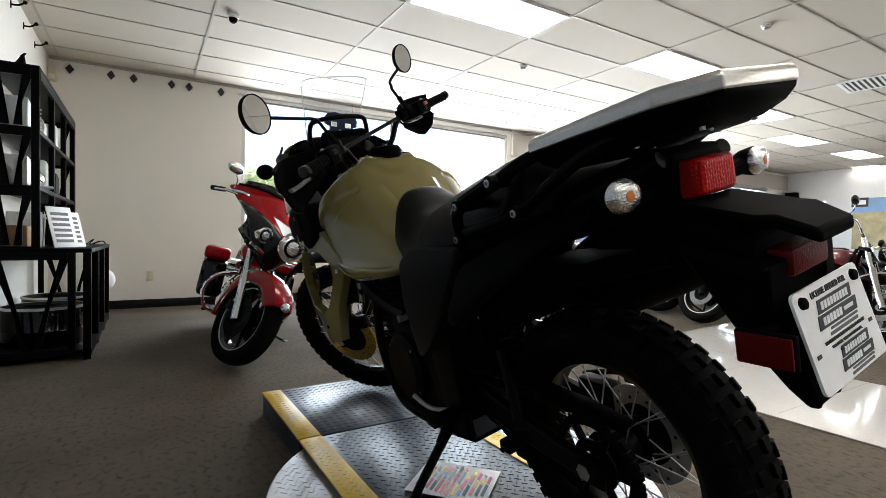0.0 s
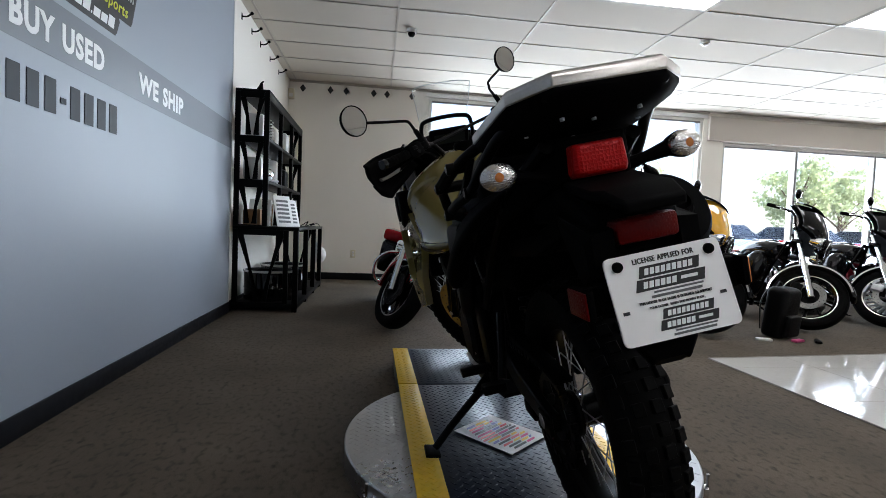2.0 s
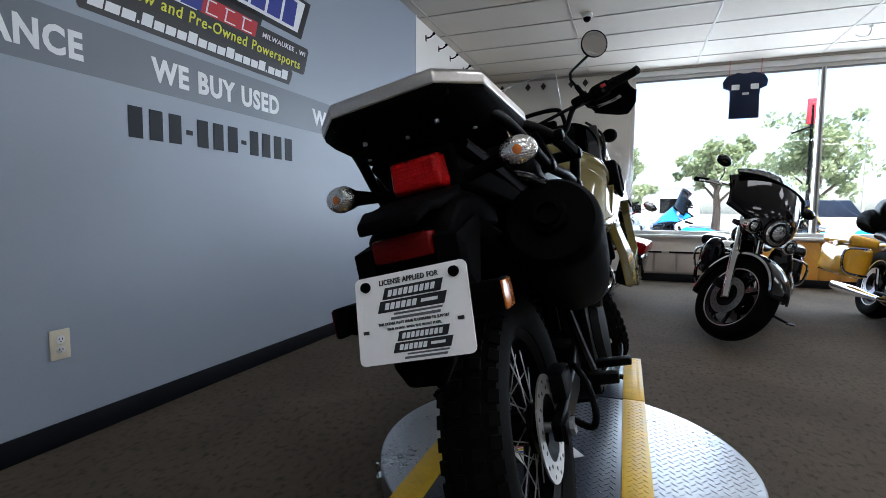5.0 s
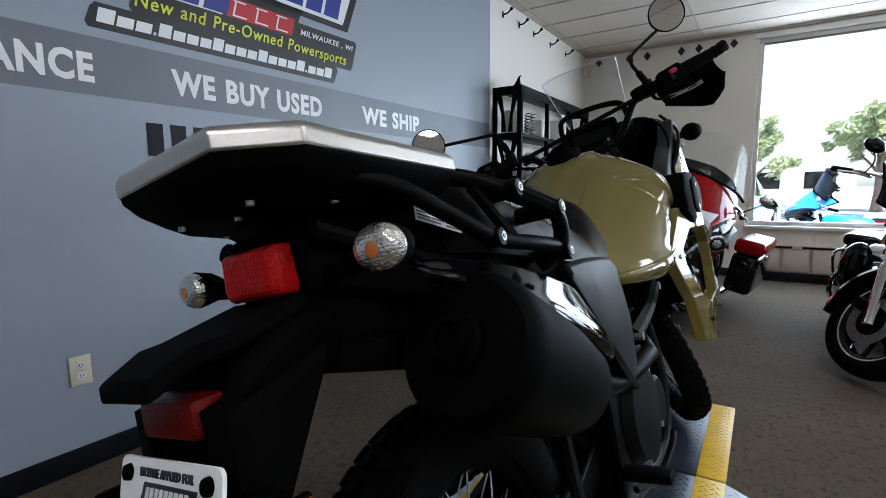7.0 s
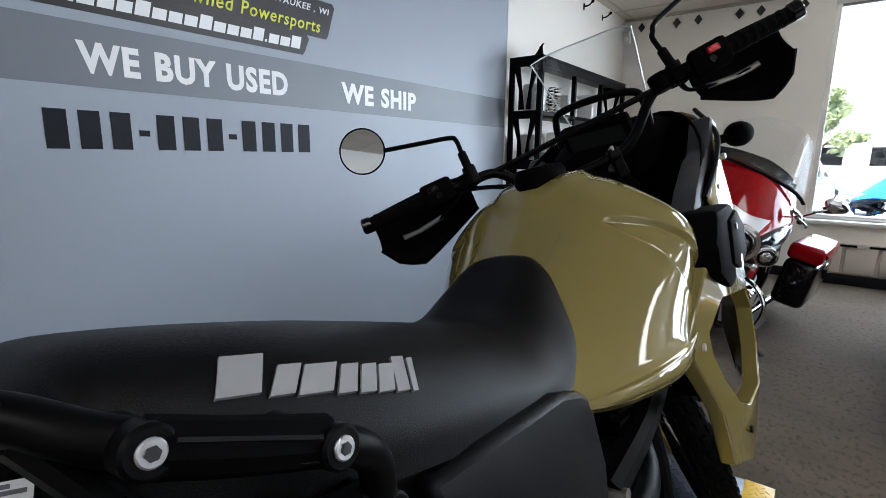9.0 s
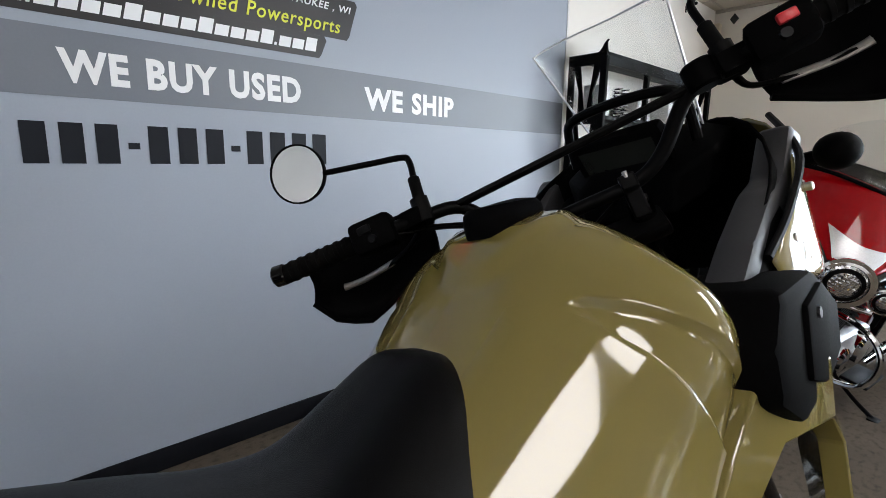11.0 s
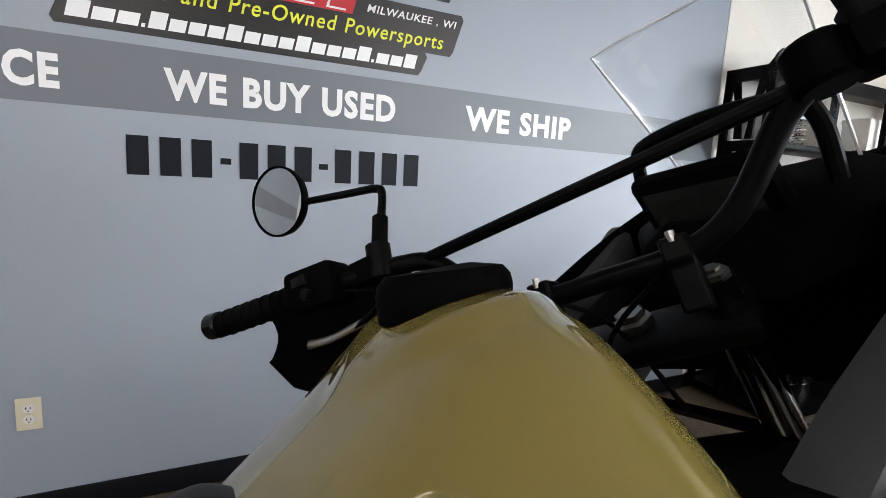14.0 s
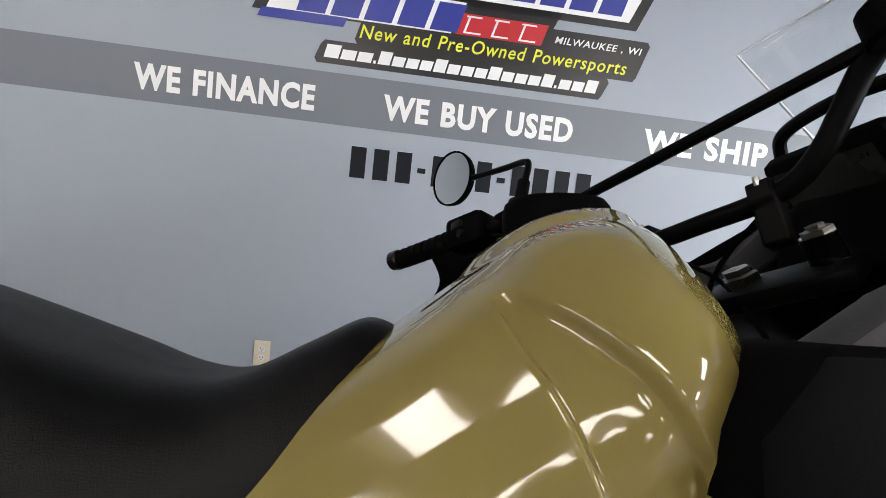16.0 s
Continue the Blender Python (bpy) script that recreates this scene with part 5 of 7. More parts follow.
def shroud(s):
    Y = lambda x, z, o: s * (float(np.interp(x, (0.80, 0.88, 0.95, 1.03, 1.10, 1.21), (0.262, 0.276, 0.302, 0.322, 0.318, 0.262))) - 0.12 * max(0.0, 0.62 - z) + o)  # noqa: E731
    rings = [[(x, Y(x, z, o), z) for x, z in poly] for poly, o in ((INN, -0.03), (INN, -0.004), (INN, 0.0), (OUT, 0.0), (OUT, -0.006), (OUT, -0.03), (INN, -0.03))]
    return loft(rings, caps=False)


for s in (-1, 1):
    sd = P("side_shroud", shroud(s), "olive", "olive lower fairing with an opening", bevel=0.006)
    part("fastener", cyl((0.850, s * 0.235, 0.735), (0.850, s * 0.275, 0.735), 0.007, seg=10), M["alu"], sd)
    part("fastener", cyl((0.99, s * 0.25, 0.53), (0.99, s * 0.304, 0.53), 0.007, seg=10), M["plastic"], sd)
    P("radiator_fan", box(1.0, min(s * 0.16, s * 0.23), 0.58, 1.06, max(s * 0.16, s * 0.23), 0.83, bev=0.01), "plastic")
    sc = P("side_scoop", prism([(0.900, 0.912), (0.942, 0.966), (1.085, 0.972), (1.170, 0.930), (1.158, 0.850), (1.068, 0.812), (0.968, 0.812), (0.902, 0.850)], "y", min(s * 0.17, s * 0.312), max(s * 0.17, s * 0.312), bev=0.016), "plastic", "matt black side scoop")
    part("scoop_face", prism([(1.00, 0.940), (1.08, 0.955), (1.145, 0.918), (1.132, 0.858), (1.05, 0.836), (0.985, 0.858)], "y", min(s * 0.305, s * 0.319), max(s * 0.305, s * 0.319), bev=0.005), M["plastic"], sc)
    part("screw", cyl((1.036, s * 0.30, 0.925), (1.036, s * 0.322, 0.925), 0.007, seg=10), M["black_ink"], sc)
    # side covers under the seat
    # both are gloss black; the left is drawn matt to keep reflections off
    P("side_cover", loft([[(x, s * (w + j), zz) for j, zz in ((-0.034, zt), (-0.012, zt * 0.62 + zb * 0.38), (0.010, zt * 0.28 + zb * 0.72), (0.006, zb))] + [(x, s * (w - 0.03), zb), (x, s * (w - 0.03), zt)] for x, w, zt, zb in ((-0.16, 0.165, 0.880, 0.850), (-0.10, 0.205, 0.868, 0.815), (0.00, 0.240, 0.838, 0.750), (0.10, 0.254, 0.802, 0.690), (0.18, 0.252, 0.770, 0.645), (0.225, 0.238, 0.738, 0.630), (0.25, 0.205, 0.708, 0.640))]), "gloss_black" if s < 0 else "plastic", "black side cover under the seat", sub=2)
    P("frame_cover", loft([[(x, s * w, zt), (x, s * (w + 0.008), (zt + zb) / 2), (x, s * w, zb), (x, s * (w - 0.04), zb), (x, s * (w - 0.04), zt)] for x, w, zt, zb in ((0.205, 0.196, 0.812, 0.785), (0.286, 0.206, 0.812, 0.679), (0.36, 0.207, 0.806, 0.600), (0.45, 0.200, 0.796, 0.520), (0.52, 0.190, 0.772, 0.480), (0.575, 0.176, 0.742, 0.560))]), "plastic_grey", "dark grey frame cover", bevel=0.008)

# rack, grab rails
rz = lambda x: 0.989 + (-x - 0.05) * 0.105  # noqa: E731
RK = [(-0.052, 0.174), (-0.290, 0.160), (-0.352, 0.098), (-0.352, -0.098), (-0.290, -0.160), (-0.052, -0.174)]
rp = P("rear_rack", loft([[(x * k1 + (1 - k1) * -0.22, y * k1, rz(x) + o) for x, y in RK] for k1, o in ((1.0, -0.012), (1.0, 0.006), (0.96, 0.014))]), "alu", "flat silver rear carrier plate", bevel=0.003)
part("carrier_base", loft([[(x * k1 + (1 - k1) * -0.2, y * k1, rz(x) + o) for x, y in RK] for k1, o in ((0.985, -0.011), (0.975, -0.020), (0.90, -0.036), (0.74, -0.052))]), M["plastic"], rp, "black plastic underside")
for x, y in ((-0.12, 0.10), (-0.12, -0.10), (-0.22, 0.11), (-0.22, -0.11), (-0.30, 0.07), (-0.30, -0.07), (-0.27, 0.0), (-0.17, 0.0)):
    part("bolt", cyl((x, y, rz(x) - 0.030), (x, y, rz(x) - 0.0535), 0.0045, seg=8), M["silver"], rp)
for s in (-1, 1):
    gr = P("grab_rail", tube([(-0.16, s * 0.11, 0.968), (-0.09, s * 0.135, 0.975), (-0.045, s * 0.168, 0.970), (0.001, s * 0.210, 0.942), (0.088, s * 0.235, 0.906), (0.124, s * 0.232, 0.880), (0.130, s * 0.220, 0.843), (0.122, s * 0.185, 0.822)], 0.0125, 16), "steel_black", "black tubular grab rail")
    part("lower_tube", tube([(-0.33, s * 0.10, 1.002), (-0.185, s * 0.150, 0.968), (-0.10, s * 0.176, 0.922), (-0.025, s * 0.195, 0.880), (0.05, s * 0.215, 0.862), (0.126, s * 0.220, 0.850)], 0.0115, 16), M["steel_black"], gr)
    part("brace", tube([(-0.035, s * 0.180, 0.955), (0.018, s * 0.204, 0.870)], 0.009, 8, steps=1), M["steel_black"], gr)
    part("pad", tube([(0.001, s * 0.218, 0.941), (0.044, s * 0.230, 0.924), (0.088, s * 0.238, 0.908)], 0.0155, 10), M["plastic"], gr, "ribbed rubber pad")
    for k in range(2):
        part("pad_rib", tube([(0.012, s * (0.235 - 0.004 * k), 0.942 - 0.014 * k), (0.078, s * (0.252 - 0.004 * k), 0.916 - 0.014 * k)], 0.002, 5, steps=1), M["plastic_grey"], gr)
    for x, z, y in ((0.001, 0.941, 0.236), (0.088, 0.906, 0.257), (-0.025, 0.880, 0.210), (0.133, 0.838, 0.240)):
        part("bolt_collar", cyl((x, s * 0.18, z), (x, s * (y - 0.002), z), 0.0135, seg=18, ease=0.002), M["steel_black"], gr)
        part("bolt", cyl((x, s * 0.18, z), (x, s * y, z), 0.0072, seg=16, ease=0.001), M["silver"], gr)
        part("bolt_socket", cyl((x, s * 0.18, z), (x, s * (y + 0.0008), z), 0.0038, seg=6), M["black_ink"], gr)

# tail: cowl, lamps, mudguard, plate
P("tail_cowl", loft([[(x, w, z1), (x, w, z0), (x, -w, z0), (x, -w, z1)] for x, w, z1, z0 in ((0.02, 0.135, 0.865, 0.79), (-0.10, 0.115, 0.915, 0.82), (-0.20, 0.085, 0.945, 0.85), (-0.245, 0.068, 0.94, 0.86))]), "plastic", bevel=0.008)
P("tail_lamp", loft([[(x, w * a, 0.893 + h * b) for a, b in ((-1, 1), (1, 1), (1.08, -0.6), (1.0, -1), (-1.0, -1), (-1.08, -0.6))] for x, w, h in ((-0.235, 0.050, 0.030), (-0.268, 0.048, 0.030), (-0.278, 0.040, 0.024))]), "red_lens", "red tail lamp", bevel=0.004)
for s in (-1, 1):
    ts = P("turn_signal", tube([(-0.215, s * 0.06, 0.872), (-0.222, s * 0.11, 0.880), (-0.228, s * 0.150, 0.888)], [0.013, 0.011, 0.016], 10), "plastic", "turn signal with a clear lens")
    oval = Matrix.Translation((-0.238, s * 0.180, 0.892)) @ Matrix.Diagonal((1, 1.30, 0.98, 1)) @ Matrix.Translation((0.238, -s * 0.180, -0.892))
    part("housing", lathe([(0, 0.036), (0.013, 0.034), (0.022, 0.020), (0.0268, 0.0), (0.0255, -0.004)], (-0.236, s * 0.180, 0.892), (0.0, s * 0.150, 0.892), 24), M["plastic"], ts, m=oval)
    part("lens", lathe([(0.0258, 0.0), (0.0250, -0.007), (0.0205, -0.013), (0.012, -0.0165), (0, -0.0175)], (-0.238, s * 0.180, 0.892), (0.0, s * 0.150, 0.892), 28), M["clear_lens"], ts, "faceted clear lens", m=oval)
    part("bulb", lathe([(0, -0.0182), (0.0055, -0.0180), (0.0085, -0.0172)], (-0.238, s * 0.180, 0.891), (0.0, s * 0.150, 0.892), 14), M["amber_lens"], ts, "amber bulb behind the lens")
mg = P("mudguard", loft([[(x + dx, w, z + dz) for dx, dz in ((0, 0),)] + [(x, w * 0.75, z + 0.018), (x, -w * 0.75, z + 0.018), (x, -w, z), (x + tx, -w * 0.95, z - tz), (x + tx, w * 0.95, z - tz)] for x, w, z, tx, tz in ((-0.10, 0.085, 0.835, 0.02, 0.05), (-0.22, 0.080, 0.838, 0.03, 0.05), (-0.30, 0.080, 0.822, 0.045, 0.05), (-0.350, 0.078, 0.790, 0.075, 0.045), (-0.368, 0.070, 0.735, 0.070, 0.03), (-0.388, 0.060, 0.640, 0.062, 0.0), (-0.400, 0.050, 0.585, 0.035, 0.002), (-0.402, 0.030, 0.552, 0.02, 0.002))]), "plastic", "black plastic rear mudguard", bevel=0.006)
part("lower_lamp", box(-0.392, -0.052, 0.748, -0.352, 0.052, 0.788, bev=0.008), M["red_dark"], mg, "dark red reflector above the plate")
part("lamp_hood", loft([[(x, w, z), (x, w, z - 0.02), (x, -w, z - 0.02), (x, -w, z)] for x, w, z in ((-0.25, 0.072, 0.862), (-0.352, 0.070, 0.838), (-0.378, 0.062, 0.836), (-0.424, 0.050, 0.814))]), M["plastic"], mg, bevel=0.006)
for s in (-1, 1):
    part("side_fin", loft([[(x, s * y, z) for x, z in q] for y, q in ((0.055, ((-0.245, 0.806), (-0.385, 0.776), (-0.384, 0.700), (-0.334, 0.660), (-0.245, 0.784))), (0.090, ((-0.255, 0.804), (-0.380, 0.772), (-0.380, 0.704), (-0.336, 0.668), (-0.257, 0.788))), (0.097, ((-0.268, 0.790), (-0.366, 0.756), (-0.368, 0.708), (-0.338, 0.682), (-0.270, 0.782))))]), M["plastic"], mg, "faceted side of the mudguard", smooth=False)
part("reflector_arm", box(-0.385, -0.142, 0.645, -0.365, 0.122, 0.695, bev=0.004), M["plastic"], mg)
# right reflector is red as well; its amber colour imitates light on it
for s, y, xa, xb, hue in ((1, 0.122, -0.420, -0.345, "red_dark"), (-1, -0.142, -0.404, -0.350, "amber_lens")):
    rf = part("side_reflector", box(xa, y - 0.006, 0.648, xb, y + 0.006, 0.696, bev=0.004), M["plastic"], mg)
    part("reflector_face", box(xa + 0.003, y + s * 0.004, 0.651, xb - 0.003, y + s * 0.009, 0.693, bev=0.002), M[hue], mg, "red side reflector" if s > 0 else "red side reflector, coloured amber for the light on it")
_pl = Matrix.Translation((-0.4135, -0.008, 0.668)) @ Matrix(((0, math.sin(radians(14)), -math.cos(radians(14)), 0), (-1, 0, 0, 0), (0, math.cos(radians(14)), math.sin(radians(14)), 0), (0, 0, 0, 1)))
# plate axes: right across the back, up, out to the rear
_rc = [(sx * (0.095 - 0.009 + 0.009 * math.cos(a)), sy * (0.0675 - 0.009 + 0.009 * math.sin(a))) for sx, sy, aa in ((1, 1, (0, 0.52, 1.05, 1.571)), (-1, 1, (1.571, 1.05, 0.52, 0)), (-1, -1, (0, 0.52, 1.05, 1.571)), (1, -1, (1.571, 1.05, 0.52, 0))) for a in aa]
lp = P("licence_plate", loft([[(x, y, z) for x, y in _rc] for z in (-0.002, 0.002)]), "plate", "white temporary plate with printed text", m=_pl, bevel=0.0)
part("caption", text_mesh("LICENSE APPLIED FOR", 0.100, 0.0085, heavy=0.018), M["black_ink"], lp, "black capital lettering", m=pose(-0.050, 0.0505, 0.0026), smooth=False)
for k, (words, w) in enumerate((("THIS LICENSE PLATE FRAME IS DESIGNED TO SUPPORT", 0.118), ("YOUR LICENSE. WHEN YOU MOUNT PLATE,", 0.090), ("USE THIS AS A SUPPORT.", 0.052))):
    part("small_caption", text_mesh(words, w, 0.0042, heavy=0.01), M["black_ink"], lp, "small black lettering", m=pose(-w / 2 + 0.002, -0.011 - 0.0085 * k, 0.0026), smooth=False)


def plate_mark(x, y, k):
    part("dealer_mark", bars([(-0.048 * k, 0.016 * k, 0.052 * k, 0.034 * k), (-0.058 * k, -0.004 * k, 0.056 * k, 0.014 * k)], 0.001, slant=0.35), M["black_ink"], lp, "black slanted blocks", m=pose(x, y, 0.0027), smooth=False)
    part("dealer_mark_letters", bars([(-0.038 * k + 0.0092 * j * k, 0.020 * k, -0.0315 * k + 0.0092 * j * k, 0.030 * k) for j in range(9)] + [(-0.045 * k + 0.0095 * j * k, 0.0 * k, -0.038 * k + 0.0095 * j * k, 0.010 * k) for j in range(6)] + [(0.018 * k, 0.003 * k, 0.046 * k, 0.008 * k)], 0.001, slant=0.3), M["white_ink"], lp, "white blocks", m=pose(x, y, 0.0034), smooth=False)
    for a, b, c, d in ((-0.030, -0.0095, 0.052, -0.0065), (-0.036, -0.0165, 0.048, -0.0125)):
        part("dealer_line", bars([(a * k, b * k, c * k, d * k)], 0.001, slant=0.3), M["ink_grey"], lp, m=pose(x, y, 0.0027), smooth=False)


plate_mark(0.0, 0.0125, 0.98)
plate_mark(0.012, -0.050, 0.82)
for x, y in ((-0.075, 0.052), (0.075, 0.052)):
    part("plate_bolt", lathe([(0.0085, 0.0), (0.0075, 0.005), (0, 0.007)], (x, y, 0.002), (x, y, 1), 14), M["plastic"], lp)
for x, y in ((-0.080, -0.018), (0.078, -0.016)):
    part("slot", bars([(x - 0.005, y - 0.0025, x + 0.005, y + 0.0025)], 0.001), M["black_ink"], lp, m=pose(0, 0, 0.0026), smooth=False)

# front fairing, fixed to the frame
PLAN = [(1.085, 0.262), (1.18, 0.272), (1.30, 0.268), (1.41, 0.232), (1.49, 0.165), (1.535, 0.085), (1.548, 0.0)]
FTOP = [0.985, 1.045, 1.130, 1.215, 1.240, 1.235, 1.230]
FBOT = [0.955, 0.945, 0.935, 0.930, 0.930, 0.930, 0.930]


def fairing(inset, lift=0.0):
    pts = [(x, y, a, b) for (x, y), a, b in zip(PLAN, FTOP, FBOT)]
    pts = pts + [(x, -y, a, b) for x, y, a, b in reversed(pts[:-1])]
    rows = []
    for k in range(6):
        t = k / 5
        rows.append([(x - inset * 0.6 - 0.05 * t * t * (x > 1.45), y * (1.08 - inset - 0.06 * t - 0.18 * t * t * step((x - 1.28) / 0.24)), b + (a - b - lift) * t) for x, y, a, b in pts])
    return loft(rows, caps=False, ring=False)


P("fairing", fairing(0.0), "olive", "olive headlamp fairing", thick=0.010, sub=1)
P("fairing_liner", fairing(0.075, -0.004), "plastic", "matt black fairing liner", thick=0.008, sub=1)
for s in (-1, 1):
    P("fairing_trim", tube([(x, s * (y * (1.02 - 0.18 * step((x - 1.28) / 0.24)) - 0.004), a + 0.002) for (x, y), a in list(zip(PLAN, FTOP))[:4]], 0.006, 8), "plastic_grey", "dark rubber edge strip")
    for x, z in ((1.165, 1.005), (1.30, 1.075), (1.13, 0.965)):
        P("fairing_screw", cyl((x, s * 0.25, z), (x, s * 0.2815, z), 0.007, seg=12, ease=0.0015), "alu")
P("headlamp", loft([[(x, w * a, 1.06 + h * b) for a, b in ((-1, 0.7), (-0.6, 1), (0.6, 1), (1, 0.7), (0.8, -0.8), (0.4, -1), (-0.4, -1), (-0.8, -0.8))] for x, w, h in ((1.50, 0.12, 0.08), (1.545, 0.115, 0.075), (1.560, 0.09, 0.055))]), "lamp_glass", "clear headlamp")
for s in (-1, 1):
    wg = P("front_turn_signal", tube([(1.40, s * 0.20, 1.12), (1.41, s * 0.27, 1.125)], 0.012, 8, steps=1), "plastic")
    part("housing", ball((1.41, s * 0.30, 1.128), (0.045, 0.035, 0.032), 16, 10), M["plastic"], wg)
    P("inner_panel", prism([(1.10, 0.88), (1.30, 0.90), (1.42, 1.0), (1.40, 1.17), (1.28, 1.08), (1.14, 0.99)], "y", min(s * 0.19, s * 0.215), max(s * 0.19, s * 0.215), bev=0.008), "plastic_grey")
    P("dash_wing", prism([(0.985, 0.955), (1.02, 0.90), (1.16, 0.93), (1.30, 1.03), (1.40, 1.17), (1.33, 1.185), (1.245, 1.098), (1.175, 1.075), (1.065, 1.012)], "y", min(s * 0.205, s * 0.258), max(s * 0.205, s * 0.258), bev=0.012), "wing_plastic", "dark grey dash side wing")
P("dash", loft([[(x, w, z), (x, w * 0.9, z - 0.07), (x, -w * 0.9, z - 0.07), (x, -w, z), (x, -w * 0.6, z + 0.03), (x, w * 0.6, z + 0.03)] for x, w, z in ((1.24, 0.10, 1.13), (1.29, 0.155, 1.165), (1.38, 0.165, 1.205), (1.46, 0.12, 1.22))]), "plastic", bevel=0.008)
mt_ = P("instrument_display", box(-0.095, -0.016, -0.058, 0.095, 0.016, 0.058, bev=0.014, m=Matrix.Translation((1.255, 0, 1.185)) @ Matrix.Rotation(radians(90), 4, "Z") @ Matrix.Rotation(radians(-38), 4, "X")), "plastic", "black digital instrument panel")
part("screen", box(-0.075, 0.0165, -0.040, 0.075, 0.0175, 0.038, m=Matrix.Translation((1.255, 0, 1.185)) @ Matrix.Rotation(radians(90), 4, "Z") @ Matrix.Rotation(radians(-38), 4, "X")), M["display"], mt_, "unlit grey display")
P("accessory_hoop", tube([(1.29, 0.125, 1.19), (1.27, 0.122, 1.255), (1.255, 0.098, 1.283), (1.245, 0.0, 1.290), (1.255, -0.098, 1.283), (1.27, -0.122, 1.255), (1.29, -0.125, 1.19)], 0.010, 10), "steel_black", "black tube hoop over the dash")


def screen(u, v):
    y = (u - 0.5) * 2
    w = 0.108 + 0.030 * v
    return (1.44 - 0.175 * v - 0.06 * abs(y) ** 2.2, y * w, 1.240 + 0.215 * v - 0.03 * abs(y) ** 3 * v - 0.02 * abs(y) ** 2 * (1 - v))


ws = P("windscreen", grid(screen, 20, 12), "shield", "short clear windscreen", thick=0.003)
edge = [screen(0.0, v / 8) for v in range(9)] + [screen(u / 12, 1.0) for u in range(1, 13)] + [screen(1.0, 1 - v / 8) for v in range(1, 9)]
part("edge", tube(edge, 0.0022, 6, steps=1), M["shield_edge"], ws, "bright polished edge")

# fork, bars and all that turns with them
S_ = lambda name, bm, mt, label="", **kw: P(name, bm, mt, label, m=STEER, **kw)  # noqa: E731
ax = Vector((1.54, 0, 0.347))
up = Vector((-0.5, 0, 0.8660254))
for s in (-1, 1):
    o = Vector((0, s * 0.098, 0))
    S_("fork_leg", cyl(ax + o - up * 0.02, ax + o + up * 0.40, 0.029, seg=18, ease=0.004, bm=cyl(ax + o + up * 0.40, ax + o + up * 0.835, 0.0215, seg=18)), "gloss_black", "black telescopic fork leg")
    S_("fork_cap", lathe([(0.017, -0.004), (0.017, 0.006), (0.010, 0.007), (0.010, 0.011), (0, 0.011)], ax + o + up * 0.835, ax + o + up * 2, 6), "dull_nut", "bright fork cap nut")
    S_("axle_clamp", box(-0.03, -0.025, -0.03, 0.03, 0.025, 0.04, bev=0.008, m=Matrix.Translation(ax + Vector((0, s * 0.095, 0)))), "engine")
for h, d in ((0.79, 0.026), (0.60, 0.03)):
    S_("fork_bridge", box(-0.055, -0.128, -d / 2, 0.03, 0.128, d / 2, bev=0.008, m=Matrix.Translation(ax + up * h) @ Matrix.Rotation(radians(-30), 4, "Y")), "steel_black")
S_("steering_nut", lathe([(0.024, 0), (0.024, 0.016), (0.017, 0.018), (0.017, 0.026), (0, 0.026)], (1.140, 0, 1.036), (0.64, 0, 1.902), 6), "dull_nut", "bright steering nut")
S_("ignition_lock", cyl((1.15, 0.0, 1.03), (1.135, 0.0, 1.062), 0.016, seg=18, ease=0.003), "engine")
S_("front_fender", lathe([(0.395, -0.062), (0.412, -0.045), (0.418, 0), (0.412, 0.045), (0.395, 0.062)], ax, ax + Vector((0, 1, 0)), 24, arc=(20, 128)), "plastic", "black front mudguard", thick=0.004)
S_("brake_caliper", box(-0.05, 0.045, -0.03, 0.05, 0.085, 0.03, bev=0.01, m=Matrix.Translation(ax + Vector((-0.10, 0.0, 0.07)))), "engine")
S_("brake_hose", tube([ax + Vector((-0.10, 0.09, 0.09)), (1.42, 0.12, 0.60), (1.25, 0.12, 0.86), (1.10, 0.03, 1.02), (1.045, -0.08, 1.085)], 0.0032, 6), "rubber")
S_("front_axle", cyl((1.54, -0.13, 0.347), (1.54, 0.13, 0.347), 0.012, seg=12), "silver")

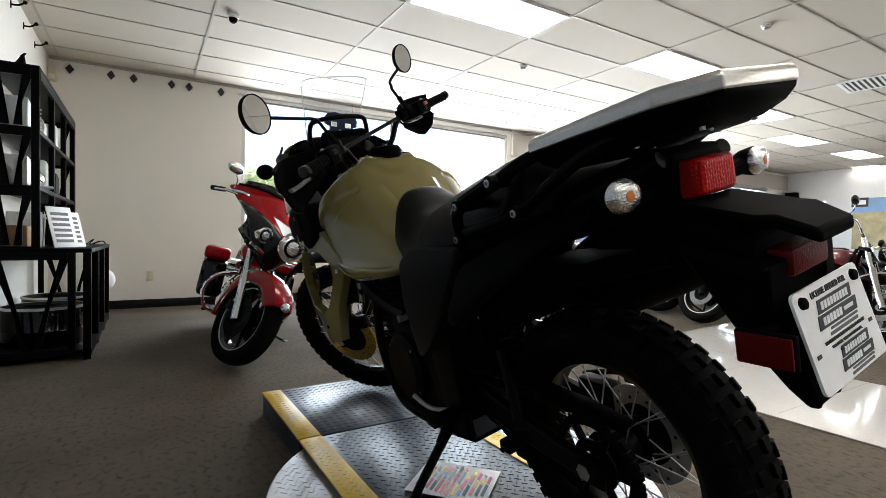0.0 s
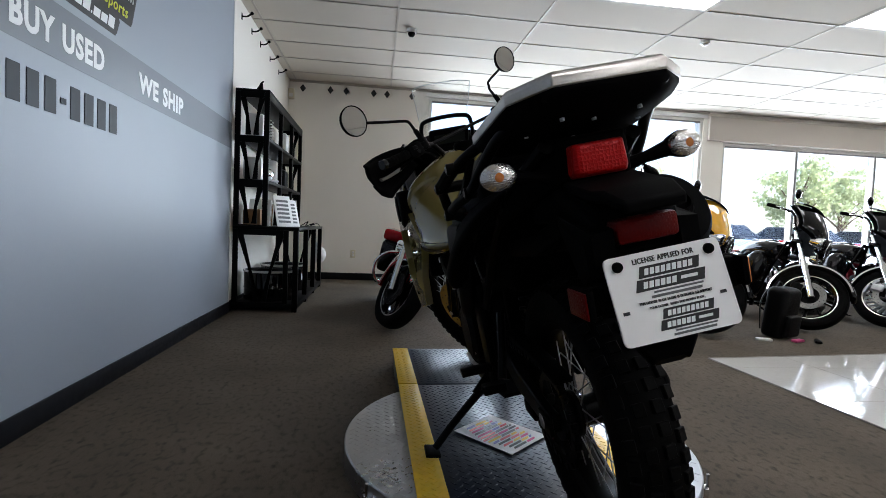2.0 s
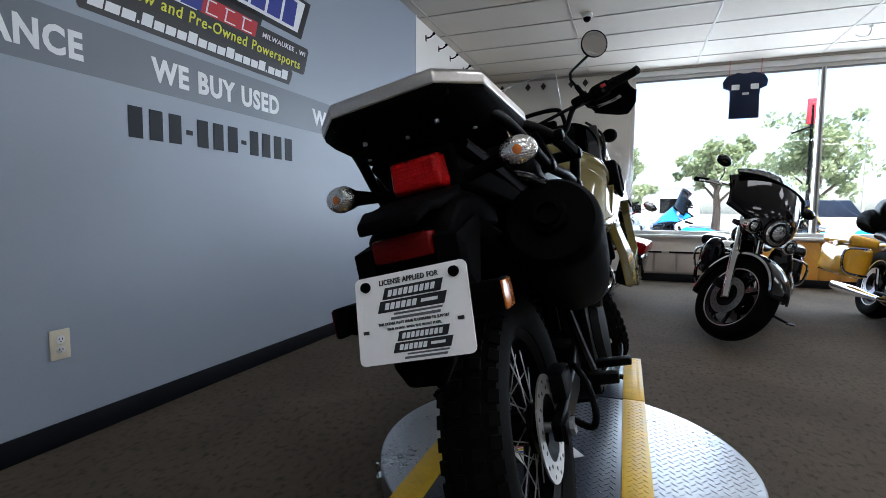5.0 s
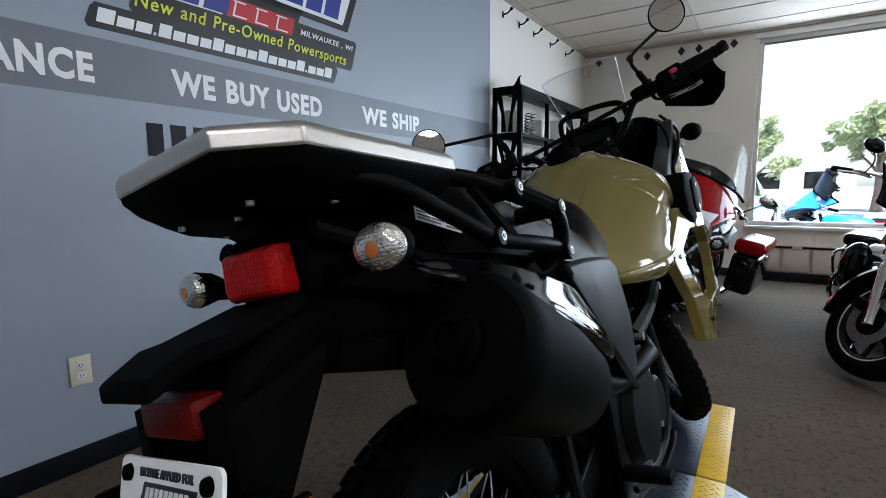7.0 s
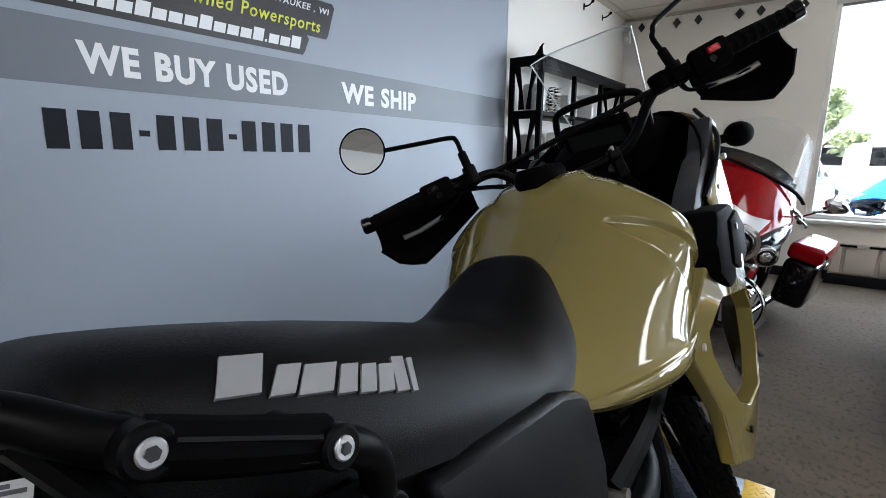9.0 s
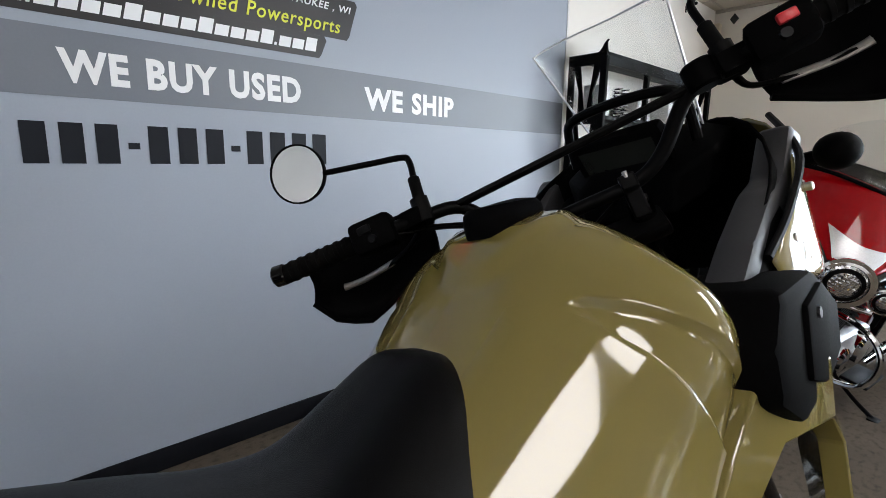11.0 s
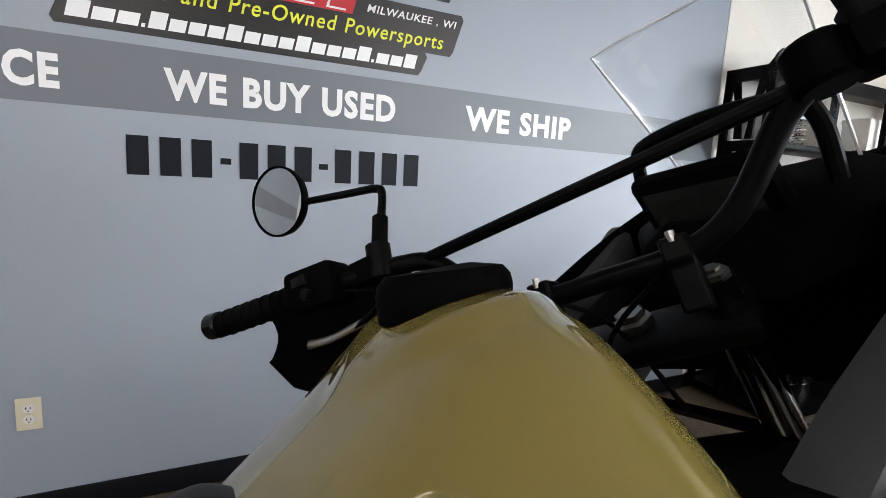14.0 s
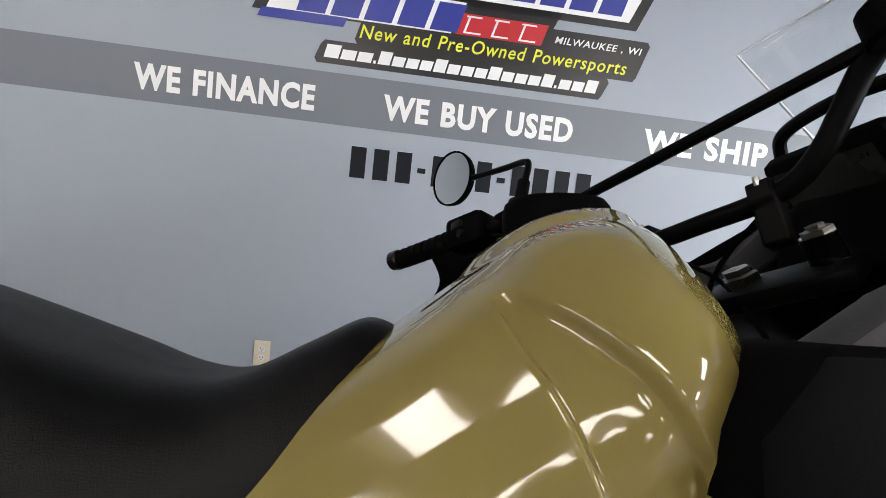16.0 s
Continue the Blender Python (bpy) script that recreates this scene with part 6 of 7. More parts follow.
bar = S_("handlebar", tube([(0.905, 0.478, 1.176), (0.935, 0.34, 1.176), (0.972, 0.225, 1.176), (1.000, 0.165, 1.168), (1.020, 0.112, 1.108), (1.028, 0.065, 1.090), (1.028, -0.02, 1.088), (1.028, -0.100, 1.090), (1.018, -0.150, 1.112), (0.998, -0.212, 1.172), (0.970, -0.265, 1.178), (0.935, -0.36, 1.177), (0.905, -0.478, 1.176)], 0.0115, 14, steps=5), "steel_black", "black braced handlebar")
part("cross_brace", tube([(0.994, 0.178, 1.174), (0.992, -0.222, 1.178)], 0.0075, 10, steps=1), M["steel_black"], bar)
for s in (-1, 1):
    y = lambda v: s * v  # noqa: E731
    q = 0.0 if s > 0 else 0.045
    ry = 0.050 if s > 0 else 0.090
    part("riser", loft([[(1.028 + w * a, y(ry) + 0.013 * b, z) for a, b in ((-1, -1), (1, -1), (1, 1), (-1, 1))] for z, w in ((1.035, 0.012), (1.078, 0.013), (1.082, 0.018), (1.106, 0.017))]), M["steel_black"], bar, bevel=0.004)
    for dx in (-0.014, 0.014):
        part("riser_bolt", cyl((1.028 + dx, y(ry), 1.10), (1.028 + dx, y(ry), 1.1105), 0.0042, seg=8), M["silver"], bar)
    gp = S_("grip", tube([(0.9045, y(0.480), 1.1762), (0.920, y(0.41), 1.1765), (0.935, y(0.345), 1.1762)], 0.0168, 14, steps=2), "rubber", "ribbed black rubber grip")
    for k in range(7):
        t = k / 6
        part("rib", lathe([(0.0165, -0.004), (0.0182, -0.003), (0.0182, 0.003), (0.0165, 0.004)], (0.909 + 0.022 * t, y(0.455 - 0.10 * t), 1.1765), (0.935, y(0.30), 1.1765), 14), M["rubber"], gp)
    part("bar_end", cyl((0.9035, y(0.468), 1.1767), (0.899, y(0.490), 1.1785), 0.0185, seg=16, ease=0.003), M["gloss_black"], gp)
    sw = S_("switch_box", box(-0.028, -0.038, -0.030, 0.024, 0.038, 0.026, bev=0.010, m=Matrix.Translation((0.946, y(0.308 + q * 0.4), 1.180)) @ Matrix.Rotation(s * radians(12), 4, "Z")), "plastic", "black switch housing")
    part("switch", box(-0.034, -0.012, 0.0, -0.024, 0.012, 0.014, bev=0.003, m=Matrix.Translation((0.946, y(0.311 + q * 0.4), 1.180))), M["red_ink"] if s < 0 else M["plastic_grey"], sw)
    part("button", cyl((0.920, y(0.301 + q * 0.4), 1.168), (0.912, y(0.301 + q * 0.4), 1.168), 0.007, seg=10), M["plastic_grey"], sw)
    part("screw", cyl((0.943, y(0.331 + q * 0.4), 1.201), (0.941, y(0.331 + q * 0.4), 1.209), 0.006, seg=8), M["alu"], sw)
    S_("lever_perch", box(-0.022, -0.022, -0.016, 0.036, 0.022, 0.016, bev=0.006, m=Matrix.Translation((0.974, y(0.242 + q * 0.7), 1.180))), "plastic")
    lv = S_("lever", tube([(1.006, y(0.250 + q * 0.6), 1.168), (1.030, y(0.30), 1.148), (1.036, y(0.37), 1.134), (1.030, y(0.425), 1.133)], [0.008, 0.0075, 0.0065, 0.0065], 10, flat=0.6), "steel_black", "control lever with a bright end")
    part("lever_end", tube([(1.0365, y(0.335), 1.1395), (1.0345, y(0.395), 1.133), (1.030, y(0.430), 1.133), (1.026, y(0.444), 1.134)], [0.0078, 0.0076, 0.0078, 0.0088], 10, flat=0.7), M["alu"], lv, "bare aluminium lever end")
    mc = S_("mirror_clamp", cyl((0.968, y(0.222 + q), 1.165), (0.972, y(0.222 + q), 1.208), 0.016, seg=12), "steel_black")
    mi = S_("mirror_stem", tube([(0.972, y(0.222 + q), 1.198), (0.988, y(0.222 + q), 1.245), (1.001, y(0.222 + q), 1.285), (1.004, y(0.234 + q * 0.9), 1.299), (1.012, y(0.295), 1.320), (1.018, y(0.396), 1.352)], 0.0058, 10), "steel_black", "round mirror on a bent black stem")
    part("stem_sleeve", cyl((0.974, y(0.222 + q), 1.203), (0.988, y(0.222 + q), 1.250), 0.0105, seg=12, ease=0.002), M["rubber"], mi)
    c = Vector((1.006, y(0.445), 1.372 + 0.012 * (s < 0)))
    n = Vector((-1.0, y(-0.10), -0.14)).normalized()
    part("mirror_shell", lathe([(0.0565, 0.0), (0.058, -0.004), (0.055, -0.014), (0.035, -0.024), (0, -0.027)], c, c + n, 32), M["plastic"], mi)
    part("mirror_glass", lathe([(0.0545, 0.0005), (0, 0.0008)], c, c + n, 32), M["mirror"], mi, "mirror glass")
    part("mirror_rim", lathe([(0.0545, -0.003), (0.0545, 0.002), (0.058, 0.002), (0.058, -0.003)], c, c + n, 32), M["plastic"], mi)

    def guard(u, v):
        yy = 0.245 + q * 1.6 + (0.255 - q * 1.6) * u
        top, bot = 1.205 + 0.015 * math.sin(u * 3.1), float(np.interp(u, (0, 0.3, 0.72, 0.9, 1.0), (1.125, 1.095, 1.055, 1.082, 1.125)))
        return (1.066 + 0.018 * math.sin(v * 3.14) - 0.075 * max(0, u - 0.55) ** 1.3 * 2.6 - 0.02 * (1 - u), s * yy, bot + (top - bot) * v)

    hg = S_("guard_shell", grid(guard, 12, 6), "plastic", "large black plastic grip guard", thick=0.005)
    part("guard_lip", tube([guard(u / 10, 1.0) for u in range(11)], 0.006, 6, steps=1), M["plastic"], hg)
    part("guard_lip", tube([guard(u / 10, 0.0) for u in range(11)], 0.006, 6, steps=1), M["plastic"], hg)
S_("brake_reservoir", cyl((0.985, -0.235, 1.165), (0.985, -0.235, 1.205), 0.024, seg=16, ease=0.004), "plastic")
for pts in (((0.95, 0.275, 1.165), (1.02, 0.18, 1.14), (1.10, 0.07, 1.07), (1.08, 0.04, 0.96)), ((0.98, 0.24, 1.165), (1.05, 0.14, 1.13), (1.12, 0.03, 1.06), (1.07, -0.04, 0.95))):
    S_("control_cable", tube(pts, 0.0030, 6), "rubber")

# pegs, levers, side stand, sticker
for s in (-1, 1):
    P("foot_peg", box(0.40, min(s * 0.145, s * 0.245), 0.325, 0.445, max(s * 0.145, s * 0.245), 0.345, bev=0.004), "steel_black")
    pp = P("passenger_peg", tube([(0.20, s * 0.13, 0.55), (0.15, s * 0.155, 0.46), (0.115, s * 0.175, 0.40)], 0.012, 8), "steel_black")
    part("peg", box(0.088, min(s * 0.17, s * 0.232), 0.375, 0.122, max(s * 0.17, s * 0.232), 0.40, bev=0.005), M["rubber"], pp)
    part("peg_tip", cyl((0.105, s * 0.232, 0.387), (0.105, s * 0.240, 0.384), 0.006, seg=8), M["steel_black"], pp)
P("brake_pedal", tube([(0.42, -0.165, 0.30), (0.52, -0.19, 0.285), (0.62, -0.205, 0.31), (0.66, -0.205, 0.325)], 0.008, 8), "steel_black")
P("gear_lever", tube([(0.44, 0.15, 0.33), (0.55, 0.175, 0.31), (0.63, 0.185, 0.33)], 0.007, 8), "alu")
ss = P("side_stand", tube([(0.50, 0.135, 0.27), (0.475, 0.20, 0.235), (0.445, 0.30, 0.17), (0.425, 0.372, 0.115)], [0.016, 0.014, 0.012, 0.012], 10), "steel_black", "black side stand")
part("foot", box(-0.045, -0.022, -0.008, 0.03, 0.026, 0.004, bev=0.004, m=Matrix.Translation((0.425, 0.38, 0.113)) @ Matrix.Rotation(radians(15), 4, "X")), M["steel_black"], ss)
part("return_spring", tube([(0.50, 0.13, 0.31), (0.47, 0.21, 0.245)], 0.008, 6, steps=1), M["engine"], ss)
_wl = Matrix.Translation((-0.131, -0.150, 0.921)) @ Matrix.Rotation(radians(14.6), 4, "Y") @ Matrix.Rotation(radians(-8), 4, "X") @ Matrix(((1, 0, 0, 0), (0, 0, -1, 0), (0, 1, 0, 0), (0, 0, 0, 1)))
wl = P("warning_label", bars([(0.0, 0.0, 0.100, 0.033)], 0.0012), "paper", "white safety label with an orange head", m=_wl, smooth=False)
part("label_head", bars([(0.002, 0.0262, 0.068, 0.0316)], 0.0004), M["amber_lens"], wl, m=pose(0, 0, 0.001), smooth=False)
part("label_word", text_mesh("WARNING", 0.024, 0.0038, heavy=0.02, depth=0.0003), M["black_ink"], wl, m=pose(0.024, 0.0270, 0.0015), smooth=False)
for k in range(5):
    for a, b in ((0.003, 0.031), (0.033, 0.052 + 0.008 * (k % 2)), (0.064, 0.078), (0.080, 0.097 - 0.006 * (k % 3))):
        part("label_line", bars([(a, 0.0025 + 0.0046 * k, b, 0.0048 + 0.0046 * k)], 0.0004), M["ink_grey"], wl, m=pose(0, 0, 0.001), smooth=False)
part("label_block", bars([(0.071, 0.0262, 0.084, 0.0285), (0.086, 0.0262, 0.097, 0.0285), (0.071, 0.0293, 0.090, 0.0316)], 0.0004), M["ink_grey"], wl, m=pose(0, 0, 0.001), smooth=False)


# ---- the other motorcycles ----
def parked(x, y, heading, lean=13, back=1.62):
    """The pose of a parked bike whose front tyre stands at x, y; heading in degrees from +y, to the left."""
    h = radians(heading)
    f = Vector((-math.sin(h), math.cos(h), 0))
    r0 = Vector((math.cos(h), math.sin(h), 0))
    a = radians(lean)
    r, u = r0 * math.cos(a) + _z * math.sin(a), _z * math.cos(a) - r0 * math.sin(a)
    o = Vector((x, y, 0.0)) - f * back * 0.94
    return Matrix(((f.x, -r.x, u.x, o.x), (f.y, -r.y, u.y, o.y), (f.z, -r.z, u.z, 0.0), (0, 0, 0, 1))) @ Matrix.Scale(0.94, 4)


FIN = mesh_of("fin", box(-0.085, -0.085, 0.0, 0.085, 0.085, 0.012), M["engine"])


def cruiser(label, m, paint, fairing_paint=None, bags=None, tall=False, steer=24, cast=9, rim="chrome", lowers=True, screen_kind="smoke", pad=False, group="parked motorcycles", nacelle=False, fender=None, fixed=False, disc="dull_nut"):
    """A heavy road motorcycle: nose along +x, standing on the rear tyre at its origin."""
    t = thing("motorcycle", label, "motorcycle", m, group=group)
    P = lambda name, bm, mt, lab="", **kw: part(name, bm, M[mt] if isinstance(mt, str) else mt, t, lab, **kw)  # noqa: E731
    s0, ax = Vector((1.24, 0, 0.98)), Vector((1.62, 0, 0.325))
    upw = Vector((-0.5, 0, 0.866))
    turn = Matrix.Translation(s0) @ Matrix.Rotation(radians(steer), 4, upw) @ Matrix.Translation(-s0)
    fender = fender or paint
    shiny = "steel_black" if rim == "steel_black" else "chrome"
    front = turn
    wheel("front_wheel", t, turn @ pose(ax.x, 0, ax.z), 0.325, 0.135, 0.228, 0, False, rim, [(-0.085, 0.145, disc), (0.085, 0.145, disc)], cast=cast, white=True, hub_mat="silver" if rim == "chrome" else "steel_black")
    wheel("rear_wheel", t, pose(0, 0, 0.322), 0.322, 0.165, 0.212, 0, False, "steel_black", [(-0.085, 0.14, "silver")], cast=9, hub_mat="silver", white=True)
    # front end
    for s in (-1, 1):
        o = Vector((0.02, s * 0.112, 0))
        P("fork_leg", cyl(ax + o - upw * 0.03, ax + o + upw * 0.36, 0.031, seg=16, ease=0.006, bm=cyl(ax + o + upw * 0.36, ax + o + upw * 0.74, 0.023, seg=14)), shiny, "fork leg", m=turn)
        P("caliper", box(-0.05, s * 0.095 - 0.02, -0.035, 0.05, s * 0.095 + 0.02, 0.035, bev=0.01, m=Matrix.Translation(ax + Vector((-0.12, 0, 0.05)))), "silver" if rim == "chrome" else "steel_black", m=turn)
    skirt = [(0.255, 0.104), (0.30, 0.101)] if fixed else []
    ff = P("front_fender", lathe([(r, -w) for r, w in skirt] + [(0.335, -0.088), (0.362, -0.078), (0.374, -0.045), (0.377, 0), (0.374, 0.045), (0.362, 0.078), (0.335, 0.088)] + [(r, w) for r, w in reversed(skirt)], ax, ax + Vector((0, 1, 0)), 28, arc=(-12, 150) if fixed else (-18, 158)), fender, "", thick=0.004, m=turn)
    re, we = (0.250, 0.103) if fixed else (0.336, 0.086)
    part("trim_strip", lathe([(re, -we - 0.006), (re + 0.016, -we - 0.004), (re + 0.016, -we + 0.002), (re, -we)], ax, ax + Vector((0, 1, 0)), 28, arc=(-12, 150)), M["chrome"], ff, "chrome edge strip")
    part("trim_strip", lathe([(re, we + 0.006), (re + 0.016, we + 0.004), (re + 0.016, we - 0.002), (re, we)], ax, ax + Vector((0, 1, 0)), 28, arc=(-12, 150)), M["chrome"], ff, "chrome edge strip")
    if tall:
        part("fender_lamp", ball((1.94, 0, 0.52), (0.05, 0.03, 0.035), 14, 8), M["lamp_glass"], ff)
    P("fork_bridge", box(-0.05, -0.15, -0.02, 0.05, 0.15, 0.02, bev=0.01, m=Matrix.Translation(ax + upw * 0.60)), "gloss_black", m=turn)
    # lamps
    for y, z, r, nm in ((0, 0.895, 0.092, "headlamp"), (-0.185, 0.855, 0.056, "spot_lamp"), (0.185, 0.855, 0.056, "spot_lamp")):
        if nm == "spot_lamp" and nacelle:
            continue
        c = Vector(((1.665 if y == 0 else 1.575) if fixed else (1.565 if y == 0 else 1.535), y * (1.05 if fixed else 1), z + (0.035 if fixed else 0) + (0.03 if fixed and y else 0)))
        L = P(nm, lathe([(0, -0.11), (r * 0.6, -0.10), (r, -0.03), (r * 1.06, 0.0), (r * 1.06, 0.012), (r * 0.94, 0.014)], c, c + Vector((1, 0, -0.04)), 28), "chrome", "round chrome lamp", m=front)
        part("lens", lathe([(r * 0.95, 0.006), (r * 0.7, 0.018), (0, 0.026)], c, c + Vector((1, 0, -0.04)), 24), M["lamp_glass"], L)
        part("reflector", lathe([(r * 0.80, 0.018), (r * 0.62, 0.026), (r * 0.62, 0.020)], c, c + Vector((1, 0, -0.04)), 24), M["steel_black"], L)
    P("lamp_bar", tube([(1.50, -0.22, 0.83), (1.52, 0, 0.80), (1.50, 0.22, 0.83)], 0.014, 8), "chrome", m=front)
    if fairing_paint:
        def bat(u, v):
            y = (u - 0.5) * 2
            k = abs(y)
            if tall:
                lo, hi = 0.70 + 0.20 * k ** 1.5, 1.29 - 0.10 * k ** 3
                back = 0.40 * (max(0.0, v - 0.35) / 0.65) ** 1.15 + 0.14 * (max(0.0, 0.35 - v) / 0.35) ** 1.6
                return (1.66 - 0.26 * k ** 1.7 - back, y * (0.31 + 0.04 * v - 0.08 * (1 - v) ** 2), lo + (hi - lo) * v)
            lo = 0.835 + 0.10 * k ** 1.5 - 0.035 * max(0, k - 0.6)
            hi = 1.245 - 0.10 * k ** 3
            return (1.60 - 0.235 * k ** 2.3 - 0.19 * v ** 1.6 - 0.03 * (1 - v) ** 2, y * (0.375 - 0.04 * v ** 2 - 0.05 * (1 - v)), lo + (hi - lo) * v)

        def low(u):
            return 0.30 + 0.36 * min(1.0, abs(u - 0.5) * 2) ** 0.8 if tall else 0.0

        fa = P("fairing", grid(lambda u, v: bat(u, low(u) + (1 - low(u)) * v), 22, 12), fairing_paint, "", thick=0.012, m=front, sub=1)
        if tall:
            part("chin", grid(lambda u, v: bat(u, (low(u) + 0.005) * v), 22, 8), M["gloss_black"], fa, "gloss black lower half", thick=0.012)
            part("screen_base", loft([[(x, y, z), (x - 0.05, y, z + 0.07 * (1 - abs(y) * 1.6)), (x - 0.06, y, z), (x - 0.02, y, z - 0.02)] for x, y, z in [bat(0.12 + 0.76 * k / 12, 0.985) for k in range(13)]]), M["plastic"], fa, "black screen base")
        def inner(u, v):
            x, y, z = bat(u, v)
            return (x - 0.035, y * 0.93, z - 0.004)
        part("inner_fairing", grid(inner, 18, 8), M["plastic"], fa, thick=0.01)
        part("lamp_surround", lathe([(0.098, -0.05), (0.112, -0.02), (0.112, 0.006), (0.098, 0.008)], (1.665 if tall else 1.565, 0, 0.93 if tall else 0.895), (2.6, 0, 0.895 if tall else 0.86), 28), M["chrome"] if tall else M["gloss_black"], fa)
        if tall:
            part("fairing_badge", grid(lambda u, v: (bat(0.5 + (u - 0.5) * (0.13 + 0.30 * v), 0.36 + 0.26 * v)[0] + 0.004, bat(0.5 + (u - 0.5) * (0.13 + 0.30 * v), 0.36 + 0.26 * v)[1], bat(0.5 + (u - 0.5) * (0.13 + 0.30 * v), 0.36 + 0.26 * v)[2] + 0.004), 10, 8), M["silver"], fa, "silver centre flash")

        def scr(u, v):
            y = (u - 0.5) * 2
            h = 0.30 if tall else 0.07
            return ((1.28 if tall else 1.42) - 0.16 * abs(y) ** 2.2 - 0.13 * v, y * (0.34 - 0.06 * v), (1.27 if tall else 1.225) - 0.06 * abs(y) ** 3 + h * v * (1 - 0.35 * abs(y) ** 2.5))

        wsn = P("windscreen", grid(scr, 18, 8), "touring_screen" if screen_kind == "clear" else "smoke", "", thick=0.004, m=front)
        part("screen_trim", tube([scr(u / 14, 0.0) for u in range(15)], 0.010, 8, steps=1), M["plastic"], wsn)
    elif nacelle:
        P("lamp_nacelle", lathe([(0, -0.16), (0.09, -0.12), (0.125, -0.02), (0.118, 0.0)], (1.54, 0, 0.90), (2.5, 0, 0.87), 24), "gloss_black", m=turn)
    bars_at = turn @ Matrix.Translation((0, 0, 0.0 if tall else -0.09))
    hb = P("handlebar", tube([(1.00, 0.44, 1.10), (1.10, 0.40, 1.12), (1.20, 0.28, 1.16), (1.24, 0.12, 1.10), (1.24, -0.12, 1.10), (1.20, -0.28, 1.16), (1.10, -0.40, 1.12), (1.00, -0.44, 1.10)], 0.013, 10), shiny, "", m=bars_at)
    for s in (-1, 1):
        part("grip", cyl((0.985, s * 0.445, 1.096), (1.10, s * 0.40, 1.12), 0.019, seg=12, ease=0.003), M["rubber"], hb)
        part("lever", tube([(1.17, s * 0.33, 1.13), (1.14, s * 0.42, 1.11), (1.07, s * 0.46, 1.09)], 0.007, 8), M["chrome"], hb)
        mi = P("mirror", tube([(1.14, s * 0.36, 1.13), (1.20, s * 0.40, 1.21), (1.20, s * 0.44, 1.255)], 0.006, 8), "chrome", "", m=bars_at)
        part("mirror_shell", ball((1.20, s * 0.46, 1.285), (0.028, 0.068, 0.042), 16, 10), M["chrome" if tall else "gloss_black"], mi)
    # body
    P("fuel_tank", loft([mirrored([(x, 0, h), (x, w * 0.6, h - 0.012), (x, w, h - 0.07), (x, w * 0.95, h - 0.15), (x, w * 0.6, h - 0.19)]) for x, w, h in ((0.56, 0.06, 0.82), (0.64, 0.11, 0.845), (0.78, 0.155, 0.885), (0.95, 0.165, 0.905), (1.10, 0.145, 0.895), (1.18, 0.10, 0.87))]), paint, "", sub=2)
    P("tank_console", box(0.70, -0.04, 0.875, 1.05, 0.04, 0.912, bev=0.015), "chrome" if tall else "gloss_black")
    P("seat", loft([mirrored([(x, 0, h), (x, w * 0.7, h - 0.01), (x, w, h - 0.05), (x, w * 0.95, h - 0.10)]) for x, w, h in ((-0.22, 0.10, 0.80), (-0.16, 0.15, 0.835), (0.05, 0.155, 0.82), (0.16, 0.16, 0.80), (0.24, 0.175, 0.735), (0.40, 0.18, 0.715), (0.54, 0.13, 0.73), (0.62, 0.08, 0.76))]), "seat", "", sub=2)
    if pad:
        P("backrest", loft([mirrored([(x, 0, z + 0.14), (x, 0.13, z + 0.13), (x, 0.17, z), (x, 0.13, z - 0.12)]) for x, z in ((-0.30, 1.0), (-0.26, 1.01), (-0.16, 1.0), (-0.10, 0.98))]), "seat", "tall black padded backrest", sub=2)
        P("trunk_pad", loft([mirrored([(x, 0, h), (x, w * 0.8, h - 0.015), (x, w, h - 0.10), (x, w * 0.9, h - 0.20)]) for x, w, h in ((-0.52, 0.16, 0.94), (-0.46, 0.22, 1.02), (-0.30, 0.24, 1.04), (-0.15, 0.22, 1.0), (-0.10, 0.18, 0.92))]), "plastic", "", sub=2)
    P("rear_fender", lathe([(0.335, -0.10), (0.365, -0.092), (0.38, -0.05), (0.383, 0), (0.38, 0.05), (0.365, 0.092), (0.335, 0.10)], (0, 0, 0.33), (0, 1, 0.33), 24, arc=(40, 205)), paint, "", thick=0.004)
    P("tail_lamp", ball((-0.385, 0, 0.50), (0.03, 0.05, 0.035), 12, 8), "red_lens")
    if bags:
        for s in (-1, 1):
            a, b = sorted((s * 0.215, s * 0.435))
            hb_ = 0.10 if tall else 0.03
            sb = P("saddlebag", box(-0.40, a, 0.34 - hb_ * 0.6, 0.24, b, 0.60 + hb_ * 0.4, bev=0.05, seg=3), "gloss_black" if tall else bags, "")
            part("lid", box(-0.41, a - 0.004, 0.60 + hb_ * 0.4, 0.25, b + 0.004, 0.685 + hb_ * 0.8, bev=0.035, seg=3), M[bags], sb, "")
            part("latch", box(-0.10, s * 0.435 - 0.006, 0.585, -0.02, s * 0.435 + 0.010, 0.63, bev=0.004), M["chrome"], sb)
            if not tall:
                part("guard_bar", tube([(0.27, s * 0.24, 0.36), (0.29, s * 0.40, 0.36), (0.29, s * 0.455, 0.42), (0.28, s * 0.455, 0.56), (0.27, s * 0.30, 0.60)], 0.011, 8), M["chrome"], sb)
    # engine
    en = P("engine", box(0.42, -0.15, 0.20, 1.02, 0.15, 0.44, bev=0.04), "silver" if tall else "engine", "")
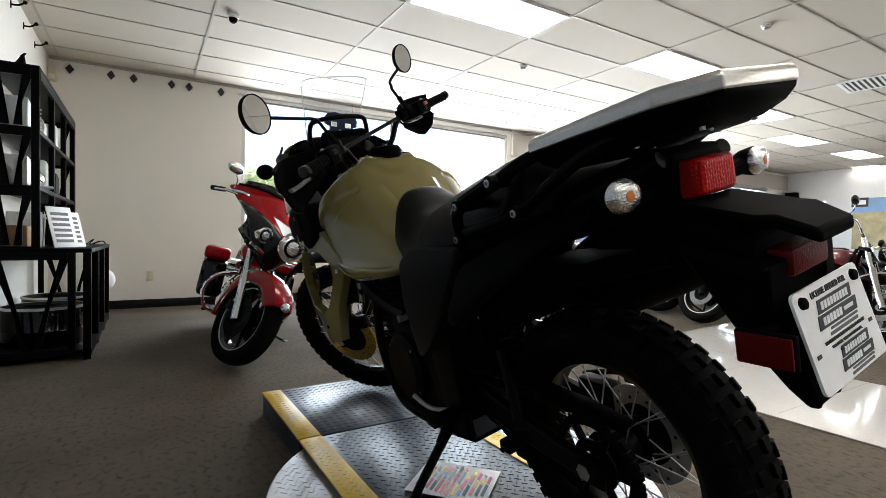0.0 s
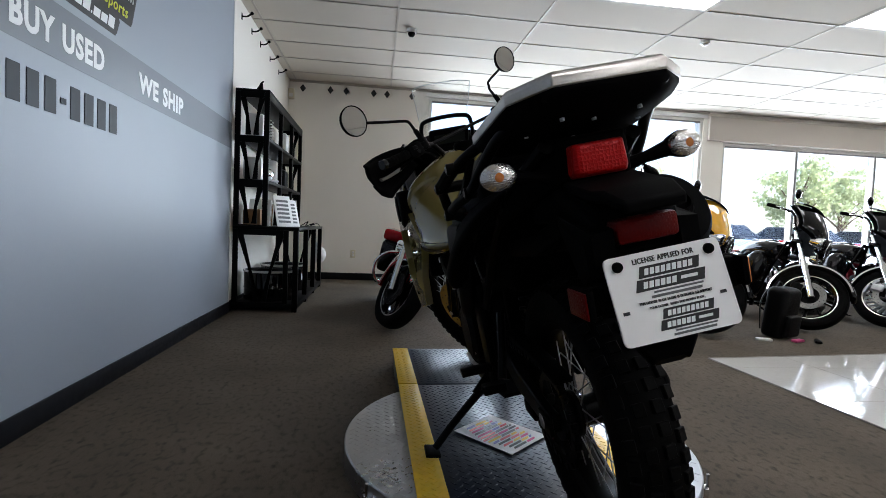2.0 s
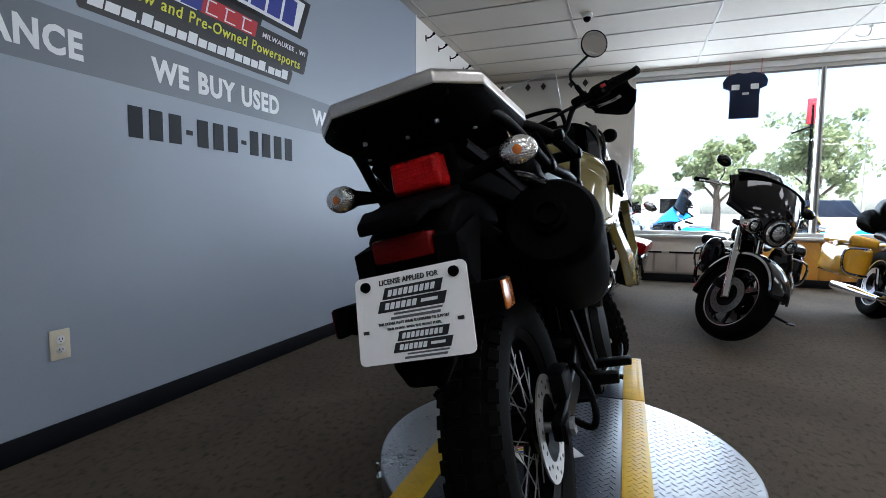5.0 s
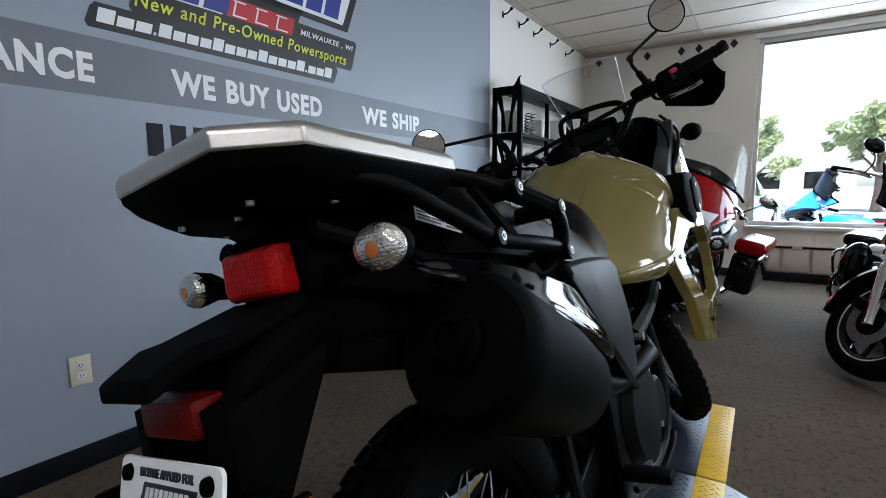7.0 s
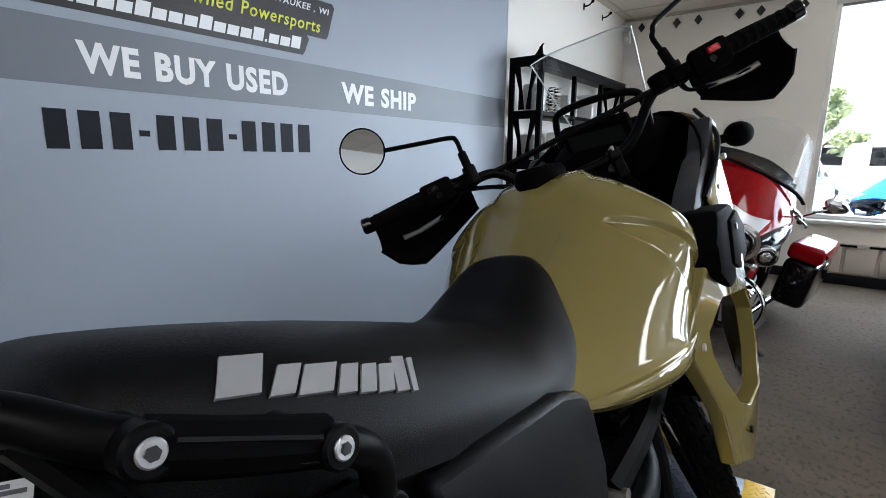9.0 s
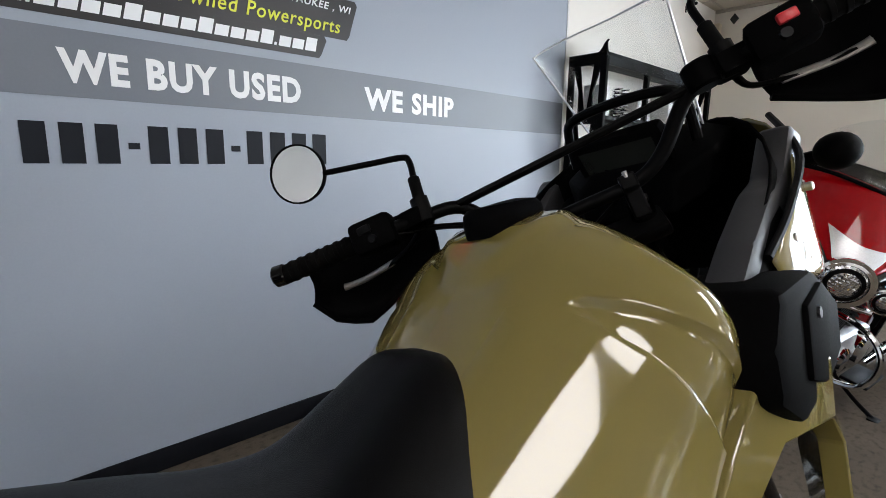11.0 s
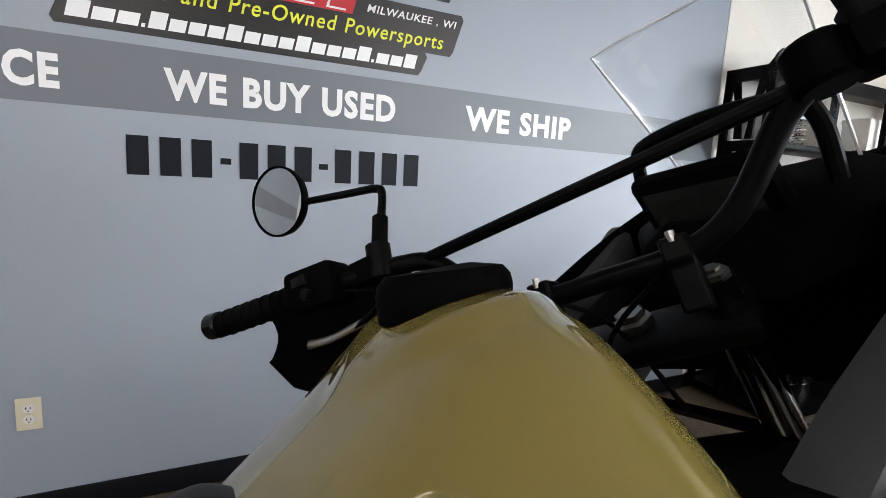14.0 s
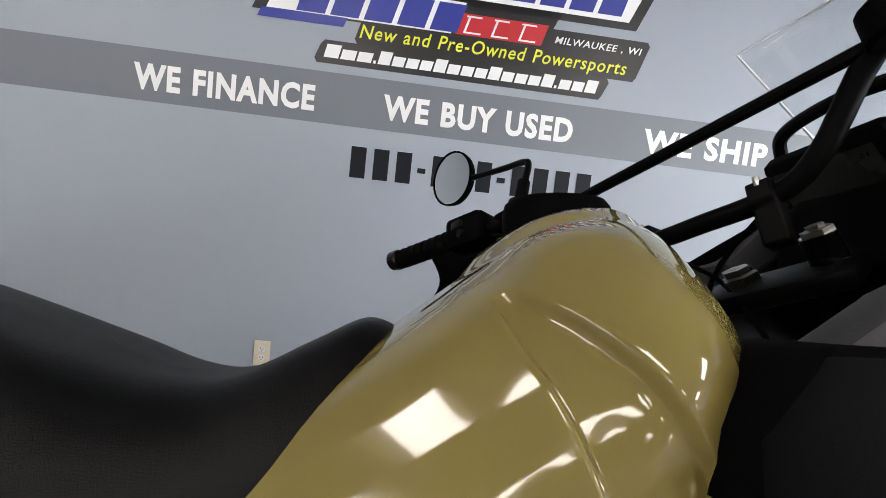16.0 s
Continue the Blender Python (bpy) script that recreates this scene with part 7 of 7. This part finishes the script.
    for x, tilt in ((0.60, -24), (0.88, 22)):
        at = Matrix.Translation((0.735 + (x - 0.735) * 0.55, 0, 0.42)) @ Matrix.Rotation(radians(tilt), 4, "Y")
        part("cylinder", box(-0.065, -0.065, 0, 0.065, 0.065, 0.27), M["engine"], en, "finned cylinder", m=at)
        part("rocker_cover", box(-0.08, -0.09, 0.255, 0.08, 0.09, 0.33, bev=0.02), M["chrome" if tall else "engine"], en, m=at)
        for k in range(9):
            shared("fin", FIN, en, at @ Matrix.Translation((0, 0, 0.02 + 0.026 * k)))
    for s in (-1, 1):
        part("side_cover", lathe([(0.12, 0.13), (0.12, 0.17), (0.10, 0.19), (0, 0.195)], (0.62, 0, 0.32), (0.62, s, 0.32), 26), M["chrome"], en)
        part("cam_cover", lathe([(0.08, 0.13), (0.08, 0.165), (0.06, 0.18), (0, 0.18)], (0.88, 0, 0.31), (0.88, s, 0.31), 22), M["chrome"], en)
        P("exhaust", lathe([(0.036, 0), (0.044, 0.01), (0.046, 0.10), (0.046, 0.55), (0.030, 0.75), (0.024, 0.95), (0, 0.95)], (-0.45, s * 0.20, 0.20), (0.6, s * 0.19, 0.205), 18), "chrome", "")
        P("floorboard", box(0.70, min(s * 0.20, s * 0.33), 0.255, 0.98, max(s * 0.20, s * 0.33), 0.275, bev=0.008), "steel_black")
        P("crash_bar", tube([(1.08, s * 0.06, 0.62), (1.10, s * 0.25, 0.58), (1.11, s * 0.345, 0.46), (1.10, s * 0.30, 0.30), (1.05, s * 0.08, 0.24)], 0.015, 10), "chrome", "")
        if lowers:
            P("lower_fairing", loft([[(x, s * y0, z0), (x, s * y1, z0 + 0.03), (x, s * y1, z1), (x, s * y0, z1 + 0.02)] for x, y0, y1, z0, z1 in ((0.98, 0.16, 0.30, 0.42, 0.66), (1.06, 0.15, 0.345, 0.34, 0.74), (1.14, 0.14, 0.335, 0.34, 0.76), (1.19, 0.13, 0.26, 0.42, 0.70))]), "gloss_black", "", sub=2)
        P("frame_tube", tube([(1.20, s * 0.02, 0.90), (1.12, s * 0.08, 0.55), (1.06, s * 0.11, 0.25), (0.85, s * 0.13, 0.18), (0.35, s * 0.13, 0.20), (0.15, s * 0.13, 0.45)], 0.016, 8), "gloss_black")
    P("header_pipe", tube([(0.98, -0.11, 0.60), (1.06, -0.19, 0.48), (1.0, -0.21, 0.28), (0.55, -0.20, 0.21)], 0.022, 10), "chrome")
    P("air_cleaner", lathe([(0, 0.22), (0.07, 0.22), (0.085, 0.20), (0.085, 0.12)], (0.74, 0, 0.62), (0.74, -1, 0.62), 22), "chrome")
    st_ = P("side_stand", tube([(0.80, 0.15, 0.19), (0.84, 0.28, 0.125), (0.88, 0.385, 0.093)], 0.011, 8), "steel_black")
    part("foot", box(0.85, 0.37, 0.086, 0.92, 0.43, 0.097, bev=0.003), M["steel_black"], st_)
    return t


cruiser("red touring motorcycle with a tall clear screen and hard bags", parked(1.43, 3.97, 172), "red_paint", "red_paint", "red_paint", tall=True, screen_kind="clear", lowers=False, rim="gloss_black", steer=32, fixed=True, disc="steel_black")
cruiser("gloss black touring motorcycle with a bat-wing fairing, by the window", parked(2.69, 4.03, 167, 7), "gloss_black", "gloss_black", "gloss_black", rim="gloss_black", steer=48)
cruiser("yellow and black touring motorcycle with a tall padded backrest", parked(4.06, 3.94, 181), "amber_paint", "amber_paint", "amber_paint", steer=44, pad=True, fender="gloss_black", rim="gloss_black", cast=18, disc="silver")
cruiser("gloss black touring motorcycle with dark fairing and smoked screen", parked(5.26, 4.15, 180), "gloss_black", "gloss_black", "gloss_black", steer=44, rim="gloss_black")
cruiser("black and maroon touring motorcycle with a many-spoked wheel", parked(6.36, 4.32, 181), "gloss_black", "gloss_black", "maroon", steer=34, cast=24)
cruiser("dark red cruiser with chrome lamps, in the row by the window", parked(7.5, 4.6, 180), "maroon", None, "maroon", steer=34, nacelle=True, lowers=False)
cruiser("dark naked motorcycle with its front wheel turned aside", parked(6.03, 3.54, 143, 12), "gloss_black", None, None, steer=32, nacelle=True, lowers=False, rim="steel_black", cast=5)
cruiser("black cruiser with a single round lamp, across the aisle", parked(8.3, 3.70, 165), "gloss_black", None, "gloss_black", steer=34, nacelle=True, lowers=False)
cruiser("black cruiser with leather bags at the end of the row", parked(9.5, 3.9, 165), "gloss_black", None, "gloss_black", steer=15, nacelle=True, lowers=False)
cruiser("maroon touring motorcycle with a chrome-edged mudguard on the carpet island", parked(6.40, 2.17, 150), "maroon", None, "maroon", steer=34, nacelle=True, lowers=False)
cruiser("black cruiser farther along the carpet island", parked(8.0, 1.9, 150), "gloss_black", None, None, steer=34, nacelle=True, lowers=False)
cruiser("black and red cruiser farther along the carpet island", parked(9.6, 2.0, 150), "red_paint", None, None, steer=34, nacelle=True, lowers=False)

bpk = thing("backpack", "black backpack standing against a front wheel", "backpack", pose(4.76, 3.86, 0, 6, 0, 20))
part("body", box(-0.13, -0.09, 0.0, 0.13, 0.09, 0.44, bev=0.05, seg=3), M["seat"], bpk)
part("pocket", box(-0.10, -0.13, 0.03, 0.10, -0.08, 0.22, bev=0.025, seg=3), M["seat"], bpk)
for s in (-1, 1):
    part("strap", tube([(s * 0.07, 0.09, 0.42), (s * 0.09, 0.13, 0.28), (s * 0.09, 0.10, 0.05)], 0.014, 8, flat=0.4), M["seat"], bpk)
part("top_loop", tube([(-0.04, 0.05, 0.43), (0, 0.05, 0.475), (0.04, 0.05, 0.43)], 0.008, 8), M["seat"], bpk)
for x, y, mt, a in ((4.78, 3.66, "pink", 20), (4.95, 3.64, "steel_black", 50), (4.50, 3.70, "paper", -15)):
    g_ = thing("small_item", "small loose item lying on the carpet", "clutter", pose(x, y, 0, 0, 0, a))
    part("body", box(-0.06, -0.025, 0, 0.06, 0.025, 0.022, bev=0.008), M[mt], g_)

# ---- outside ----
part("ground", grid(lambda u, v: (-300 + 620 * u, WIN + 0.22 + 500 * v, -0.14), 8, 8), M["asphalt"], label="pale asphalt lot reaching to the horizon", kind="structure", smooth=False)
part("pavement", box(-6, WIN + 0.22, -0.14, 24, WIN + 1.25, -0.02, bev=0.01), M["concrete"], label="concrete walk outside the windows", kind="structure")
cruiser("bright blue touring motorcycle parked outside the window", Matrix.Translation((0, 0, -0.14)) @ parked(2.42, 9.35, 76), "blue_paint", "blue_paint", "blue_paint", tall=True, steer=10)
cruiser("bright blue touring motorcycle parked outside the window", Matrix.Translation((0, 0, -0.14)) @ parked(6.6, 10.3, -100), "blue_paint", "blue_paint", "blue_paint", steer=10)
cruiser("yellow touring motorcycle parked outside the window", Matrix.Translation((0, 0, -0.14)) @ parked(5.0, 9.7, -75), "amber_paint", "amber_paint", "red_paint", steer=10)


def parked_car(x, y, a, mt):
    c = thing("parked_car", "parked saloon car in the lot", "car", pose(x, y, -0.14, 0, 0, a), group="cars in the lot")
    part("body", loft([[(px, -0.86, z0), (px, -0.90, z0 + 0.3), (px, -w, z1), (px, w, z1), (px, 0.90, z0 + 0.3), (px, 0.86, z0)] for px, z0, z1, w in ((-2.2, 0.35, 0.75, 0.75), (-2.1, 0.25, 0.95, 0.82), (-1.2, 0.22, 0.98, 0.84), (0.9, 0.22, 0.95, 0.84), (1.9, 0.25, 0.82, 0.80), (2.2, 0.35, 0.65, 0.72))]), M[mt], c, bevel=0.05)
    part("cabin", loft([[(px, -w, z), (px, w, z)] + [(px, w * 0.8, h), (px, -w * 0.8, h)] for px, w, z, h in ((-1.7, 0.78, 0.94, 0.97), (-1.0, 0.80, 0.94, 1.40), (0.2, 0.80, 0.94, 1.42), (1.0, 0.78, 0.92, 0.96))]), M["gloss_black"], c, bevel=0.04)
    for px in (-1.35, 1.35):
        for s in (-1, 1):
            w_ = part("wheel", lathe([(0, -0.1), (0.2, -0.1), (0.31, -0.09), (0.325, 0), (0.31, 0.09), (0.2, 0.1), (0, 0.1)], (px, s * 0.8, 0.325), (px, s * 2, 0.325), 22), M["rubber"], c)
            part("rim", lathe([(0.19, 0.085), (0.17, 0.105), (0.04, 0.112), (0, 0.112)], (px, s * 0.8, 0.325), (px, s * 2, 0.325), 18), M["silver"], w_)


for x, y, a, mt in ((1.2, 15.5, 80, "car"), (6.5, 16.5, 95, "white_paint"), (12.0, 15.0, 90, "car"), (15.5, 15.5, 88, "red_paint"), (20.0, 17.0, 92, "car"), (24.5, 17.5, 90, "white_paint")):
    parked_car(x, y, a, mt)


def tree(x, y, h, r, seed):
    rnd = random.Random(seed)
    t = thing("tree", "broad leafy street tree", "tree", pose(x, y, -0.14), group="street trees")
    part("trunk", tube([(0, 0, 0), (0.06, 0.02, h * 0.25), (0.0, 0.05, h * 0.5), (0.1, 0.0, h * 0.8)], [0.24, 0.19, 0.14, 0.05], 9), M["bark"], t)
    V, F = [], []
    tips = []
    for k in range(9):
        a, z = k * 2.4, h * (0.38 + 0.05 * k)
        e = Vector((math.cos(a) * r * 0.7, math.sin(a) * r * 0.7, z + r * 0.5))
        tips.append(e)
        part("limb", tube([(0.02, 0.02, z * 0.85), (e.x * 0.5, e.y * 0.5, (z * 0.85 + e.z) / 2 + 0.1), e], [0.09, 0.06, 0.02], 7), M["bark"], t)
    clumps = [e + Vector((rnd.gauss(0, r * 0.3), rnd.gauss(0, r * 0.3), rnd.gauss(0, r * 0.28))) for e in tips for _ in range(5)] + [Vector((rnd.gauss(0, r * 0.35), rnd.gauss(0, r * 0.35), h * 0.75 + rnd.gauss(0, r * 0.3))) for _ in range(18)]
    for c in clumps:
        cr = r * rnd.uniform(0.16, 0.34)
        for _ in range(70):
            d = Vector((rnd.gauss(0, 1), rnd.gauss(0, 1), rnd.gauss(0, 0.8))).normalized() * cr * rnd.uniform(0.5, 1.05)
            n = Vector((rnd.gauss(0, 1), rnd.gauss(0, 1), rnd.gauss(0.6, 1))).normalized()
            a_ = n.orthogonal().normalized()
            b_ = n.cross(a_)
            s = rnd.uniform(0.10, 0.20)
            o = len(V)
            p = c + d
            V += [tuple(p - a_ * s), tuple(p + b_ * s * 0.5), tuple(p + a_ * s), tuple(p - b_ * s * 0.5)]
            F.append((o, o + 1, o + 2, o + 3))
    me = bpy.data.meshes.new("crown")
    me.from_pydata(V, [], F)
    me.materials.append(M["leaf"])
    ob = new("crown", me)
    ob.parent = t
    tagged(ob, "green leaves", kind="stuff")


tree(6.2, 30, 4.6, 1.6, 1), tree(10.6, 30, 5.2, 2.0, 2), tree(1.2, 31, 4.4, 1.5, 3), tree(29.5, 30, 5.4, 2.4, 4), tree(20.0, 34, 5.0, 2.2, 5), tree(36, 33, 5.2, 2.2, 6)
po = thing("sign_pole", "tall thin steel pole with a small red sign", "pole", pose(9.85, 28.5, -0.14))
part("pole", cyl((0, 0, 0), (0, 0, 6.2), 0.09, 0.07, 12), M["steel_black"], po)
part("sign", box(-0.22, -0.05, 5.3, 0.22, 0.05, 6.5, bev=0.02), M["red_ink"], po)
part("arm", tube([(0, 0, 5.2), (-0.8, 0, 4.9)], 0.04, 8, steps=1), M["steel_black"], po)
for x in (12.2, 18.0):
    lpz = thing("utility_pole", "thin pale utility pole", "pole", pose(x, 29, -0.14))
    part("shaft", cyl((0, 0, 0), (0, 0, 5.4), 0.06, 0.045, 10), M["concrete"], lpz)
    part("cap", ball((0, 0, 5.42), (0.07, 0.07, 0.05), 10, 6), M["concrete"], lpz)
hs = thing("low_building", "low pale commercial building across the lot", "building", pose(0.0, 44, -0.14))
part("wall", box(0, 0, 0, 7, 8, 3.0), M["house"], hs)
part("roof", box(-0.3, -0.3, 3.0, 7.3, 8.3, 3.3, bev=0.03), M["roof"], hs)
for k in range(2):
    wdw = part("window", box(0.8 + 3.2 * k, -0.05, 0.9, 2.8 + 3.2 * k, 0.02, 2.3), M["alu_frame"], hs)
    part("pane", box(0.9 + 3.2 * k, -0.07, 1.0, 2.7 + 3.2 * k, -0.05, 2.2), M["gloss_black"], wdw)
